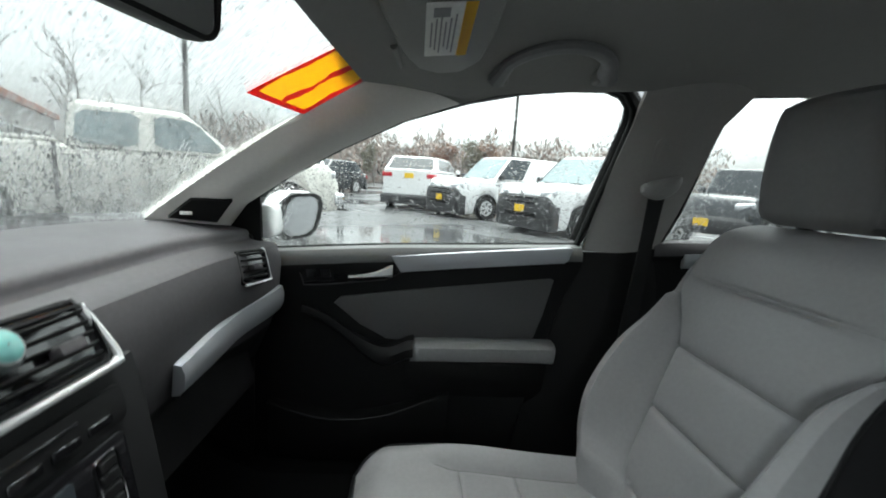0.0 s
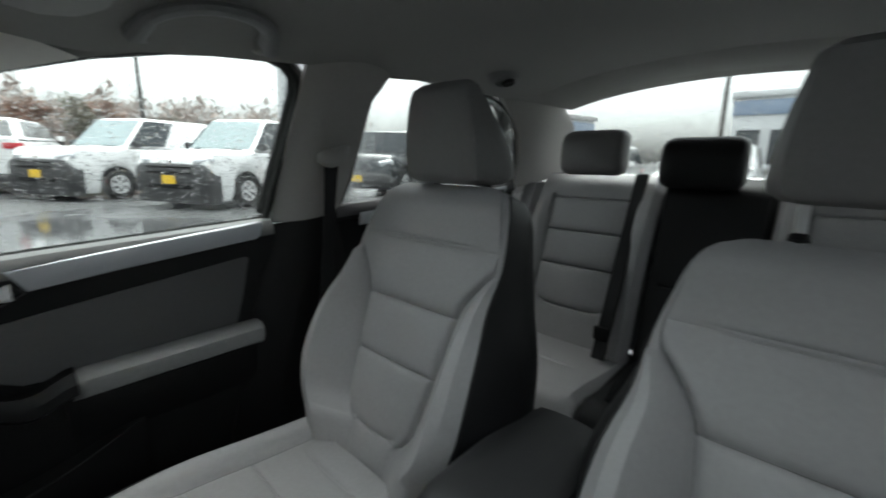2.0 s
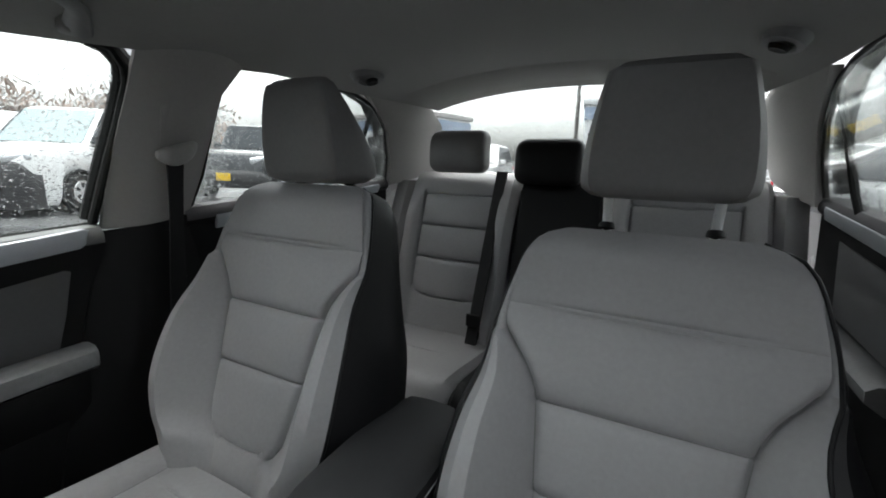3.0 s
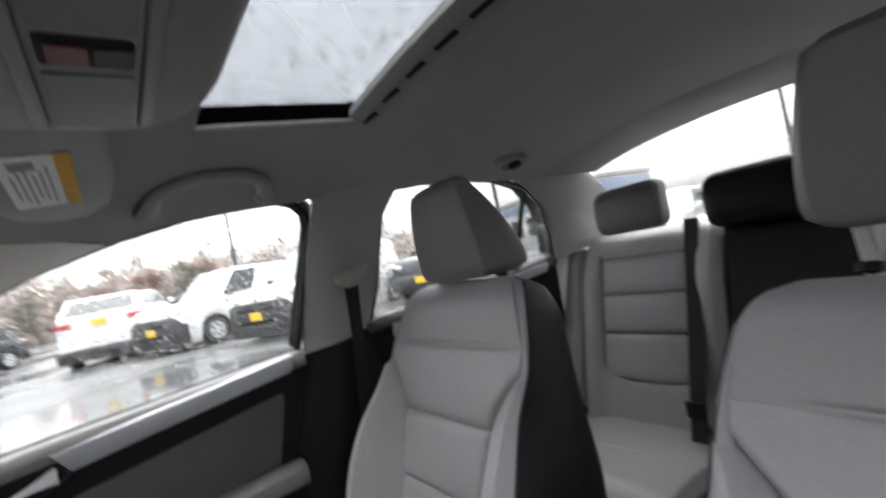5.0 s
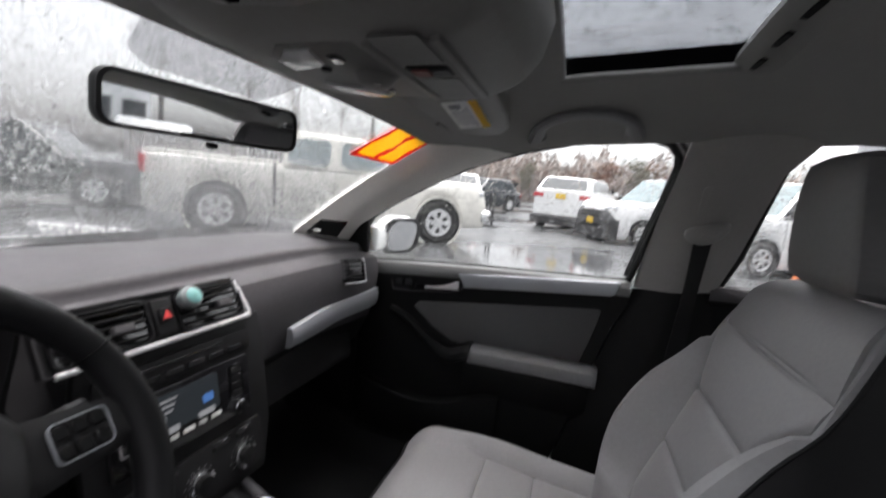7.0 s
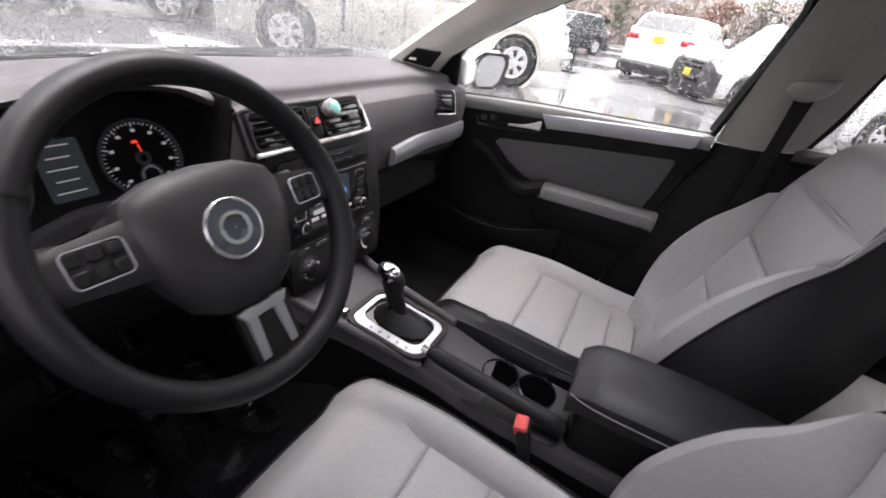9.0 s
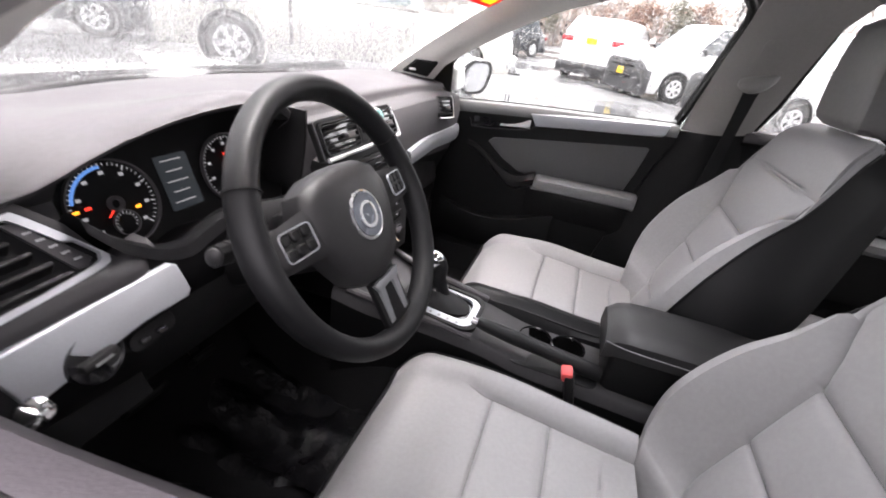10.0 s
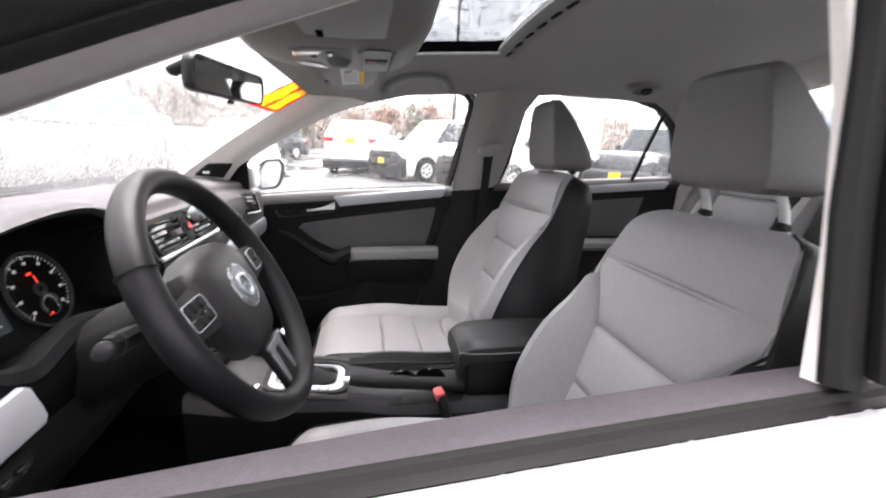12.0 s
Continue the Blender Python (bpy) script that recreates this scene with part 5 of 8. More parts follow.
for k in range(3):
    part("screen_bar", slab(rounded(0.030 - 0.008 * k, 0.0035, 0.001), 0.001, sm(-0.040, 0.050 - 0.009 * k, 0.0145)), MARK, radio)
part("screen_disc", lathe([(0.001, 0.001), (0.006, 0.001), (0.0065, 0.0)], 16, sm(-0.062, 0.028, 0.0142)), MARK, radio)
for x in (-0.098, 0.092):
    part("button_frame", frame_ring(rounded(0.030, 0.062, 0.005), rounded(0.026, 0.058, 0.004), 0.003, sm(x, 0.028, 0.011)), CHROME, radio)
    for k in range(4):
        part("button", box((0.022, 0.011, 0.004), (0, 0, 0), 0.001, 1, sm(x, 0.006 + 0.0145 * k, 0.013)), SOFT, radio)
for x in (-0.092, 0.092):
    k = part("radio_knob", lathe([(0.001, 0.016), (0.009, 0.015), (0.011, 0.0)], 18, sm(x, -0.020, 0.012)), SOFT, radio)
    part("ring", lathe([(0.0105, 0.009), (0.0125, 0.008), (0.0125, 0.0)], 18, sm(x, -0.020, 0.012)), CHROME, k)
part("climate_panel", slab(rounded(0.285, 0.098, 0.014), 0.005, sm(0.002, -0.108, 0.006), 0.002), SOFT, dash)
for x in (-0.092, 0.002, 0.094):
    k = part("climate_knob", lathe([(0.001, 0.020), (0.017, 0.019), (0.019, 0.004), (0.019, 0.0)], 22, sm(x, -0.115, 0.010)), SOFT, dash, "round climate knob with a chrome ring")
    part("ring", lathe([(0.0190, 0.010), (0.0235, 0.009), (0.0245, 0.0)], 22, sm(x, -0.115, 0.010)), CHROME, k)
    part("dial_ticks", join(*[box((0.0035, 0.0010, 0.0006), (0, 0, 0), 0, 1, sm(x, -0.115, 0.0115) @ Matrix.Rotation(radians(210 - 24 * j), 4, "Z") @ Matrix.Translation((0.0285, 0, 0))) for j in range(11)]), INK, k)
for x in (-0.10, -0.05, 0.05, 0.10):
    part("button", box((0.036, 0.012, 0.005), (0, 0, 0), 0.002, 1, sm(x, -0.070, 0.011)), GLOSSB, dash)

# instrument cluster in its hood
cl = axes((-0.371, 0.325, 0.887), (1, 0, 0), (0, 0.32, 0.95))
cm = lambda x, y, z=0.0: cl @ Matrix.Translation((x, y, z))
clus = part("instrument_panel", slab(rounded(0.41, 0.19, 0.03), 0.01, cm(0, 0.0, -0.014)), INNER, dash, "black instrument panel with lit dials")
for gx, top in ((-0.103, 8), (0.104, 16)):
    g = part("dial_ring", frame_ring([(0.061 * math.cos(a), 0.061 * math.sin(a)) for a in [math.tau * k / 48 for k in range(48)]], [(0.0585 * math.cos(a), 0.0585 * math.sin(a)) for a in [math.tau * k / 48 for k in range(48)]], 0.006, cm(gx, 0, -0.003)), DASH, clus, "dim grey dial ring")
    ticks = []
    for k in range(41):
        a = radians(225 - 270 * k / 40)
        ln = 0.007 if k % 5 == 0 else 0.004
        ticks.append(box((ln, 0.0009 if k % 5 else 0.0016, 0.0006), (0, 0, 0), 0, 1, cm(gx, 0, -0.002) @ Matrix.Rotation(a, 4, "Z") @ Matrix.Translation((0.0555 - ln / 2, 0, 0))))
    part("dial_scale", join(*ticks), MARK, g)
    for k in range(9):
        a = radians(225 - 270 * k / 8)
        part("numeral", box((0.006, 0.0045, 0.0006), (0, 0, 0), 0, 1, cm(gx, 0, -0.002) @ Matrix.Translation((0.043 * math.cos(a), 0.043 * math.sin(a), 0))), MARK, g)
    part("inner_ring", frame_ring([(0.018 * math.cos(a), 0.018 * math.sin(a)) for a in [math.tau * k / 30 for k in range(30)]], [(0.0165 * math.cos(a), 0.0165 * math.sin(a)) for a in [math.tau * k / 30 for k in range(30)]], 0.003, cm(gx + 0.004, -0.028, -0.002)), DASH, g)
    part("hub", frame_ring([(0.011 * math.cos(a), 0.011 * math.sin(a)) for a in [math.tau * k / 24 for k in range(24)]], [(0.006 * math.cos(a), 0.006 * math.sin(a)) for a in [math.tau * k / 24 for k in range(24)]], 0.004, cm(gx, 0, -0.002)), DASH, g)
    for k in range(13):
        a = radians(210 - 240 * k / 12)
        part("small_tick", box((0.0035, 0.0009, 0.0006), (0, 0, 0), 0, 1, cm(gx + 0.004, -0.028, -0.0015) @ Matrix.Rotation(a, 4, "Z") @ Matrix.Translation((0.0135, 0, 0))), MARK, g)
    part("needle", box((0.012, 0.0012, 0.0012), (0, 0, 0), 0, 1, cm(gx, 0, 0.002) @ Matrix.Rotation(radians(222 if gx < 0 else 95), 4, "Z") @ Matrix.Translation((0.016, 0, 0))), WARN, g, "red needle")
part("blue_arc", tube([cm(-0.103, 0, -0.0015) @ Vector((0.051 * math.cos(a), 0.051 * math.sin(a), 0)) for a in [radians(165 - 5 * k) for k in range(16)]], 0.0022, 5), BLUE, clus, "lit blue arc")
part("display", slab(rounded(0.056, 0.084, 0.003), 0.001, cm(0.0, 0.004, -0.003)), SCREEN, clus, "lit grey display")
for k in range(5):
    part("display_bar", box((0.036 - 0.008 * (k % 2), 0.0018, 0.0006), (0, 0, 0), 0, 1, cm(-0.002, 0.038 - 0.016 * k, -0.0015)), MARK, clus)
for x, y, mt in ((-0.137, 0.004, WARN), (-0.076, -0.012, AMBER), (-0.152, 0.003, AMBER), (0.100, 0.026, WARN), (0.100, -0.042, WARN)):
    part("warning_light", box((0.0075, 0.004, 0.001), (0, 0, 0), 0, 1, cm(x, y, -0.001)), mt, clus, "lit warning symbol")


def brow(x):
    return Vector((x, *dash_profile(x)[6]))


hx = [-0.592 + 0.420 * k / 30 for k in range(31)]
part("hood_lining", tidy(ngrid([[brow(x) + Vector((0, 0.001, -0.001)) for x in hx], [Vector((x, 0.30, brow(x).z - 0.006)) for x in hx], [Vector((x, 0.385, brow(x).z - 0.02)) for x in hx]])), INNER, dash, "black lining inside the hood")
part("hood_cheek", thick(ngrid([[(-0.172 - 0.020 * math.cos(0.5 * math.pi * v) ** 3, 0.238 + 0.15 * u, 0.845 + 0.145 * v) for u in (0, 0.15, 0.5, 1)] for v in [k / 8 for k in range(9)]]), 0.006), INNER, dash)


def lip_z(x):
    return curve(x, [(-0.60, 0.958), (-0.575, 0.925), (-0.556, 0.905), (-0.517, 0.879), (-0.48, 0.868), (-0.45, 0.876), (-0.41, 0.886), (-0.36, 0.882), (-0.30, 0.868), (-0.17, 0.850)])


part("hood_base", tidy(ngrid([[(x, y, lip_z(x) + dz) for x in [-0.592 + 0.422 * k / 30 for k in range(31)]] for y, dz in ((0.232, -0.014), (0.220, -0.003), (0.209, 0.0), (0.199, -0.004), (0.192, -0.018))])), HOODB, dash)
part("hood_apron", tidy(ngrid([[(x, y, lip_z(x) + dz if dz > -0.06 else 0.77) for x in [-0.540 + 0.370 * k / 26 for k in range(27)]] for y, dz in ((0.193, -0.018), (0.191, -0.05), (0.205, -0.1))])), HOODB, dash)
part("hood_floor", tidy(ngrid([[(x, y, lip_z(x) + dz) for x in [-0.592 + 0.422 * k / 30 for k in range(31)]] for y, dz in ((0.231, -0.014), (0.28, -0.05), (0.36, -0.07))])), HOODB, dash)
# lamp switch and dimmer
ls = part("light_switch", lathe([(0.001, 0.003), (0.026, 0.003), (0.029, 0.005), (0.031, 0.0), (0.031, -0.01)], 28, axes((-0.628, 0.177, 0.803), (1, 0.12, 0), (0, 0.25, 1))), GLOSSB, dash, "round black light switch")
part("grip", box((0.040, 0.011, 0.014), (0, 0, 0), 0.004, 2, axes((-0.628, 0.170, 0.803), (1, 0.12, 0), (0, 0.25, 1))), SOFT, ls)
part("grip_mark", box((0.020, 0.003, 0.002), (0, 0, 0), 0, 1, axes((-0.628, 0.161, 0.805), (1, 0.12, 0), (0, 0.25, 1))), CHROME, ls)
dim = part("dimmer_panel", slab(rounded(0.062, 0.026, 0.012), 0.006, axes((-0.560, 0.186, 0.785), (1, 0.05, 0.06), (0, 0.18, 1)), 0.002), SOFT, dash)
for x in (-0.575, -0.553):
    part("dimmer_wheel", box((0.012, 0.006, 0.014), (0, 0, 0), 0.002, 2, axes((x, 0.179, 0.785), (1, 0.05, 0.06), (0, 0.18, 1))), GLOSSB, dim)

# air freshener clipped on the centre vent
fresh = thing("air_freshener", (0.026, 0.19, 0.955), "round silver air freshener with teal gel clipped to the vent", "air freshener")
fm = axes((0.026, 0.196, 0.962), (1, 0, 0), (0, 0.5, 0.86))
part("case", lathe([(0.001, -0.012), (0.015, -0.012), (0.0185, -0.004), (0.0185, 0.006), (0.0145, 0.011), (0.001, 0.012)], 24, fm), GELCASE, fresh)
part("gel_window", lathe([(0.001, 0.0145), (0.010, 0.0135), (0.0135, 0.0108)], 20, fm), TEAL, fresh, "teal gel")
part("clip", box((0.010, 0.010, 0.03), (0, 0, 0), 0.002, 1, fm @ Matrix.Translation((0, -0.008, -0.02))), SOFT, fresh)

# ---- steering wheel and column ----
wheel_thing = thing("steering_wheel", (-0.36, 0.02, 0.90), "black leather three-spoke steering wheel with silver inserts", "steering wheel")
wm = axes((-0.3616, 0.012, 0.9135), (1, 0, 0), (0, 0.497, 0.868))
rim = []
for k in range(64):
    a = math.tau * k / 64
    c = wm @ Vector((0, 0, -0.010))
    e = wm.to_3x3() @ Vector((math.cos(a), math.sin(a), 0))
    n = wm.to_3x3() @ Vector((0, 0, 1))
    w = 0.0155 + 0.0015 * (math.cos(2 * a) ** 2)
    rim.append([c + e * (0.181 + w * math.cos(b)) + n * 0.0205 * math.sin(b) for b in [math.tau * j / 14 for j in range(14)]])
part("rim", tidy(ngrid(rim, True, True)), BLACK, wheel_thing, "black leather rim")
for a in (152, 28):
    part("rim_seam", frame_ring([(0.0178 * math.cos(t), 0.0226 * math.sin(t)) for t in [math.tau * j / 16 for j in range(16)]], [(0.0165 * math.cos(t), 0.0200 * math.sin(t)) for t in [math.tau * j / 16 for j in range(16)]], 0.002, axes(wm @ Vector((0.181 * math.cos(radians(a)), 0.181 * math.sin(radians(a)), -0.010)), wm.to_3x3() @ Vector((math.cos(radians(a)), math.sin(radians(a)), 0)), wm.to_3x3() @ Vector((0, 0, 1)))), SOFT, wheel_thing)
pad_o = [(-0.098, 0.034), (-0.085, 0.060), (-0.05, 0.074), (0, 0.078), (0.05, 0.074), (0.085, 0.060), (0.098, 0.034), (0.095, 0.0), (0.080, -0.04), (0.060, -0.075), (0.035, -0.090), (0, -0.094), (-0.035, -0.090), (-0.060, -0.075), (-0.080, -0.04), (-0.095, 0.0)]
pad_rows = []
for f, h in ((1.0, -0.040), (1.0, -0.016), (0.97, -0.008), (0.85, 0.002), (0.6, 0.007), (0.3, 0.009), (0.001, 0.009)):
    pad_rows.append([wm @ Vector((x * f, y * f, h)) for x, y in pad_o])
part("airbag_cover", tidy(ngrid(pad_rows, True)), VINYL, wheel_thing, "black airbag cover")
for s in (-1, 1):
    sp = []
    for k in range(9):
        t = k / 8
        x = 0.080 + 0.094 * t
        hw = 0.033 - 0.010 * t
        sp.append([wm @ Vector((s * x, 0.012 + hw, -0.010 + 0.0 * t)), wm @ Vector((s * x, 0.012 + hw * 0.6, -0.004 + 0.0 * t)), wm @ Vector((s * x, 0.012 - hw * 0.6, -0.004 + 0.0 * t)), wm @ Vector((s * x, 0.012 - hw, -0.010 + 0.0 * t)), wm @ Vector((s * x, 0.012, -0.03 + 0.0 * t))])
    spoke = part("spoke", tidy(ngrid(sp, True, False, True)), VINYL, wheel_thing)
    bmx = wm @ Matrix.Translation((s * 0.126, 0.014, -0.003)) @ Matrix.Rotation(radians(6 * s), 4, "Y")
    part("button_frame", frame_ring(rounded(0.050, 0.036, 0.007), rounded(0.0475, 0.0335, 0.006), 0.003, bmx), SILVER, spoke, "satin silver button frame")
    for bx in (-0.016, 0.0, 0.016):
        for by in (-0.009, 0.009):
            part("button", box((0.014, 0.014, 0.005), (0, 0, 0), 0.002, 1, bmx @ Matrix.Translation((bx, by, 0.001))), SOFT, spoke)
    leg = []
    for k in range(8):
        t = k / 7
        p = Vector((s * (0.019 + 0.003 * t), -0.092 - 0.080 * t, -0.006 - 0.006 * t))
        leg.append([wm @ (p + Vector((-0.008, 0, 0))), wm @ (p + Vector((-0.006, 0, 0.004))), wm @ (p + Vector((0.006, 0, 0.004))), wm @ (p + Vector((0.008, 0, 0))), wm @ (p + Vector((0, 0, -0.012)))])
    part("lower_spoke", tidy(ngrid(leg, True, False, True)), SATIN, wheel_thing, "satin silver lower spoke")
part("lower_bridge", slab([(-0.036, -0.093), (0.036, -0.093), (0.028, -0.106), (-0.028, -0.106)], 0.006, wm @ Matrix.Translation((0, 0, -0.008)), 0.002), SATIN, wheel_thing, "satin silver plate under the airbag cover")
part("lower_spoke_back", slab([(-0.036, -0.172), (0.036, -0.172), (0.036, -0.09), (-0.036, -0.09)], 0.010, wm @ Matrix.Translation((0, 0, -0.017)), 0.003), SOFT, wheel_thing)
emb = part("emblem", lathe([(0.001, 0.002), (0.0315, 0.003), (0.0330, 0.0048), (0.0352, 0.0035), (0.036, -0.002)], 40, wm @ Matrix.Translation((0, 0, 0.007))), POLISH, wheel_thing, "round chrome emblem")
part("emblem_disc", lathe([(0.001, 0.0035), (0.0312, 0.0042), (0.0316, 0.003)], 36, wm @ Matrix.Translation((0, 0, 0.0075))), mat("emblem_grey", (0.10, 0.11, 0.13), 0.25, 0.5), emb)
part("emblem_ring", frame_ring(rounded(0.038, 0.038, 0.018, 6), rounded(0.029, 0.029, 0.013, 6), 0.002, wm @ Matrix.Translation((0, 0, 0.0115))), POLISH, emb)
col = thing("steering_column", (-0.36, 0.15, 0.80), "black steering column cover with stalks", "steering column")
ccol = axes((-0.36, 0.09, 0.880), (1, 0, 0), (0, 0.423, 0.906))
part("cover", tidy(ngrid([[ccol @ Vector((math.copysign(abs(math.cos(a)) ** 0.6, math.cos(a)) * 0.062 * f, math.copysign(abs(math.sin(a)) ** 0.6, math.sin(a)) * 0.052 * f - 0.012, h)) for a in [math.tau * k / 24 for k in range(24)]] for f, h in ((0.75, 0.055), (0.95, 0.045), (1.0, 0.0), (1.08, -0.10), (1.15, -0.17))], True, False, True)), SOFT, col)
for s in (-1, 1):
    p0, p1 = ccol @ Vector((s * 0.05, 0.008, 0.0)), ccol @ Vector((s * 0.172, 0.0246, 0.002))
    stalk = part("stalk", tube([p0, p0.lerp(p1, 0.4), p0.lerp(p1, 0.7), p1], 0.009, 10, taper=[0.8, 1.0, 1.45, 1.4], flat=1.3), SOFT, col, "black stalk")
    part("stalk_band", tube([p0.lerp(p1, 0.86), p0.lerp(p1, 0.90)], 0.0138, 10, flat=1.3), DASHL, stalk)
    part("stalk_tip", tube([p0.lerp(p1, 0.985), p0.lerp(p1, 1.02), p0.lerp(p1, 1.045)], 0.0105, 12, flat=1.3, taper=[1.0, 0.9, 0.5]), DASHL, stalk, "dark grey stalk tip")
    part("stalk_boot", lathe([(0.030, -0.006), (0.028, 0.004), (0.018, 0.010), (0.010, 0.012)], 20, axes(ccol @ Vector((s * 0.058, 0.006, 0.0)), ccol.to_3x3() @ Vector((0, 1, 0)), ccol.to_3x3() @ Vector((0, 0, 1))) @ Matrix.Rotation(0 if s > 0 else math.pi, 4, "X")), INNER, stalk)
part("ignition", lathe([(0.001, 0.012), (0.010, 0.012), (0.016, 0.006), (0.017, 0.0)], 20, axes((-0.285, 0.125, 0.855), (1, 0.1, 0), (0, 0.3, 1))), CHROME, col)
knee = thing("knee_panel", (-0.40, 0.3, 0.55), "black panel under the steering column", "panel")
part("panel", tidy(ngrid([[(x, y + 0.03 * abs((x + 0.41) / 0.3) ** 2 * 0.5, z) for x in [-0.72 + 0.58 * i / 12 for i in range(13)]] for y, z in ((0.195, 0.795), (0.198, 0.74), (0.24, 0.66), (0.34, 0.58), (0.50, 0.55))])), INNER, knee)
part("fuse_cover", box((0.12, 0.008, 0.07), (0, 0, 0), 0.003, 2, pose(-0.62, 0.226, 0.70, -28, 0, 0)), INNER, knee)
for x, h in ((-0.30, 0.09), (-0.44, 0.09)):
    pd = thing("pedal", (x, 0.48, 0.30), "black rubber foot pedal", "pedal")
    part("pad", box((0.06 if x > -0.4 else 0.09, 0.015, h), (0, 0, 0), 0.006, 2, pose(x, 0.45, 0.40, 35, 0, 0)), RUBBER, pd)
    part("arm", tube([(x, 0.46, 0.42), (x, 0.56, 0.52), (x, 0.60, 0.60)], 0.012, 8), SOFT, pd)

# ---- centre console ----
con = thing("centre_console", (0, -0.25, 0.30), "black centre console with gear selector, cup holders and armrest", "console")
rws = []
for k in range(33):
    y = 0.20 - 0.92 * k / 32
    w = curve(-y, [(-0.20, 0.135), (-0.05, 0.100), (0.10, 0.088), (0.2, 0.082), (0.72, 0.085)])
    zt = curve(-y, [(-0.20, 0.60), (-0.10, 0.565), (0.05, 0.550), (0.15, 0.538), (0.25, 0.518), (0.40, 0.512), (0.72, 0.50)])
    rws.append([(-w - 0.012, y, 0.30), (-w - 0.006, y, zt - 0.03), (-w, y, zt - 0.008), (-w + 0.010, y, zt), (0, y, zt + 0.001), (w - 0.010, y, zt), (w, y, zt - 0.008), (w + 0.006, y, zt - 0.03), (w + 0.012, y, 0.30)])
part("body", tidy(ngrid([r[1:-1] for r in rws])), CONTOP, con, "charcoal plastic body")
# lower sides split off in matt black to paint the shadow beside the console
for cols in (slice(0, 2), slice(7, 9)):
    part("shaded_side", tidy(ngrid([r[cols] for r in rws])), INNER, con, "console side, blackened for the shadow beside the seats")
for s in (-1, 1):
    part("side_rail", tube([(s * 0.118, 0.17, 0.592), (s * 0.098, 0.06, 0.570), (s * 0.088, -0.06, 0.556), (s * 0.084, -0.13, 0.545)], 0.009, 8), DASH, con)
gm = axes((-0.016, -0.035, 0.560), (1, 0, 0), (0, 0.994, 0.10))
gate_o, gate_i = rounded(0.130, 0.176, 0.030, 6), rounded(0.094, 0.146, 0.026, 6)
gate_i = [(x + 0.008, y + 0.002) for x, y in gate_i]
part("selector_surround", frame_ring(rounded(0.148, 0.196, 0.034, 6), rounded(0.128, 0.174, 0.03, 6), 0.010, gm), SOFT, con)
gate = part("selector_gate", frame_ring(gate_o, gate_i, 0.006, gm), SILVER, con, "satin silver selector gate")
part("gate_well", slab(gate_i, 0.002, gm @ Matrix.Translation((0, 0, -0.004))), GLOSSB, con)
for k in range(5):
    part("gate_mark", slab(rounded(0.008, 0.007, 0.002), 0.001, gm @ Matrix.Translation((-0.052, -0.052 + 0.022 * k, 0.0062))), INK, gate)
part("gear_lever", join(tube([gm @ Vector(p) for p in ((0.012, -0.005, 0.0), (0.012, 0.012, 0.03), (0.012, 0.024, 0.055))], 0.016, 10), ngrid([[gm @ Vector((0.012 + w * math.cos(a), 0.0 + 0.008 * t * 3 + d * math.sin(a), 0.002 + 0.030 * t)) for a in [math.tau * j / 16 for j in range(16)]] for t, w, d in ((0, 0.044, 0.068), (0.25, 0.040, 0.056), (0.5, 0.030, 0.042), (0.75, 0.024, 0.030), (1.0, 0.018, 0.020))], True)), BLACK, con, "black leather gaiter and lever")
knob = []
for t, w, d in ((0, 0.016, 0.018), (0.12, 0.017, 0.020), (0.4, 0.0185, 0.024), (0.7, 0.020, 0.030), (0.9, 0.018, 0.027), (1.0, 0.010, 0.015)):
    knob.append([gm @ Vector((0.012 + w * math.cos(a), 0.026 + 0.026 * t + d * math.sin(a), 0.040 + 0.080 * t)) for a in [math.tau * j / 18 for j in range(18)]])
gk = part("gear_knob", tidy(ngrid(knob, True, False, True)), BLACK, con, "black leather gear knob with chrome cap")
part("cap", tidy(ngrid([[gm @ Vector((0.012 + w * math.cos(a), 0.0505 + 0.006 * t + d * math.sin(a), 0.0960 + 0.0290 * t)) for a in [math.tau * j / 18 for j in range(18)]] for t, w, d in ((0, 0.0208, 0.0300), (0.3, 0.0212, 0.0305), (0.65, 0.0190, 0.027), (0.9, 0.0135, 0.019), (1.0, 0.007, 0.010))], True, False, True)), CHROME, gk, "chrome cap")
part("collar", lathe([(0.0135, 0.008), (0.0155, 0.004), (0.0135, -0.004)], 18, gm @ Matrix.Translation((0.012, 0.026, 0.046))), CHROME, gk)
part("start_button", box((0.018, 0.018, 0.012), (-0.062, 0.075, 0.572), 0.004, 2), CHROME, con)
for x, y in ((0.028, -0.270), (0.030, -0.350)):
    cup = part("cup_holder", lathe([(0.036, 0.003), (0.038, 0.006), (0.041, 0.004), (0.041, 0.0), (0.0365, 0.001), (0.034, -0.0005)], 30, Matrix.Translation((x, y, 0.5165))), GLOSSB, con, "round cup holder rim")
    # flat disc on the uncut console top, painted as the hole's dark depth
    part("well_shade_disc", lathe([(0.0005, 0.0018), (0.036, 0.0022)], 30, Matrix.Translation((x, y, 0.5165))), WELL, cup)
    part("grip_tab", box((0.008, 0.004, 0.006), (x + 0.034, y - 0.008, 0.522), 0.001, 1), SOFT, cup)
hb0, hb1 = Vector((-0.064, -0.135, 0.578)), Vector((-0.050, -0.42, 0.535))
brk = part("parking_brake", tube([hb0, hb0.lerp(hb1, 0.08), hb0.lerp(hb1, 0.3), hb0.lerp(hb1, 0.55), hb0.lerp(hb1, 0.8), hb1], 0.0155, 14, taper=[0.75, 1.0, 1.12, 1.05, 1.15, 1.2]), BLACK, con, "black leather parking brake lever")
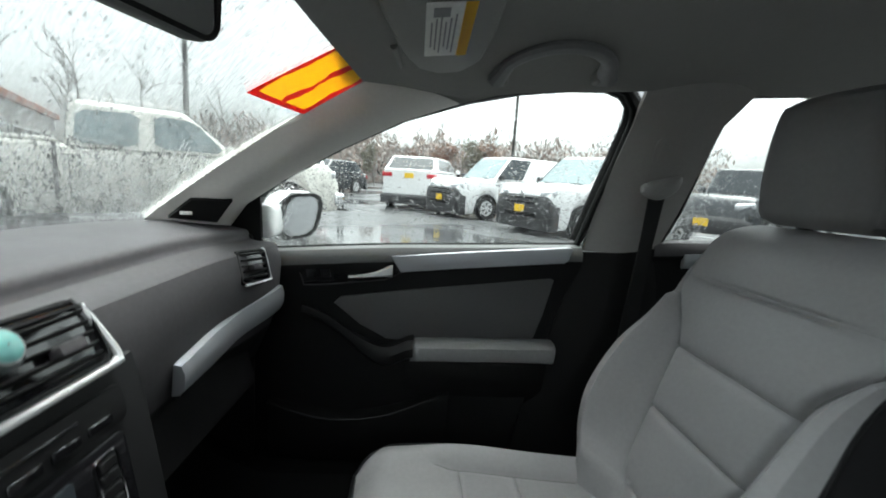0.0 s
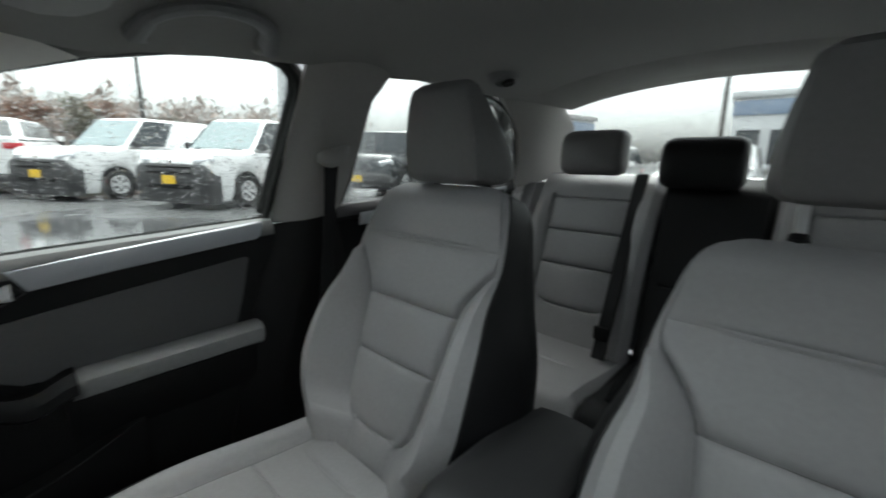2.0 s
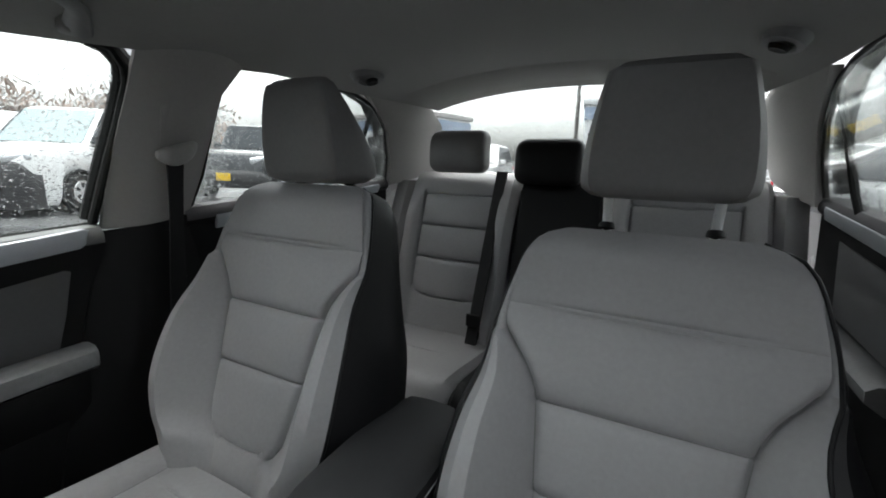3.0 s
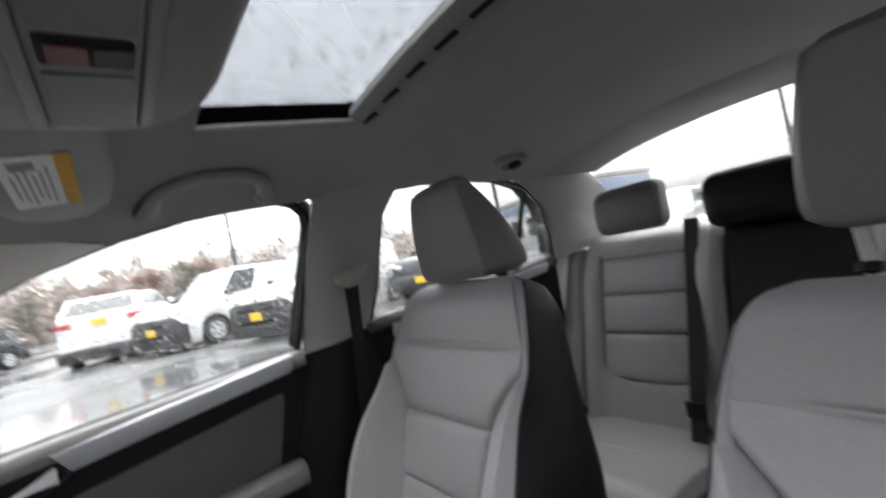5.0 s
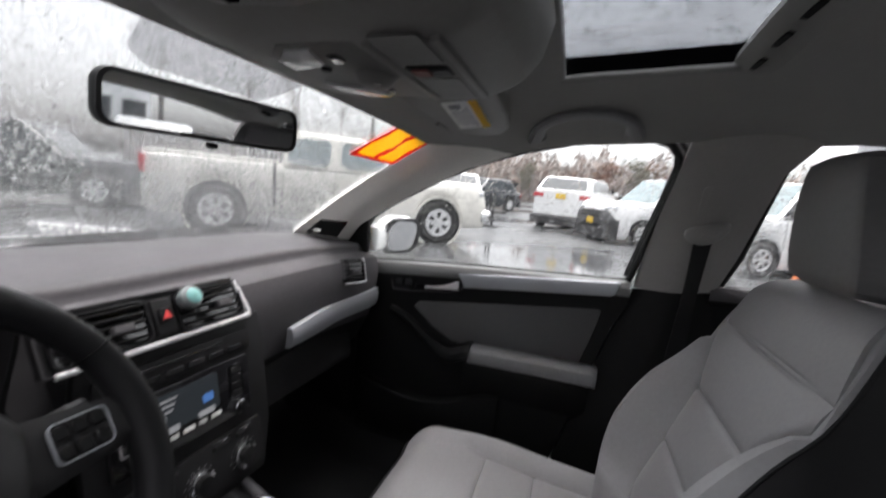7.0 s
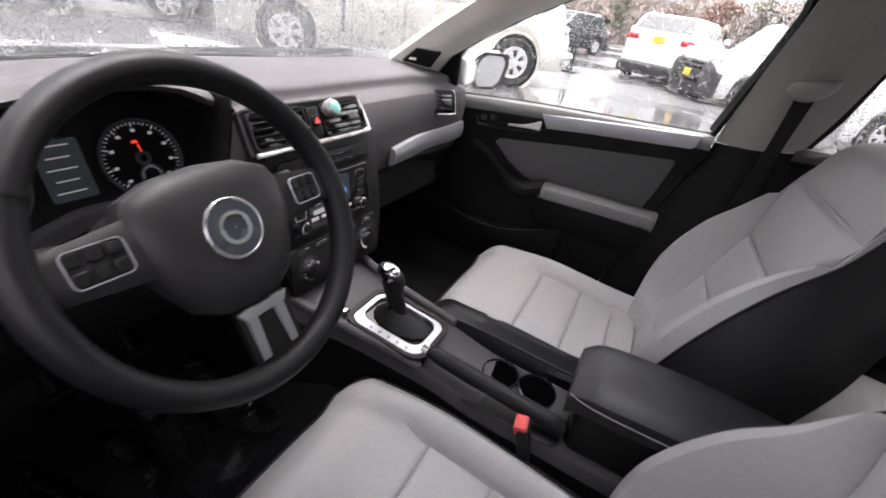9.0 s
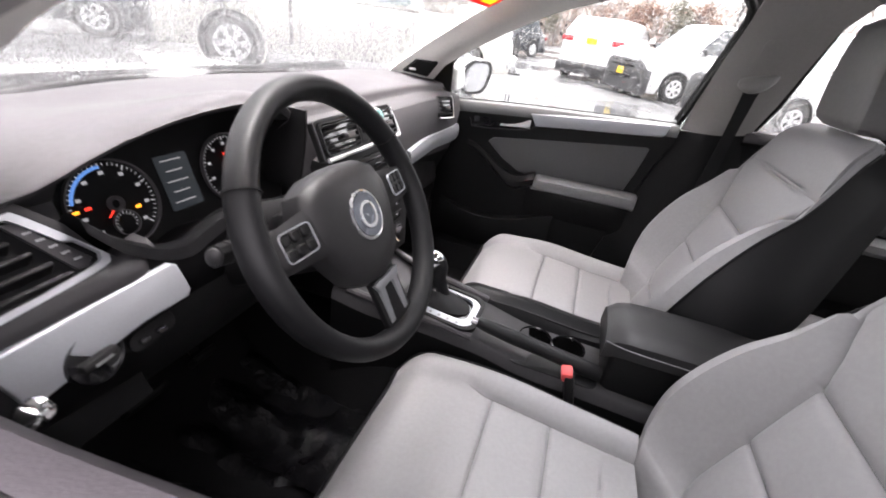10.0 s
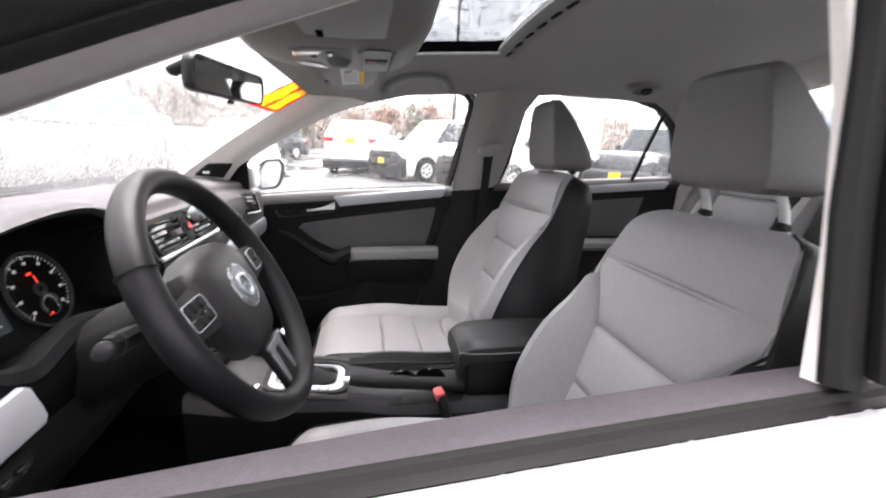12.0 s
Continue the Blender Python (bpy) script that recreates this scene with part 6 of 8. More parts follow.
part("release_button", tube([hb0 + (hb0 - hb1).normalized() * 0.014, hb0 + (hb1 - hb0) * 0.02], 0.0085, 12), CHROME, brk, "chrome release button")
part("lever_slot", slab(rounded(0.05, 0.20, 0.02), 0.003, Matrix.Translation((-0.060, -0.32, 0.514)), 0.001), SOFT, con)
lid = []
for k in range(17):
    t = k / 16
    y = -0.405 - 0.335 * t
    e = 1 - 0.16 * abs(2 * t - 1) ** 6
    w = 0.085 * e
    zt = 0.655 + 0.006 * math.sin(math.pi * t) - 0.018 * (1 - min(1, t / 0.12)) ** 2
    lid.append([(0.012 + c * w, y, z) for c, z in ((-1.0, zt - 0.050), (-1.04, zt - 0.032), (-1.0, zt - 0.012), (-0.8, zt - 0.001), (-0.4, zt + 0.003), (0, zt + 0.004), (0.4, zt + 0.003), (0.8, zt - 0.001), (1.0, zt - 0.012), (1.04, zt - 0.032), (1.0, zt - 0.050))])
part("armrest_lid", tidy(ngrid(lid, True, False, True)), VINYL, con, "black leatherette armrest lid")
part("armrest_box", box((0.150, 0.30, 0.12), (0.012, -0.575, 0.555), 0.02, 3), SOFT, con)
part("armrest_stitch", tube([(0.012 - 0.0895 * (1 - 0.16 * abs(2 * k / 16 - 1) ** 6), -0.405 - 0.335 * k / 16, 0.634) for k in range(17)], 0.0014, 5), STITCH, con)

# belt buckles
for x, y, z, s in ((-0.092, -0.355, 0.545, 1), (0.128, -0.42, 0.41, -1)):
    b = thing("belt_buckle", (x, y, 0.42), "black seat belt buckle with a red release button", "buckle", "belt buckles")
    m = pose(x, y - 0.01, z - 0.045, -14, 0, 6 * s)
    part("housing", box((0.040, 0.022, 0.10), (0, 0, 0), 0.006, 2, m), SOFT, b)
    part("release_button", box((0.034, 0.024, 0.020), (0, 0, 0), 0.004, 2, m @ Matrix.Translation((0, 0.004, 0.046))), RED, b, "red release button")
    part("strap", box((0.030, 0.008, 0.12), (0, 0, 0), 0.002, 1, m @ Matrix.Translation((0, 0, -0.09))), BELT, b)
rb = thing("belt_buckle", (0.235, -1.50, 0.44), "black rear belt buckle with a red release button", "buckle", "belt buckles")
part("housing", box((0.032, 0.05, 0.03), (0.24, -1.49, 0.470), 0.006, 2), SOFT, rb)
part("release_button", box((0.026, 0.014, 0.022), (0.24, -1.463, 0.470), 0.004, 2), RED, rb, "red release button")

# front seat belts: upper guide on the pillar, webbing, retractor slot
for s in (-1, 1):
    b = thing("seat_belt", (s * 0.70, -0.66, 0.95), "black seat belt hanging from a grey guide on the middle pillar", "seat belt", "front seat belts")
    tilt = Matrix.Rotation(radians(-16 * s), 4, "Y")
    part("slider_panel", slab(rounded(0.056, 0.170, 0.016), 0.010, Matrix.Translation((s * 0.690, -0.672, 1.165)) @ tilt @ axes((0, 0, 0), (0, -s, 0), (0, 0, 1)), 0.003), PILLARB, b, "grey slider cover")
    gr_ = []
    for k in range(13):
        t = -1 + k / 6
        e = math.sqrt(max(0.0, 1 - 0.86 * t * t))
        c = Vector((s * (0.662 - 0.012 * e), -0.666 + 0.045 * t, 1.140 - 0.012 * t - 0.010 * (1 - t * t)))
        gr_.append([c + Vector((s * 0.020 * e * math.cos(a), 0, 0.024 * e * math.sin(a))) for a in [math.tau * j / 12 for j in range(12)]])
    part("guide", tidy(ngrid(gr_, True, False, True)), GUIDE, b, "grey plastic belt guide")
    web = []
    for k in range(13):
        t = k / 12
        p = Vector((s * (0.664 + 0.068 * t), -0.664 + 0.020 * t, 1.132 - 0.74 * t))
        hw_ = 0.020 - 0.004 * math.sin(math.pi * min(1.0, 2.5 * t))
        web.append([p + Vector((0.002 * s, hw_, 0)), p + Vector((-0.002 * s, hw_, 0)), p + Vector((-0.002 * s, -hw_, 0)), p + Vector((0.002 * s, -hw_, 0))])
    part("webbing", tidy(ngrid(web, True, False, True)), BELT, b)
    tng = part("tongue", box((0.008, 0.045, 0.060), (s * 0.704, -0.665, 0.800), 0.003, 2), SOFT, b)
    part("tongue_plate", frame_ring(rounded(0.022, 0.034, 0.004), rounded(0.012, 0.022, 0.003), 0.004, axes((s * 0.698, -0.66, 0.765), (0, 1, 0), (0, 0, 1))), CHROME, tng)
b = thing("rear_seat_belt", (0.20, -1.60, 0.45), "black rear belt lying over the bench", "seat belt")
part("webbing", tidy(ngrid([[(0.232 + 0.022 * c + 0.012 * t, -1.43 - 0.30 * t + 0.004 + d, 0.46 + 0.63 * t) for c, d in ((-1, 0.012), (1, 0.012), (1, 0.0), (-1, 0.0))] for t in [k / 10 for k in range(11)]], True, False, True)), BELT, b)
part("tongue", box((0.055, 0.014, 0.05), (0.234, -1.44, 0.545), 0.006, 2), SOFT, b)

# ---- roof fittings ----
for s in (-1, 1):
    g = thing("grab_handle", (s * 0.53, -0.36, 1.36), "pale grey grab handle above the side window", "grab handle", "grab handles")
    pts = []
    for k in range(17):
        t = k / 16
        y = -0.252 - 0.218 * t
        h = math.sin(math.pi * t) ** 0.4
        pts.append((s * (0.572 - 0.085 * h), y, 1.318 + 0.018 * t + 0.036 * h))
    part("grip", tube(pts, 0.0125, 10, flat=1.3, taper=[1.4] + [1.0] * 15 + [1.4]), PAD, g)
    for y in (-0.258, -0.464):
        part("foot", box((0.036, 0.034, 0.030), (s * 0.578, y, 1.322 - 0.085 * (y + 0.258)), 0.010, 3), CONSOLE, g)
    hk = thing("coat_hook", (s * 0.53, -1.235, 1.39), "grey coat hook and grab handle recess by the rear roof edge", "coat hook", "coat hooks")
    part("bezel", lathe([(0.001, -0.004), (0.02, -0.006), (0.026, -0.012), (0.036, -0.010), (0.042, 0.004)], 26, Matrix.Translation((s * 0.530, -1.215, roof_z(0.530, -1.215) - 0.010)) @ Matrix.Rotation(radians(20 * s), 4, "Y") @ Matrix.Diagonal((1.05, 1.75, 1.5, 1))), PAD, hk, "pale grey oval bezel")
    part("hook", lathe([(0.001, -0.016), (0.018, -0.018), (0.022, -0.008)], 18, Matrix.Translation((s * 0.526, -1.225, roof_z(0.530, -1.215) - 0.014)) @ Matrix.Rotation(radians(20 * s), 4, "Y")), SOFT, hk)


def visor(s, lab):
    v = thing("sun_visor", (s * 0.35, -0.1, 1.33), lab, "sun visor", "sun visors")
    o = [(0.155, -0.040) if s > 0 else (0.185, -0.072), (0.30, -0.050), (0.42, -0.072), (0.50, -0.10), (0.525, -0.135), (0.515, -0.175), (0.47, -0.202), (0.38, -0.212), (0.20, -0.208), (0.155, -0.19) if s > 0 else (0.178, -0.14)]
    lo, hi = [], []
    for x, y in o:
        z = roof_z(min(x, 0.45), y)
        lo.append(Vector((s * x, y, z - 0.010 - 0.022 * smooth(-y, 0.05, 0.19) if s > 0 else 1.304 + 0.032 * smooth(x, 0.18, 0.5))))
        hi.append(Vector((s * x, y, z - 0.002)))
    c = sum((p for p in lo), Vector()) / len(lo)
    bmv = tidy(ngrid([hi, [h.lerp(l, 0.5) + (h - c) * 0.012 for h, l in zip(hi, lo)], lo, [l.lerp(c, 0.06) - Vector((0, 0, 0.004)) for l in lo], [l.lerp(c, 0.5) - Vector((0, 0, 0.003)) for l in lo], [c - Vector((0, 0, 0.003)) for l in lo]], True))
    part("panel", bmv, CONSOLE, v)
    part("pivot_rod", tube([(s * 0.545, -0.075, roof_z(0.45, -0.075) - 0.012), (s * 0.50, -0.070, roof_z(0.45, -0.07) - 0.012), (s * 0.40, -0.060, roof_z(0.40, -0.06) - 0.010)], 0.006, 8), CONSOLE, v)
    part("retaining_clip", box((0.030, 0.026, 0.018), (s * 0.170, -0.052, roof_z(0.17, -0.052) - 0.008), 0.005, 2), CONSOLE, v)
    if s > 0:
        lm = axes((0.345, -0.140, roof_z(0.345, -0.14) - 0.0315), (1, 0, -0.14), (0, -1, 0.14))
        lb = part("label", slab(rounded(0.150, 0.066, 0.003), 0.0008, lm), PAPER, v, "white and yellow warning label")
        part("yellow_band", slab(rounded(0.150, 0.016, 0.002), 0.0006, lm @ Matrix.Translation((0, 0.025, 0.0009))), STYEL, lb)
        for k in range(6):
            part("text_bar", box((0.11 - 0.02 * (k % 3), 0.0022, 0.0004), (0, 0, 0), 0, 1, lm @ Matrix.Translation((0.008, 0.008 - 0.0065 * k, 0.0012))), INK, lb)
        part("symbol", box((0.022, 0.022, 0.0004), (0, 0, 0), 0, 1, lm @ Matrix.Translation((-0.052, -0.012, 0.0014))), INK, lb)
    else:
        # thin black block laid on the visor to paint a hollow's shade
        part("clip_hollow_shade", box((0.030, 0.012, 0.004), (-0.212, -0.098, 1.3005), 0.002, 2), FLOCK, v, "black block for the shaded hollow in the visor's corner")
    return v


visor(1, "grey passenger sun visor folded up, with a white and yellow label")
visor(-1, "grey driver's sun visor folded up against the roof")

ohc = thing("roof_console", (0, -0.13, 1.33), "grey roof console with reading lamps, switches and a glasses box", "roof console")
def under_z(y):
    """Underside of the roof console along the car."""
    return curve(-y, [(-0.062, 1.316), (-0.03, 1.307), (0.02, 1.301), (0.10, 1.302), (0.20, 1.302), (0.235, 1.307), (0.27, 1.322), (0.30, 1.352), (0.312, 1.398)])


rws = []
for k in range(31):
    y = 0.062 - 0.374 * k / 30
    w = curve(-y, [(-0.062, 0.060), (-0.04, 0.095), (0.0, 0.118), (0.10, 0.124), (0.25, 0.122), (0.30, 0.112), (0.312, 0.105)])
    zc = under_z(y)
    row = []
    for c, h in ((-2.3, 0), (-2.0, 0.16), (-1.6, 0.55), (-1.3, 0.84), (-1.1, 0.95), (-0.95, 1.0), (-0.5, 1.0), (0, 1.0), (0.5, 1.0), (0.92, 1.0), (0.98, 0.96), (1.02, 0.80), (1.10, 0.40), (1.22, 0)):
        top = roof_z(w * c, y) + 0.004
        row.append((w * c, y, top + (zc - top) * h))
    rws.append(row)
part("housing", tidy(ngrid(rws)), CONSOLE, ohc)


def ohm(x, y, d=0.0):
    """A pose on the console's underside, facing down."""
    g = (under_z(y + 0.01) - under_z(y - 0.01)) / 0.02
    return axes((x, y, under_z(y) + 0.001 - d), (1, 0, 0), (0, -1, -g))


lampf = part("lamp_panel", slab([(-0.104, -0.03), (-0.070, -0.062), (0.0, -0.070), (0.070, -0.062), (0.104, -0.03), (0.108, 0.060), (-0.108, 0.060)], 0.003, ohm(0.0, -0.088), 0.001), LAMPP, ohc, "dark grey lamp and switch panel")
for s in (-1, 1):
    part("reading_lamp", slab([(s * x, y) for x, y in ((0.030, -0.060), (0.068, -0.054), (0.096, -0.026), (0.098, 0.006), (0.046, -0.010))][::s], 0.003, ohm(0.0, -0.088, 0.003), 0.001), LAMPL, lampf, "clear reading lamp lens")
    part("lamp_switch", box((0.020, 0.014, 0.006), (0, 0, 0), 0.002, 1, ohm(s * 0.066, -0.105, 0.004)), GLOSSB, lampf)
dial = part("sunroof_dial", lathe([(0.001, 0.014), (0.013, 0.014), (0.019, 0.011), (0.024, 0.004), (0.027, 0.0)], 28, ohm(0.002, -0.118, 0.003)), LAMPP, lampf, "round sunroof dial with bright marks")
for a in (35, 145):
    part("dial_mark", box((0.011, 0.004, 0.002), (0, 0, 0), 0.001, 1, ohm(0.002 + 0.015 * math.cos(radians(a)), -0.118 - 0.013 * math.sin(radians(a)), 0.0155) @ Matrix.Rotation(radians(a - 90), 4, "Z")), CHROME, dial)
part("microphone", lathe([(0.001, 0.003), (0.006, 0.003), (0.007, 0.0)], 14, ohm(-0.030, -0.070, 0.003)), INNER, lampf)
for y in (-0.163, -0.231):
    part("cross_rib", box((0.212, 0.010, 0.010), (0, 0, 0), 0.003, 2, ohm(-0.004, y, 0.002)), CONSOLE, ohc, "pale grey cross rib")
rec = part("call_panel", slab(rounded(0.206, 0.056, 0.005), 0.002, ohm(-0.004, -0.197, 0.0005)), CONSOLE, ohc)
part("call_recess", slab(rounded(0.078, 0.050, 0.004), 0.002, ohm(-0.088, -0.197, 0.002)), LAMPP, rec, "dark empty recess")
key = part("call_keys", slab(rounded(0.034, 0.048, 0.004), 0.002, ohm(-0.024, -0.197, 0.002)), INNER, rec)
part("call_button", slab(rounded(0.022, 0.020, 0.003), 0.003, ohm(-0.022, -0.187, 0.003)), mat("dull_red_plastic", (0.16, 0.035, 0.03), 0.5), key, "small dull red button")
part("call_key", slab(rounded(0.022, 0.020, 0.003), 0.003, ohm(-0.022, -0.210, 0.003)), DASHL, key)
part("blank_panel", slab(rounded(0.090, 0.050, 0.004), 0.002, ohm(0.050, -0.197, 0.002)), LAMPP, rec)
lid_rows = [[(x, y, under_z(y) - 0.0012 + 0.0016 * smooth(abs(x), 0.105, 0.113)) for x in [-0.113 + 0.226 * i / 28 for i in range(29)]] for y in [-0.238 - 0.044 * j / 8 for j in range(9)]]
part("glasses_box_lid", tidy(ngrid(lid_rows)), CONSOLE, ohc, "grey glasses box lid")

# interior mirror
mir = thing("interior_mirror", (-0.045, 0.06, 1.23), "black framed rear-view mirror on a stalk", "mirror")
mm = axes((-0.034, 0.096, 1.236), (1, -0.25, 0.0), (0, -0.055, 1))
mo = rounded(0.252, 0.062, 0.018, 6)
part("housing", tidy(ngrid([[mm @ Vector((x * f, y * f, h)) for x, y in mo] for f, h in ((1.0, 0.008), (1.02, 0.002), (1.0, -0.010), (0.8, -0.026), (0.3, -0.032), (0.001, -0.032))], True)), SOFT, mir)
mg = axes((-0.034, 0.096, 1.236), (1, -0.25, 0.0), (0, -0.022, 1))
part("glass", slab(rounded(0.242, 0.054, 0.014, 6), 0.002, mg @ Matrix.Translation((0, 0, 0.0075))), MIRROR, mir, "mirror glass")
part("bezel", frame_ring(rounded(0.252, 0.062, 0.018, 6), rounded(0.242, 0.054, 0.014, 6), 0.004, mm @ Matrix.Translation((0, 0, 0.007))), SOFT, mir)
part("stalk", tube([mm @ Vector((0.0, 0.004, -0.028)), Vector((-0.026, 0.150, 1.250)), Vector((-0.022, 0.184, 1.256))], 0.011, 10), SOFT, mir)
part("foot", box((0.036, 0.018, 0.040), (0, 0, 0), 0.008, 3, pose(-0.021, 0.190, 1.258, 60, 0, 0)), SOFT, mir)
part("switch", box((0.014, 0.008, 0.010), (0, 0, 0), 0.003, 2, mm @ Matrix.Translation((0.0, -0.037, 0.004))), SOFT, mir)

# price sticker on the windscreen
stk = thing("windscreen_sticker", (0.5, 0.08, 1.27), "red and yellow dealer sticker on the windscreen", "sticker")


def on_screen(u, t, off=0.003):
    a, b = Vector(screen_low(u)), Vector(screen_top(u))
    p = a.lerp(b, t) + Vector((0, 0.018 * math.sin(math.pi * t), 0.018 * math.sin(math.pi * t)))
    return p + Vector((0, -0.5, -0.85)) * off


def band(u0, u1, t0, t1, material, name):
    """A strip of film across the screen."""
    rws = [[on_screen(u0 + (u1 - u0) * i / 6, t0 + (t1 - t0) * j / 4) for i in range(7)] for j in range(5)]
    part(name, thick(ngrid(rws), 0.0004), material, stk)


def edge_line(k, j):
    """Wavy borders between the red and the yellow strokes."""
    base = (0.788, 0.803, 0.893, 0.913, 0.978, 0.996)[k]
    amp = (0.0, 0.003, 0.007, 0.005, 0.003, 0.0)[k]
    return base + amp * math.sin(0.62 * j + 1.7 * k) + 0.4 * amp * math.sin(1.9 * j + k)


for k in range(5):
    rws = [[on_screen(edge_line(k, j) + (edge_line(k + 1, j) - edge_line(k, j)) * i / 3, 0.745 + 0.217 * j / 16) for i in range(4)] for j in range(17)]
    part("yellow_stroke" if k % 2 else "red_band", thick(ngrid(rws), 0.0004), STYEL if k % 2 else STRED, stk)
band(0.788, 0.996, 0.725, 0.7449, STRED, "red_band")
band(0.788, 0.996, 0.9621, 0.978, STRED, "red_band")

# dotted shade band at the head of the windscreen
rws = []
for j in range(13):
    t = 0.828 + 0.165 * j / 12
    k = min(1.0, (j / 12) / 0.25)
    lo, hi = -0.165 - 0.085 * j / 12 - 0.05 * (k - 1) * (1 - k), 0.255 + 0.05 * j / 12
    c = 0.5 * (lo + hi)
    w = 0.5 * (hi - lo) * (0.90 + 0.10 * math.sin(0.5 * math.pi * k))
    rws.append([on_screen(c + w * (-1 + i / 6), t, 0.0015) for i in range(13)])
shade = piece("windscreen_shade", ngrid(rws), FRIT, "grey dotted shade band around the mirror mount", "trim", "structure")
shade.visible_shadow = False

edge = piece("windscreen_edge", thick(ngrid([[on_screen(-1 + 2 * i / 32, 0.004 + 0.024 * j / 2, 0.002) for i in range(33)] for j in range(3)]), 0.0006), INNER, "black printed border along the foot of the windscreen", "trim", "structure")
# airbag tags on the pillars, door mirrors
for s in (-1, 1):
    tg = thing("airbag_tag", (s * 0.66, 0.37, 0.99), "black triangular cover with a white mark at the pillar foot", "cover", "pillar covers")
    a, b, c, d = Vector((0.634, 0.401, 1.002)), Vector((0.638, 0.357, 1.041)), Vector((0.684, 0.294, 1.041)), Vector((0.690, 0.330, 0.992))
    bm = bmesh.new()
    bm.faces.new([bm.verts.new((s * (p.x - (0.036 if s > 0 else 0.012)), p.y - 0.006, p.z)) for p in (a, b, c, d)])
    part("cover", thick(bm, 0.010), RUBBER, tg)
    part("mark", box((0.002, 0.022, 0.007), (0, 0, 0), 0, 1, Matrix.Translation((s * (0.6025 if s > 0 else 0.6125), 0.362, 1.014)) @ Matrix.Rotation(radians(22 * s), 4, "Z")), PAPER, tg)
    dm = thing("door_mirror", (s * 0.90, 0.27, 0.95), "white door mirror with a wet glass", "mirror", "door mirrors")
    gm2 = axes((s * 0.905, 0.213, 0.995), (1, -0.5 * s, 0), (-0.10 * s, -0.20, 1))
    rr = [[gm2 @ Vector((-0.012 * s + 0.090 * f * math.copysign(abs(math.cos(a)) ** 0.7, math.cos(a)), 0.068 * f * math.copysign(abs(math.sin(a)) ** 0.7, math.sin(a)), 0.004 - 0.095 * t)) for a in [math.tau * j / 24 for j in range(24)]] for t, f in ((0, 0.97), (0.08, 1.0), (0.3, 0.97), (0.55, 0.86), (0.78, 0.66), (0.93, 0.40), (1.0, 0.05))]
    part("cap", tidy(ngrid(rr, True)), PAINT, dm, "white painted cap")
    part("glass", slab(rounded(0.135, 0.112, 0.04, 7), 0.003, gm2 @ Matrix.Translation((0, 0, 0.003))), MIRROR, dm, "mirror glass with drops")
    part("bezel", frame_ring(rounded(0.168, 0.132, 0.050, 7), rounded(0.135, 0.112, 0.04, 7), 0.010, gm2 @ Matrix.Translation((-0.008 * s, 0, -0.002))), SOFT, dm)
    part("arm", box((0.085, 0.06, 0.085), (s * 0.803, 0.270, 0.988), 0.016, 3), PAINT, dm)


# ---- outside: the lot ----
SLOPE = 0.017


def lot_z(x):
    return SLOPE * x


def ground_mat():
    m = mat("wet_asphalt", (0.055, 0.056, 0.058), 0.4, vary=0.25, scale=0.35, fine=60, bump=0.5, bscale=90, bdist=0.004)
    n, l = m.node_tree.nodes, m.node_tree.links
    p = n["Principled BSDF"]
    tc = n.new("ShaderNodeTexCoord")
    pud = n.new("ShaderNodeTexNoise")
    pud.inputs["Scale"].default_value, pud.inputs["Detail"].default_value = 0.22, 5
    l.new(tc.outputs["Object"], pud.inputs["Vector"])
    mr = n.new("ShaderNodeMapRange")
    mr.inputs["From Min"].default_value, mr.inputs["From Max"].default_value = 0.42, 0.60
    mr.inputs["To Min"].default_value, mr.inputs["To Max"].default_value = 0.42, 0.07
    l.new(pud.outputs["Fac"], mr.inputs["Value"])
    l.new(mr.outputs[0], p.inputs["Roughness"])
    bmp = next(k for k in n if k.type == "BUMP")
    bs = n.new("ShaderNodeMapRange")
    bs.inputs["From Min"].default_value, bs.inputs["From Max"].default_value = 0.42, 0.60
    bs.inputs["To Min"].default_value, bs.inputs["To Max"].default_value = 0.5, 0.06
    l.new(pud.outputs["Fac"], bs.inputs["Value"])
    l.new(bs.outputs[0], bmp.inputs["Strength"])
    return m


ASPHALT = ground_mat()
gr = [[(x, y, lot_z(max(-40, min(120, x))) if abs(x) <= 130 else lot_z(math.copysign(120, x) if x > 0 else -40)) for x in (-600, -120, -40, -10, 0, 5, 10, 15, 20, 30, 60, 120, 600)] for y in (-600, -200, -60, -20, -5, 5, 20, 60, 200, 600)]
piece("ground", ngrid(gr), ASPHALT, "wet dark asphalt of a car lot", "ground", "structure")


def stand(x, y, heading):
    """The pose of a thing on the lot whose front looks along heading (degrees from +x)."""
    return Matrix.Translation((x, y, lot_z(x))) @ Matrix.Rotation(-math.atan(SLOPE), 4, "Y") @ Matrix.Rotation(radians(heading - 90), 4, "Z")


def quad_patch(bm, a, b, c, d, off=0.006, inset=(0.06, 0.94, 0.08, 0.92)):
    """A pane on the face a b c d (low left, low right, high right, high left)."""
    u0, u1, v0, v1 = inset
    P = lambda u, v: (a.lerp(b, u)).lerp(d.lerp(c, u), v)
    nrm = (b - a).cross(d - a).normalized() * off
    vs = [bm.verts.new(P(u, v) + nrm) for u, v in ((u0, v0), (u1, v0), (u1, v1), (u0, v1))]
    bm.faces.new(vs)


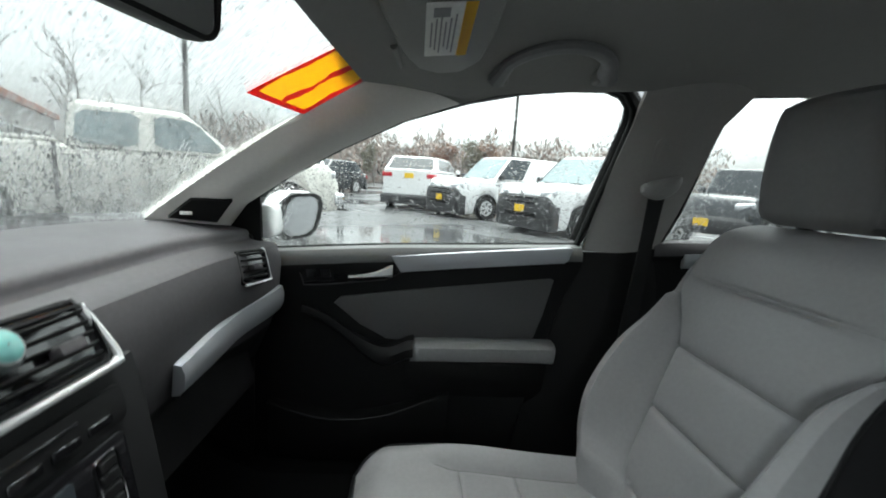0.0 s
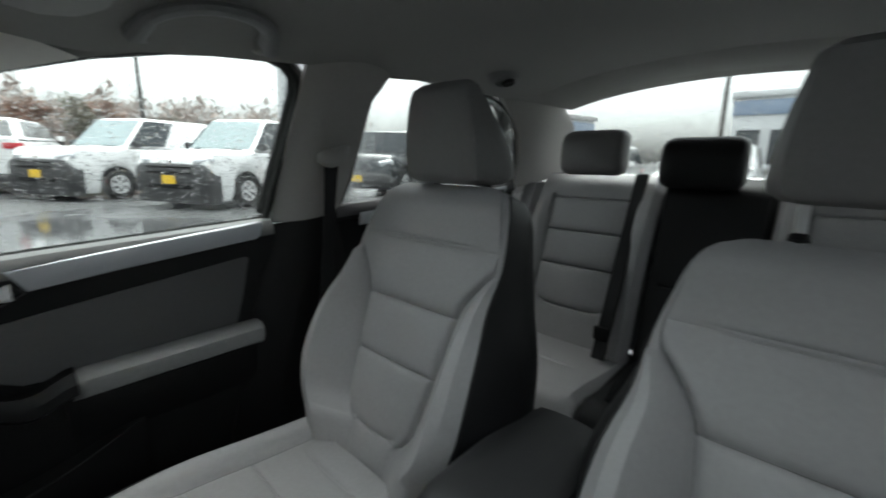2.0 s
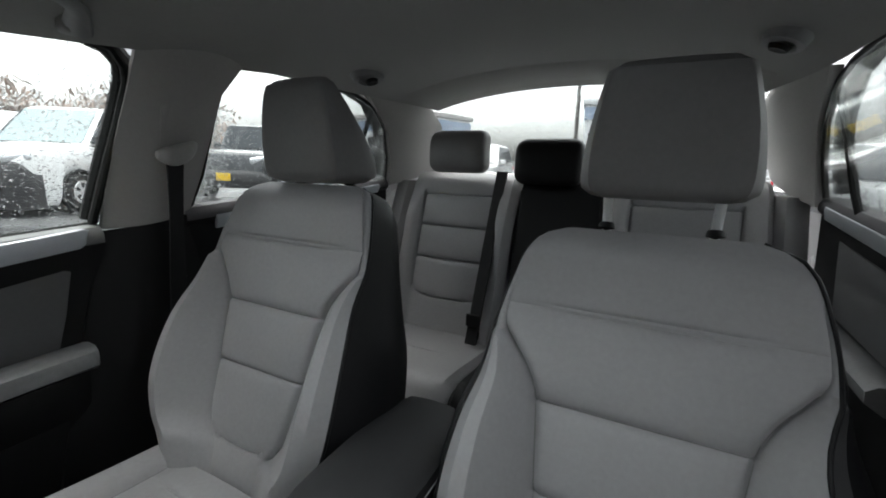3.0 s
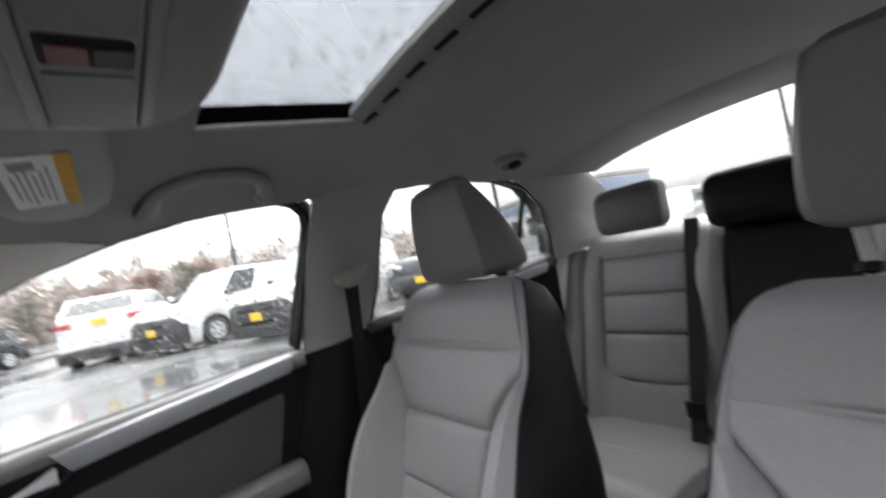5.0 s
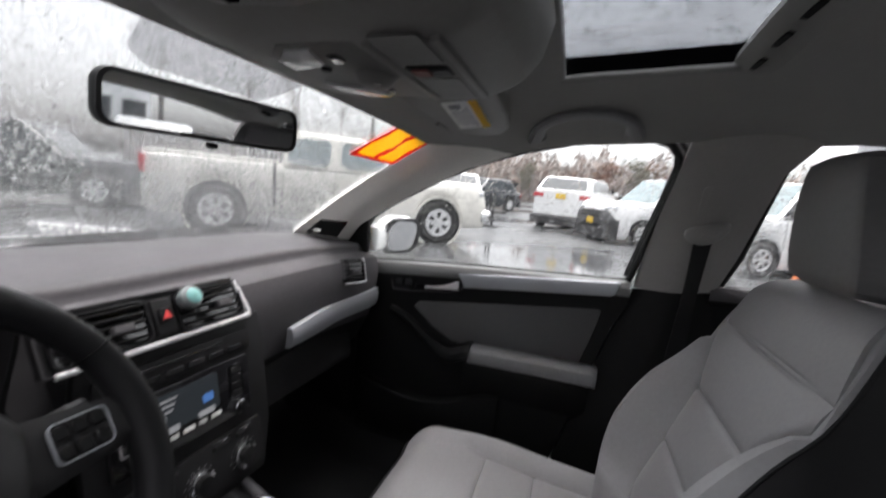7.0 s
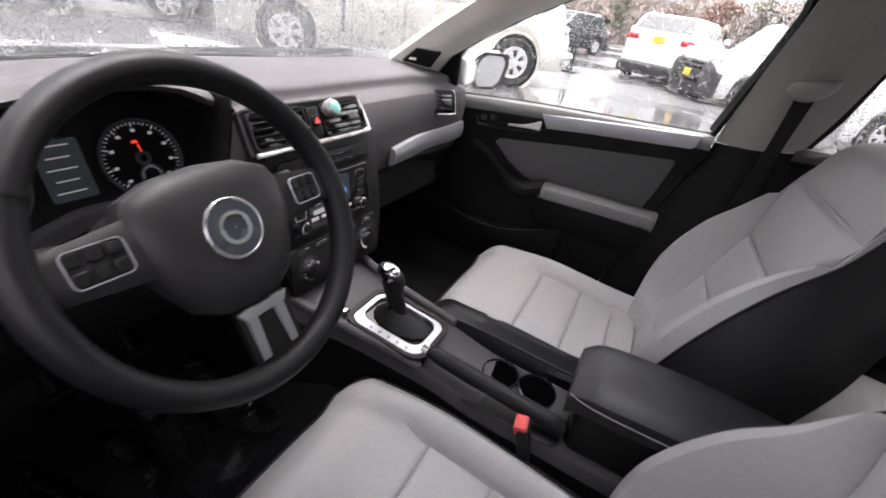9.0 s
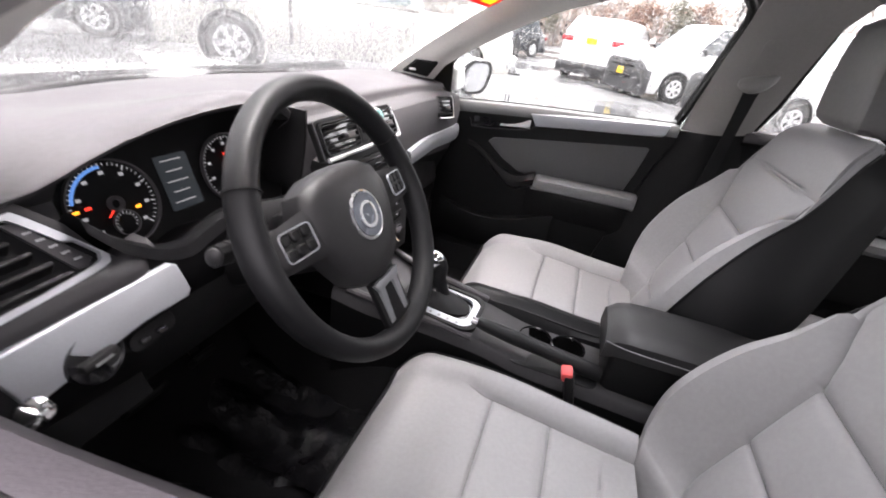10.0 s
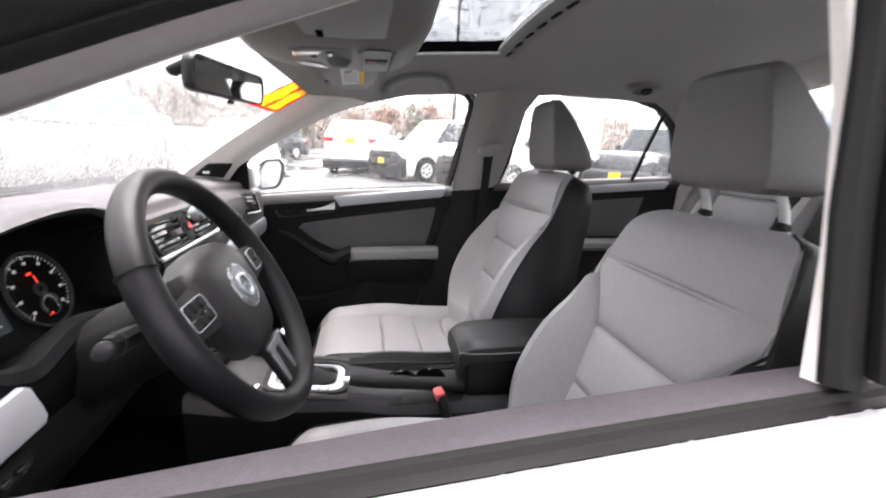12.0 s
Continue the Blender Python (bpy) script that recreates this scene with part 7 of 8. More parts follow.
def vehicle(name, label, category, pos, L, W, H, belt, clear_h, hood, cab, paint, low=None, wheel_r=0.34, axle=(0.30, -0.28), wind=TINT, side=TINT, panes=3, bed=None, bumper=None, seams_at=(0.19, -0.03, -0.24), mould=False, cab_door=False, side_panes=None):
    """cab: lengthwise places, as fractions of L from the middle, of windscreen foot, roof front, roof rear, rear glass foot."""
    v = thing(name, (0, 0, 0), label, category)
    hw = W / 2
    f0, f1, r1, r0 = [c * L for c in cab]

    def ring(y, zt, w, zb):
        return [(-w * 0.93, y, zb), (-w, y, zb + 0.12), (-w, y, zt - 0.16), (-w * 0.97, y, zt - 0.05), (-w * 0.86, y, zt), (0, y, zt + 0.015), (w * 0.86, y, zt), (w * 0.97, y, zt - 0.05), (w, y, zt - 0.16), (w, y, zb + 0.12), (w * 0.93, y, zb)]

    st = []
    for t in [i / 72 for i in range(73)]:
        y = L / 2 - L * t
        zt = belt
        if y > f0:
            k = (y - f0) / (L / 2 - f0)
            zt = belt + (hood - belt) * smooth(k, 0, 0.25) - (hood - 0.62) * max(0, (k - 0.86) / 0.14) ** 2 * 0.5
        if bed is not None and y < bed * L:
            zt = belt + 0.02
        w = hw * (1 - 0.10 * (abs(2 * t - 1)) ** 8)
        zb = clear_h
        for a in axle:
            dy = (y - a * L) / (wheel_r * 1.20)
            if abs(dy) < 1:
                zb = max(zb, wheel_r + wheel_r * 1.17 * math.sqrt(1 - dy * dy))
        st.append(ring(y, zt, w, min(zb, zt - 0.30)))
    body_bm = ngrid(st, True, False, True)
    part("body", tidy(body_bm), paint, v)
    top = H
    bl = [Vector((-hw * 0.95, f0, belt - 0.01)), Vector((hw * 0.95, f0, belt - 0.01)), Vector((hw * 0.95, r0, belt - 0.01)), Vector((-hw * 0.95, r0, belt - 0.01))]
    tw = hw * 0.80
    tp = [Vector((-tw, f1, top - 0.03)), Vector((tw, f1, top - 0.03)), Vector((tw, r1, top - 0.03)), Vector((-tw, r1, top - 0.03))]
    g = bmesh.new()
    vb, vt = [g.verts.new(p) for p in bl], [g.verts.new(p) for p in tp]
    for i in range(4):
        g.faces.new((vb[i], vb[(i + 1) % 4], vt[(i + 1) % 4], vt[i]))
    g.faces.new(vt)
    bmesh.ops.recalc_face_normals(g, faces=g.faces)
    bmesh.ops.bevel(g, geom=[e for e in g.edges if any(q in vt for q in e.verts)], offset=0.11, segments=4, profile=0.5, affect="EDGES")
    roof = part("cabin", tidy(g), paint, v)
    for nm, a, b, c, d, mt, ins in (("windscreen", bl[1], bl[0], tp[0], tp[1], wind, (0.05, 0.95, 0.05, 0.92)), ("rear_glass", bl[3], bl[2], tp[2], tp[3], side, (0.08, 0.92, 0.12, 0.88))):
        q = bmesh.new()
        quad_patch(q, a, b, c, d, 0.012, ins)
        part(nm, thick(q, 0.006), mt, roof)
    if cab_door:
        for a, b, c, d, uu in ((bl[0], bl[3], tp[3], tp[0], (0.012, 0.285)), (bl[2], bl[1], tp[1], tp[2], (0.715, 0.988))):
            q = bmesh.new()
            quad_patch(q, a, b, c, d, 0.012, (uu[0], uu[1], 0.05, 0.90))
            part("side_window", thick(q, 0.006), side, roof)
    for outline in side_panes or ():
        for sx in (-1, 1):
            up = Vector((sx * (tw - hw * 0.95), 0, top - 0.02 - belt)).normalized()
            m = axes((sx * (hw * 0.95 + 0.014), 0, belt), (0, sx, 0), up)
            cut = []
            for i, (y, z) in enumerate(outline):
                for q in (outline[i - 1], outline[(i + 1) % len(outline)]):
                    cut.append((sx * (y + (q[0] - y) * 0.14), z + (q[1] - z) * 0.14))
            part("side_window", slab(cut if sx > 0 else cut[::-1], 0.010, m), side, roof)
    for k in range(0 if cab_door or side_panes else panes):
        u0, u1 = 0.03 + 0.94 * k / panes + (0.012 if panes > 2 else 0.03), 0.03 + 0.94 * (k + 1) / panes - (0.012 if panes > 2 else 0.03)
        for a, b, c, d in ((bl[0], bl[3], tp[3], tp[0]), (bl[2], bl[1], tp[1], tp[2])):
            q = bmesh.new()
            uu = (u0, u1) if a is bl[0] else (1 - u1, 1 - u0)
            quad_patch(q, a, b, c, d, 0.012, (uu[0], uu[1], 0.12, 0.88))
            part("side_window", thick(q, 0.006), side, roof)
    if low:
        for e in (1, -1):
            zs = (clear_h - 0.03, 0.36, 0.48, 0.60, low - 0.05, low) if e > 0 else (clear_h - 0.03, 0.30, 0.37, 0.43, 0.46, 0.49)
            ds = (0.0, 0.02, 0.035, 0.03, 0.01, -0.03)
            rr = []
            for z, d in zip(zs, ds):
                rr.append([(math.copysign(abs(math.cos(t)) ** 0.22, math.cos(t)) * (hw + 0.012 + d * 0.3), e * (L / 2 - 0.34 + (0.375 + d) * math.sin(t) ** 0.26), z - max(0.0, z - 0.40) * 0.45 * abs(math.cos(t)) ** 3) for t in [math.pi * (0.004 + 0.992 * i / 24) for i in range(25)]])
            part("bumper", tidy(ngrid(rr)), bumper or TRIMB, v, "dark plastic bumper")
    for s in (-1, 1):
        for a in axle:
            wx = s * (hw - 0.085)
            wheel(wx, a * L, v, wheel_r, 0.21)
            part("wheel_arch", lathe([(wheel_r * 1.15, -0.02), (wheel_r * 1.16, 0.006), (wheel_r * 1.24, 0.010), (wheel_r * 1.26, -0.02)], 26, Matrix.Translation((s * (hw - 0.004), a * L, wheel_r)) @ Matrix.Rotation(radians(90) * s, 4, "Y")), TRIMB if low else paint, v)
            # flat black disc behind the wheel paints the shadow in the arch
            part("arch_shade_disc", lathe([(0.001, 0.004), (wheel_r * 1.16, 0.004)], 26, Matrix.Translation((s * (hw - 0.030), a * L, wheel_r + 0.02)) @ Matrix.Rotation(radians(90) * s, 4, "Y")), RUBBER, v)
        part("door_mirror", box((0.16, 0.10, 0.15), (s * (hw + 0.06), f0 - 0.18 * 1, belt + 0.07), 0.03, 2), bumper or paint, v)
        part("headlight", box((0.36, 0.16, 0.14), (0, 0, 0), 0.05, 3, Matrix.Translation((s * (hw - 0.22), L / 2 - 0.09, max(hood - 0.20, (low or 0) + 0.05))) @ Matrix.Rotation(radians(-26 * s), 4, "Z") @ Matrix.Rotation(radians(-9 * s), 4, "Y")), LENS, v, "clear headlight")
        part("tail_light", box((0.20, 0.08, 0.30) if panes < 3 else (0.36, 0.08, 0.15), (s * (hw - (0.12 if panes < 3 else 0.22)), -L / 2 + 0.025, belt - 0.16), 0.03, 2), REDL, v, "red tail light")
        for k in seams_at:
            part("door_gap", box((0.006, 0.012, belt - clear_h - 0.30), (s * hw, k * L, 0.5 * (belt + clear_h) + 0.02), 0, 1), TYRE, v)
        if mould:
            part("side_moulding", box((0.02, 1.05, 0.06), (s * (hw + 0.004), -0.02 * L + 0.25, 0.62), 0.008, 2), TRIMB, v)
        for k in (0.10, -0.14):
            part("door_handle", box((0.025, 0.16, 0.03), (s * (hw + 0.004), k * L - 0.1, belt - 0.12), 0.01, 2), paint, v)
    part("front_plate", box((0.31, 0.012, 0.16), (0, L / 2 + 0.090, 0.56), 0.004, 1), YELLOW, v, "yellow dealer plate")
    part("rear_plate", box((0.31, 0.012, 0.16), (0, -L / 2 - 0.036, belt - 0.17), 0.004, 1), YELLOW, v, "yellow dealer plate")
    v.matrix_basis = pos
    return v


def van(pos, label):
    v = vehicle("delivery_van", label, "van", pos, 4.74, 1.83, 1.86, 1.14, 0.15, 1.10, (0.245, 0.105, -0.488, -0.494), PAINT, low=0.86, wheel_r=0.32, axle=(0.30, -0.345), wind=LIGHTG, panes=3, seams_at=(0.215, -0.005, -0.20), mould=True, cab_door=True, bumper=TRIMB)
    m = v.matrix_basis.copy()
    v.matrix_basis = Matrix.Identity(4)
    for z, h in ((0.80, 0.035), (0.70, 0.05), (0.44, 0.09)):
        part("grille_slot", box((1.05, 0.03, h), (0, 2.37 + 0.07, z), 0.012, 2), INNER, v)
    part("badge", lathe([(0.001, 0.02), (0.05, 0.018), (0.06, 0.0)], 18, axes((0, 2.40, 0.90), (1, 0, 0), (0, 0, 1)) @ Matrix.Rotation(math.pi, 4, "X")), CHROME, v)
    for s in (-1, 1):
        part("bonnet_crease", tube([(s * 0.62, 1.20, 1.125), (s * 0.60, 1.7, 1.112), (s * 0.50, 2.22, 1.03)], 0.012, 6), PAINT, v)
    part("wiper", tube([(-0.6, 1.16, 1.15), (0.1, 1.10, 1.185), (0.65, 1.14, 1.155)], 0.012, 6), TRIMB, v)
    v.matrix_basis = m
    return v


# local pose helper: places a vehicle by its front plate
def by_front(px, py, heading, length):
    h = radians(heading)
    return stand(px - math.cos(h) * length / 2, py - math.sin(h) * length / 2, heading)


VAN_H = 118
v1 = van(by_front(9.05, -2.45, VAN_H, 4.74), "white panel van with dark bumper and yellow front plate")
v2 = van(by_front(11.9, -0.78, VAN_H, 4.74), "white panel van with dark bumper, parked beside another van")
for vv in (v1, v2):
    for ob in list(vv.children_recursive):
        if ob.name.startswith("rear_glass"):
            bpy.data.objects.remove(ob)
vehicle("sport_utility_car", "white sport utility car seen from behind, red tail lights, yellow plate", "car", by_front(13.5 + 0.966 * 4.82, 0.22 - 0.259 * 4.82, -15, 4.82), 4.82, 1.94, 1.76, 1.26, 0.20, 1.12, (0.20, 0.05, -0.40, -0.485), PAINT, low=0.6, wheel_r=0.37, axle=(0.31, -0.29))
pick = vehicle("pickup_truck", "cream crew-cab pickup truck on alloy wheels, wet with rain", "pickup", stand(6.78, 4.27, -51.3), 5.85, 2.02, 1.83, 1.20, 0.32, 1.19, (0.197, 0.077, -0.148, -0.160), CREAM, wheel_r=0.40, axle=(0.325, -0.325), panes=2, bed=-0.16, side=LIGHTG, seams_at=(0.16, -0.012, -0.155), side_panes=([(-0.86, 0.03), (-0.17, 0.03), (-0.13, 0.50), (-0.80, 0.47)], [(0.02, 0.03), (0.95, 0.03), (0.56, 0.47), (0.05, 0.51)]))
pick_pose = pick.matrix_basis.copy()
pick.matrix_basis = Matrix.Identity(4)
part("chrome_bumper", box((1.98, 0.22, 0.24), (0, 2.93, 0.56), 0.06, 3), CHROME, pick, "chrome front bumper")
part("grille", box((1.20, 0.08, 0.34), (0, 2.90, 0.93), 0.03, 2), TRIMB, pick)
for s in (-1, 1):
    part("bed_gap", box((0.01, 0.045, 0.72), (s * 1.008, -1.04, 0.86), 0, 1), INNER, pick)
part("bed_rim", tube([(-0.93, -1.0, 1.245), (-0.95, -2.86, 1.245), (0.95, -2.86, 1.245), (0.93, -1.0, 1.245)], 0.03, 8), CREAM, pick)
pick.matrix_basis = pick_pose
wrang = vehicle("off_road_car", "dark off-road car with a boxy roof and a yellow tag", "car", stand(9.3, -8.1, 118), 4.4, 1.85, 1.82, 1.18, 0.35, 1.14, (0.16, 0.10, -0.47, -0.485), DARKP, low=0.7, wheel_r=0.40, axle=(0.31, -0.31))
part("yellow_tag", box((0.30, 0.012, 0.20), (0, 0, 0), 0.004, 1), YELLOW, wrang, "yellow price tag").location = (-0.82, -0.5, 1.58)
far_cars = [(5.2, 10.4, -51, DARKP, "dark sport utility car parked behind the pickup"), (2.0, 13.0, -51, SILVERP, "silver car parked in a row"), (-3.5, -9.5, 95, SILVERP, "silver car parked behind, wet"), (1.9, -11.6, 95, SILVERP, "silver sport utility car parked behind"),
            (5.0, -12.5, 100, PAINT, "white car parked behind"), (17.5, -7.5, 118, SILVERP, "silver car at the lot's edge"), (20.5, 4.5, 150, DARKP, "dark car at the lot's edge"), (16.4, 4.55, 18, PAINT, "white car with red tail lights behind the pickup"),
            (-7.5, -3.0, 92, DARKP, "dark car parked on the driver's side"), (-7.8, -8.5, 95, SILVERP, "grey car parked on the driver's side")]
for x, y, h, p, lab in far_cars:
    vehicle("parked_car", lab, "car", stand(x, y, h), 4.6, 1.84, 1.62, 1.0, 0.22, 0.98, (0.20, 0.05, -0.34, -0.45), p, low=0.55, wheel_r=0.34, axle=(0.30, -0.29))


# trees, poles, buildings
def tree(x, y, h, seed, spread=0.5, leaf=None, n_leaf=0, label="bare winter tree with thin grey branches"):
    rnd = random.Random(seed)
    t = thing("tree", (x, y, lot_z(x)), label, "tree")
    base = Vector((x, y, lot_z(x)))
    limbs, tips = [], []

    def limb(p, d, ln, r, lvl):
        pts = [p]
        for i in range(4):
            d = (d + Vector((rnd.uniform(-1, 1), rnd.uniform(-1, 1), rnd.uniform(-0.3, 0.7))) * 0.16).normalized()
            pts.append(pts[-1] + d * ln / 4)
        limbs.append(tube(pts, max(r, 0.022), 5 if lvl else 8, taper=[1, 0.85, 0.7, 0.55, 0.4]))
        tips.append(pts[-1])
        if lvl < 4:
            for k in range(3 if lvl < 3 else 2):
                i = rnd.randint(1, 4)
                e = (d + Vector((rnd.uniform(-1, 1), rnd.uniform(-1, 1), rnd.uniform(-0.1, 0.8))) * (spread + 0.25)).normalized()
                limb(pts[i], e, ln * rnd.uniform(0.5, 0.72), r * 0.45, lvl + 1)

    limb(base, Vector((0, 0, 1)), h * 0.42, h * 0.018, 0)
    # bark colour is lifted to include the rain haze
    bark = mat("hazed_bark", (0.15, 0.13, 0.12), 0.9) if "hazed_bark" not in bpy.data.materials else bpy.data.materials["hazed_bark"]
    part("trunk", limbs[0], bark, t)
    crown = join(*limbs[1:])
    part("branches", crown, bark, t, "fine bare branches")
    if leaf:
        vs, fs = [], []
        for k in range(n_leaf):
            c = rnd.choice(tips) + Vector((rnd.gauss(0, 1), rnd.gauss(0, 1), rnd.gauss(0, 0.8))) * h * 0.05
            a, b = Vector((rnd.gauss(0, 1), rnd.gauss(0, 1), rnd.gauss(0, 1))).normalized() * h * 0.016, Vector((rnd.gauss(0, 1), rnd.gauss(0, 1), rnd.gauss(0, 1))).normalized() * h * 0.011
            i = len(vs)
            vs += [c - a, c + b, c + a, c - b]
            fs.append((i, i + 1, i + 2, i + 3))
        me = bpy.data.meshes.new("crown")
        me.from_pydata([tuple(p - base) for p in vs], [], fs)
        me.materials.append(leaf)
        ob = new("crown", me)
        ob.parent = t
    return t


# leaf colours lightened, rain haze over the distance is mixed in
RUSSET = mat("hazed_russet_leaves", (0.24, 0.145, 0.11), 0.8, vary=0.4, scale=3)
OLIVE = mat("hazed_olive_leaves", (0.16, 0.15, 0.115), 0.8, vary=0.4, scale=3)
for i, (x, y) in enumerate(((25.5, 19.2), (27.5, 16.8), (29.2, 13.4), (31.0, 11.5), (24, 24), (20, 28))):
    tree(x, y, (10.0, 8.2, 7.0, 5.8, 9.0, 9.5)[i], 11 + i, 0.6)
for i, (x, y, h) in enumerate(((38, -2.0, 5.0), (39, -4.5, 5.5), (40, -7.0, 5.2), (41, -10.0, 5.0), (42, 1.0, 4.6), (43, 4.5, 4.5))):
    tree(x, y, h, 31 + i, 0.7, RUSSET if i % 2 == 0 else OLIVE, 2600, "bushy tree with thin russet winter leaves")


for i, (x, y, h) in enumerate(((37.0, -3.3, 5.6), (39.5, -6.0, 6.4), (38.5, -9.5, 6.2), (40.0, -12.0, 5.4), (37.5, 0.0, 5.0))):
    tree(x, y, h, 71 + i, 0.8)


def woods(name, label, x0, x1, y0, y1, low, high, count, seed, colours):
    """A far belt of bare brush: short crossing twigs and leaf clumps with an uneven top."""
    rnd = np.random.RandomState(seed)
    ys_, xs_ = y0 + (y1 - y0) * rnd.rand(count), x0 + (x1 - x0) * rnd.rand(count)
    crest = low + (high - low) * (0.5 + 0.22 * np.sin(ys_ * 0.9 + seed) + 0.18 * np.sin(ys_ * 2.3 + 1.0) + 0.12 * np.sin(ys_ * 5.1) + 0.10 * rnd.randn(count)).clip(0.05, 1.1)
    zs_ = crest * (1 - rnd.rand(count) ** 1.7) + SLOPE * xs_
    c = np.stack([xs_, ys_, zs_], 1)
    a = np.stack([0.12 * rnd.randn(count), 0.22 * rnd.randn(count), 0.16 + 0.30 * rnd.rand(count)], 1)
    b = np.stack([0.05 * rnd.randn(count), 0.06 + 0.07 * rnd.rand(count), 0.03 * rnd.randn(count)], 1)
    V = np.stack([c - a, c + b, c + a, c - b], 1).reshape(-1, 3)
    me = bpy.data.meshes.new(name)
    me.from_pydata(V.tolist(), [], np.arange(4 * count).reshape(-1, 4).tolist())
    m = mat(name + "_twigs", colours[0], 0.9, vary=0.3, scale=0.8)
    n, l = m.node_tree.nodes, m.node_tree.links
    geo, mix = n.new("ShaderNodeNewGeometry"), n.new("ShaderNodeMix")
    mix.data_type = "RGBA"
    mix.inputs["A"].default_value, mix.inputs["B"].default_value = (*colours[0], 1), (*colours[1], 1)
    l.new(geo.outputs["Random Per Island"], mix.inputs["Factor"])
    l.new(mix.outputs["Result"], n["Principled BSDF"].inputs["Base Color"])
    me.materials.append(m)
    return tagged(new(name, me), label, "woods", "", "stuff")


# twig colours are paler than wood, with haze painted into them
woods("far_woods", "belt of bare brown and grey winter woods beyond the lot", 46, 54, -36, 26, 3.0, 6.6, 9000, 3, ((0.30, 0.22, 0.185), (0.36, 0.33, 0.31)))


def pole(x, y, h, label, lattice=False):
    p = thing("lamp_pole", (x, y, lot_z(x)), label, "pole")
    z0 = lot_z(x)
    part("shaft", tube([(x, y, z0), (x, y, z0 + h)], 0.16, 10, taper=[1, 0.75]), POLE, p)
    part("cross_arm", box((0.12, 1.8, 0.12), (x, y, z0 + h - 0.6), 0.02), POLE, p)
    part("lamp_head", box((0.5, 0.35, 0.14), (x - 0.35, y, z0 + h - 0.1), 0.04), POLE, p)
    for k in range(8):
        part("rung", box((0.42, 0.05, 0.05), (x, y, z0 + 3 + (h - 5) * k / 8), 0.01, 1), POLE, p)


POLE = mat("dark_pole", (0.07, 0.065, 0.06), 0.8, vary=0.2)
pole(38.0, -8.4, 13, "dark utility pole with rungs")
pole(25.0, 13.2, 12, "dark utility pole with rungs")
pole(22.0, -24.0, 11, "dark slender lamp pole on the lot")
pole(6.0, -34.0, 11, "dark slender lamp pole on the lot")
WALLW = mat("pale_cladding", (0.55, 0.56, 0.57), 0.7, vary=0.06, scale=0.6)
WALLG = mat("grey_render", (0.32, 0.31, 0.30), 0.8, vary=0.1, scale=0.5)
ROOFR = mat("rust_roof", (0.26, 0.11, 0.07), 0.8, vary=0.2, scale=1.0)
BLUEB = mat("blue_fascia", (0.22, 0.28, 0.38), 0.5)
sp = thing("sign_pylon", (29, -16.2, lot_z(29)), "tall plain pale grey sign pylon", "sign")
part("panel", box((0.7, 3.2, 12.5), (29, -16.2, lot_z(29) + 6.25), 0.08), WALLW, sp)


def building(x, y, w, d, h, label, wall, roof_m, band=None, turn=0.0, wins=6):
    b = thing("building", (0, 0, 0), label, "building")
    part("wall", box((w, d, h), (0, 0, h / 2), 0.03), wall, b)
    part("roof", box((w + 0.6, d + 0.6, 0.5), (0, 0, h + 0.2), 0.08), roof_m, b)
    if band:
        part("fascia", box((w + 0.2, d + 0.2, 1.1), (0, 0, h - 0.8), 0.02), band, b)
    for s in (-1, 1):
        for k in range(wins):
            u = -w / 2 + w * (k + 0.5) / wins
            win = part("window", box((w / wins * 0.7, 0.08, h * 0.42), (u, s * (d / 2 + 0.02), h * 0.40), 0.01, 1), TINT, b)
            part("frame", frame_ring(rounded(w / wins * 0.76, h * 0.46, 0.02, 1), rounded(w / wins * 0.70, h * 0.42, 0.02, 1), 0.08, axes((u, s * (d / 2 + 0.03), h * 0.40), (s * -1, 0, 0), (0, 0, 1))), WALLW, win)
    b.matrix_basis = Matrix.Translation((x, y, lot_z(min(x, 120)))) @ Matrix.Rotation(radians(turn), 4, "Z")
    return b


building(30, 31, 16, 8, 3.9, "low building with a rust-coloured roof", WALLG, ROOFR, None, 30)
building(1, -48, 13, 12, 6.4, "white showroom with a blue band", WALLW, WALLW, BLUEB, 8)
building(30, -44, 18, 8, 5.2, "pale shop with a blue fascia", WALLW, WALLG, BLUEB, -10)
building(60, -6, 40, 10, 4.0, "long grey building behind the trees", WALLG, WALLG, None, 90, 10)
building(-34, -8, 30, 10, 5.0, "pale building across the lot", WALLW, WALLG, None, 88, 8)
building(-8, 45, 34, 10, 5.0, "grey building ahead of the car", WALLG, WALLG, None, 0, 8)
post = thing("bollard", (11.8, 2.02, lot_z(11.8)), "slim dark double post standing on the wet lot", "bollard")
for dy in (0.0, 0.13):
    part("post", tube([(11.8 + dy, 2.02 + dy, lot_z(11.8)), (11.8 + dy, 2.02 + dy, lot_z(11.8) + 1.02)], 0.035, 10), TRIMB, post)
part("foot", box((0.42, 0.42, 0.05), (11.86, 2.08, lot_z(11.8) + 0.025), 0.01), TRIMB, post)
kerb = thing("barrier", (10.5, -5.4, lot_z(10.5)), "small orange traffic cone lying by the vans", "cone")
part("cone", lathe([(0.001, 0.17), (0.02, 0.17), (0.07, 0.02), (0.11, 0.02), (0.11, 0.0)], 18, Matrix.Translation((8.7, -4.3, lot_z(8.7))) ), ORANGE, kerb)


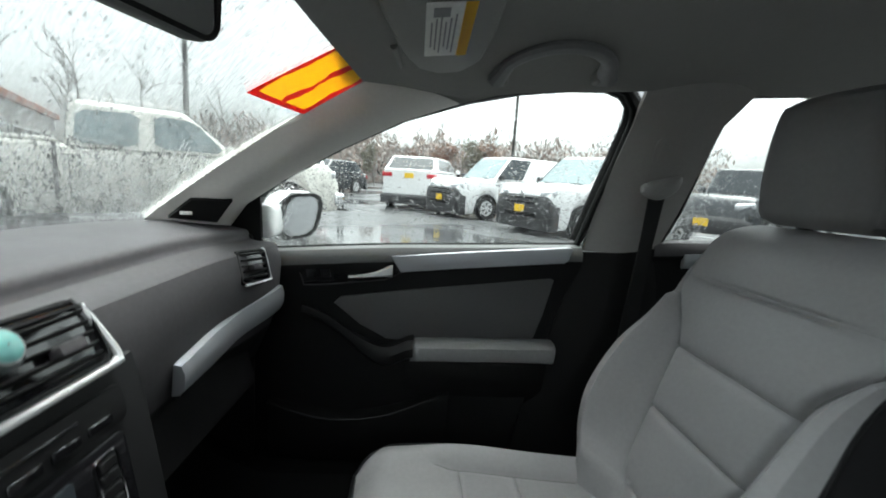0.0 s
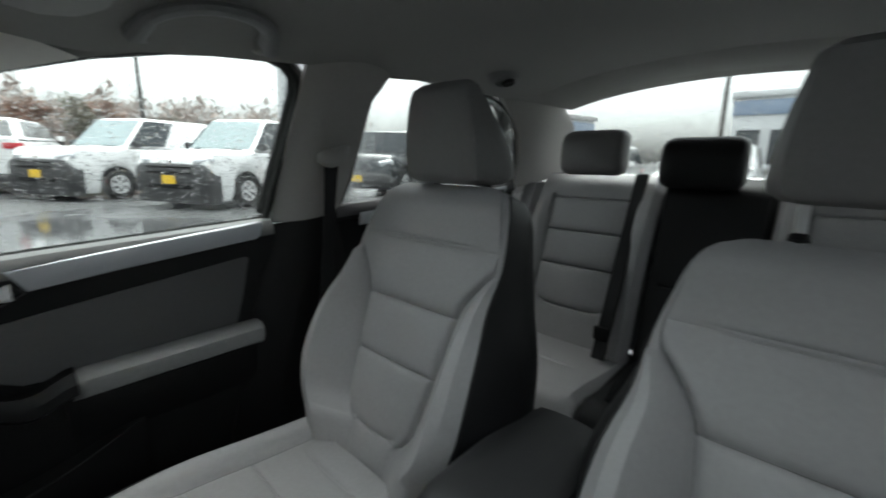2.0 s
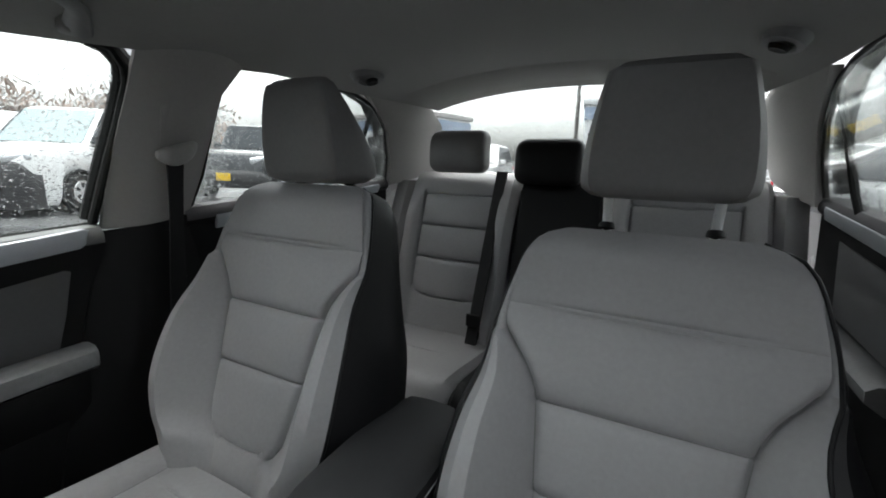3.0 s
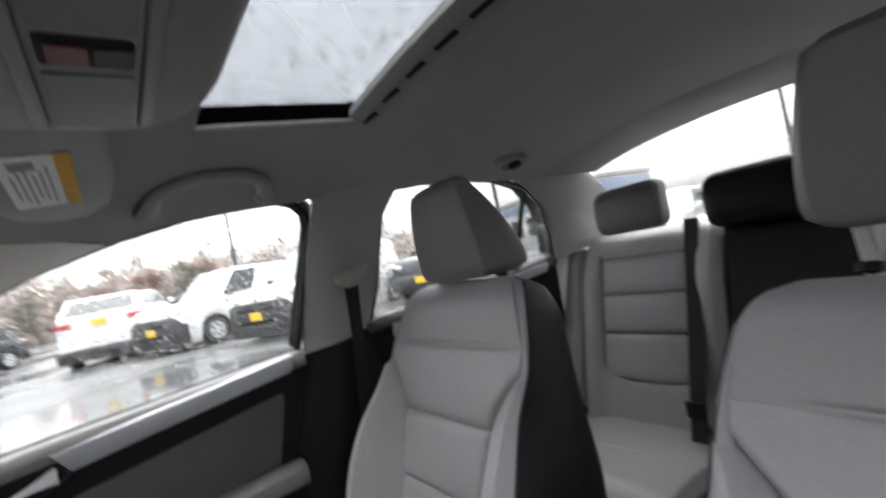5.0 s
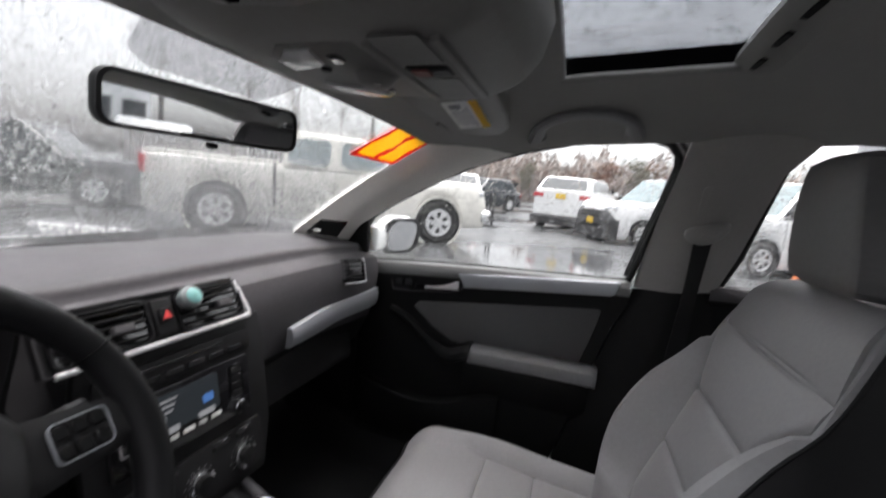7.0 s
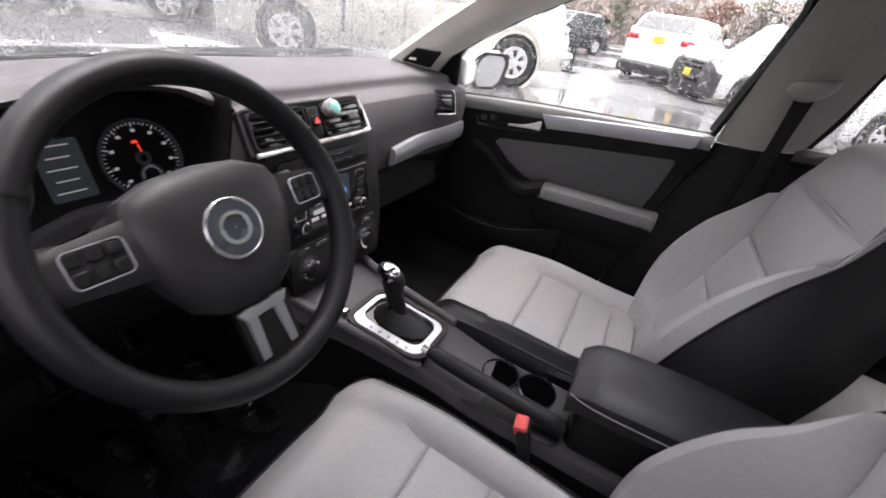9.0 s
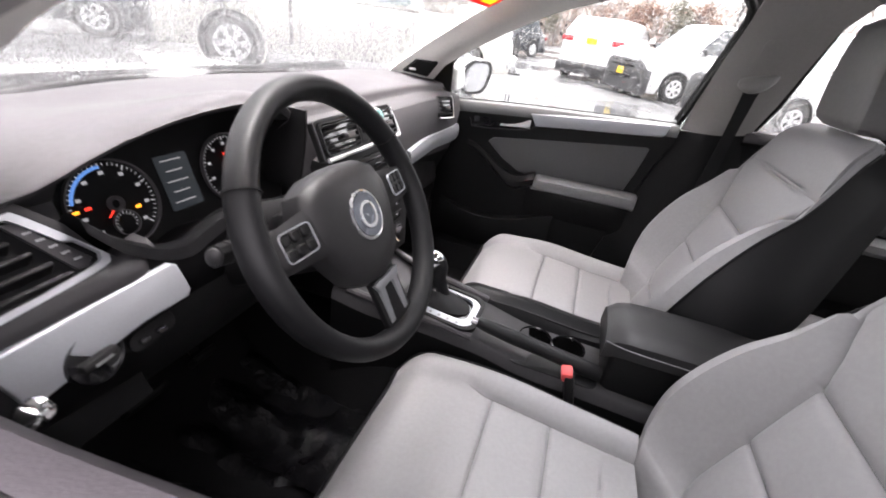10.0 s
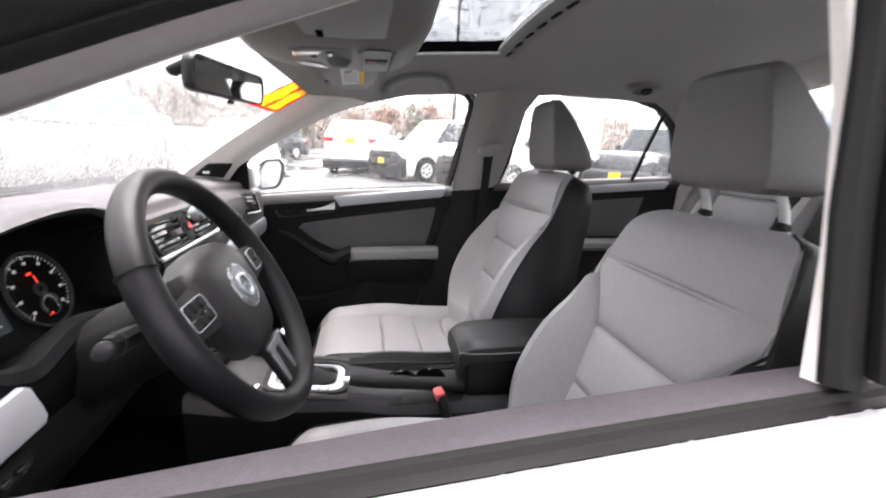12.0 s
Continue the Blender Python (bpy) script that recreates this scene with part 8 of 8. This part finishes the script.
# ---- rain on the panes ----
def drops(name, rows, count, size, stretch, seed, side, label, off=0.0, tilt=0.0, stray=0.25, rough=0.13, high=1.0):
    """Domes of water scattered over a sheet of points; stretch runs along the sheet's second way."""
    rnd = np.random.RandomState(seed)
    P = np.array([[tuple(p) for p in r] for r in rows])
    nv, nu = P.shape[0] - 1, P.shape[1] - 1
    u, v = rnd.rand(count) * nu, rnd.rand(count) * nv
    i, j = np.minimum(v.astype(int), nv - 1), np.minimum(u.astype(int), nu - 1)
    a, b = (u - j)[:, None], (v - i)[:, None]
    c = (P[i, j] * (1 - a) + P[i, j + 1] * a) * (1 - b) + (P[i + 1, j] * (1 - a) + P[i + 1, j + 1] * a) * b
    du = P[i, j + 1] - P[i, j]
    dv = P[i + 1, j] - P[i, j]
    du /= np.linalg.norm(du, axis=1)[:, None]
    n = np.cross(du, dv)
    n /= np.linalg.norm(n, axis=1)[:, None]
    n *= np.sign((n * np.array(side)).sum(1))[:, None]
    dv = np.cross(n, du)
    r = size * (0.45 + rnd.rand(count) ** 3 * 1.6)[:, None]
    k = stretch * (0.6 + 0.8 * rnd.rand(count))[:, None]
    ang = tilt + rnd.randn(count)[:, None] * stray
    e1 = du * np.cos(ang) + dv * np.sin(ang)
    e2 = dv * np.cos(ang) - du * np.sin(ang)
    c = c + n * (0.0012 + off)
    verts, m = [], 8 if count < 3000 else 6
    for ring, h in ((1.0, 0.0), (0.72, 0.34)):
        for q in range(m):
            t = 2 * math.pi * q / m
            wob = 1 + rough * rnd.randn(count)[:, None] * (ring == 1.0)
            verts.append(c + (e1 * math.cos(t) * r + e2 * math.sin(t) * r * k) * ring * wob + n * r * h * high)
    verts.append(c + n * r * 0.50 * high)
    V = np.stack(verts, 1).reshape(-1, 3)
    f = []
    for q in range(m):
        f += [(q, (q + 1) % m, m + (q + 1) % m), (q, m + (q + 1) % m, m + q), (m + q, m + (q + 1) % m, 2 * m)]
    F = (np.array(f)[None] + (np.arange(count) * (2 * m + 1))[:, None, None]).reshape(-1, 3)
    me = bpy.data.meshes.new(name)
    me.vertices.add(len(V))
    me.vertices.foreach_set("co", V.ravel())
    me.loops.add(F.size)
    me.loops.foreach_set("vertex_index", F.ravel())
    me.polygons.add(len(F))
    me.polygons.foreach_set("loop_start", np.arange(len(F)) * 3)
    me.update()
    me.validate()
    me.shade_smooth()
    me.materials.append(WATER)
    ob = tagged(new(name, me), label, "rain drops", "", "stuff")
    ob.visible_shadow = False
    return ob


wf = piece("water_film", ngrid([[Vector(p) + Vector((0, 0.005, 0.008)) for p in r] for r in WS]), WETFILM, "thin sheet of rain water running down the windscreen", "rain water", "stuff")
wf.visible_shadow = False
drops("rain_drops", WS, 6000, 0.00080, 3.4, 3, (0, 1, 1), "rain drops and runs covering the windscreen", 0.004, -0.5, 0.12, high=0.35)
drops("rain_drops", WS[:7], 12000, 0.00100, 3.2, 13, (0, 1, 1), "rain drops gathered on the lower windscreen", 0.004, -0.5, 0.15, high=0.6)
drops("rain_drops", [[(-0.40 + 0.80 * i / 14, -0.27 - 0.41 * j / 8, roof_z(0.6 * (-0.40 + 0.80 * i / 14), -0.27 - 0.41 * j / 8) + 0.0272) for i in range(15)] for j in range(9)], 2900, 0.0020, 1.15, 4, (0, 0, 1), "rain drops lying on the sunroof glass", rough=0.015, high=2.1)


def pane_rows(edge, s, low, shift=0.02, n=10):
    rws = []
    for x, y, z in edge:
        zb = low(y)
        xb = x + (z - zb) * 0.262
        rws.append([(s * (x + shift + 0.005 + (xb - x) * k / n), y, z + (zb - z) * k / n) for k in range(n + 1)])
    return rws


drops("rain_drops", pane_rows(WIN[1:], 1, lambda y: belt_z(y)), 24000, 0.00085, 1.5, 5, (1, 0, 0.2), "fine rain drops on the passenger window", high=0.55)
drops("rain_drops", pane_rows(REARWIN, 1, lambda y: belt_z(y)), 14000, 0.0009, 1.5, 6, (1, 0, 0.2), "fine rain drops on the rear side window", high=0.55)
drops("rain_drops", pane_rows(REARWIN, -1, lambda y: belt_z(y)), 4000, 0.0012, 1.0, 7, (-1, 0, 0.2), "fine rain drops on the rear side window")
drops("rain_drops", RW, 9000, 0.0014, 1.3, 8, (0, -1, 1), "rain drops on the rear window", 0.004)

door_rows = [[(-0.795, y, ledge(y, -1) - 0.003), (-0.812, y, ledge(y, -1) - 0.012), (-0.836, y, ledge(y, -1) - 0.07), (-0.862, y, ledge(y, -1) - 0.13)] for y in [0.35 - 0.88 * j / 20 for j in range(21)]]
drops("rain_drops", door_rows, 1500, 0.0022, 1.1, 9, (-1, 0, 1), "rain beads on the white paint of the driver's door")
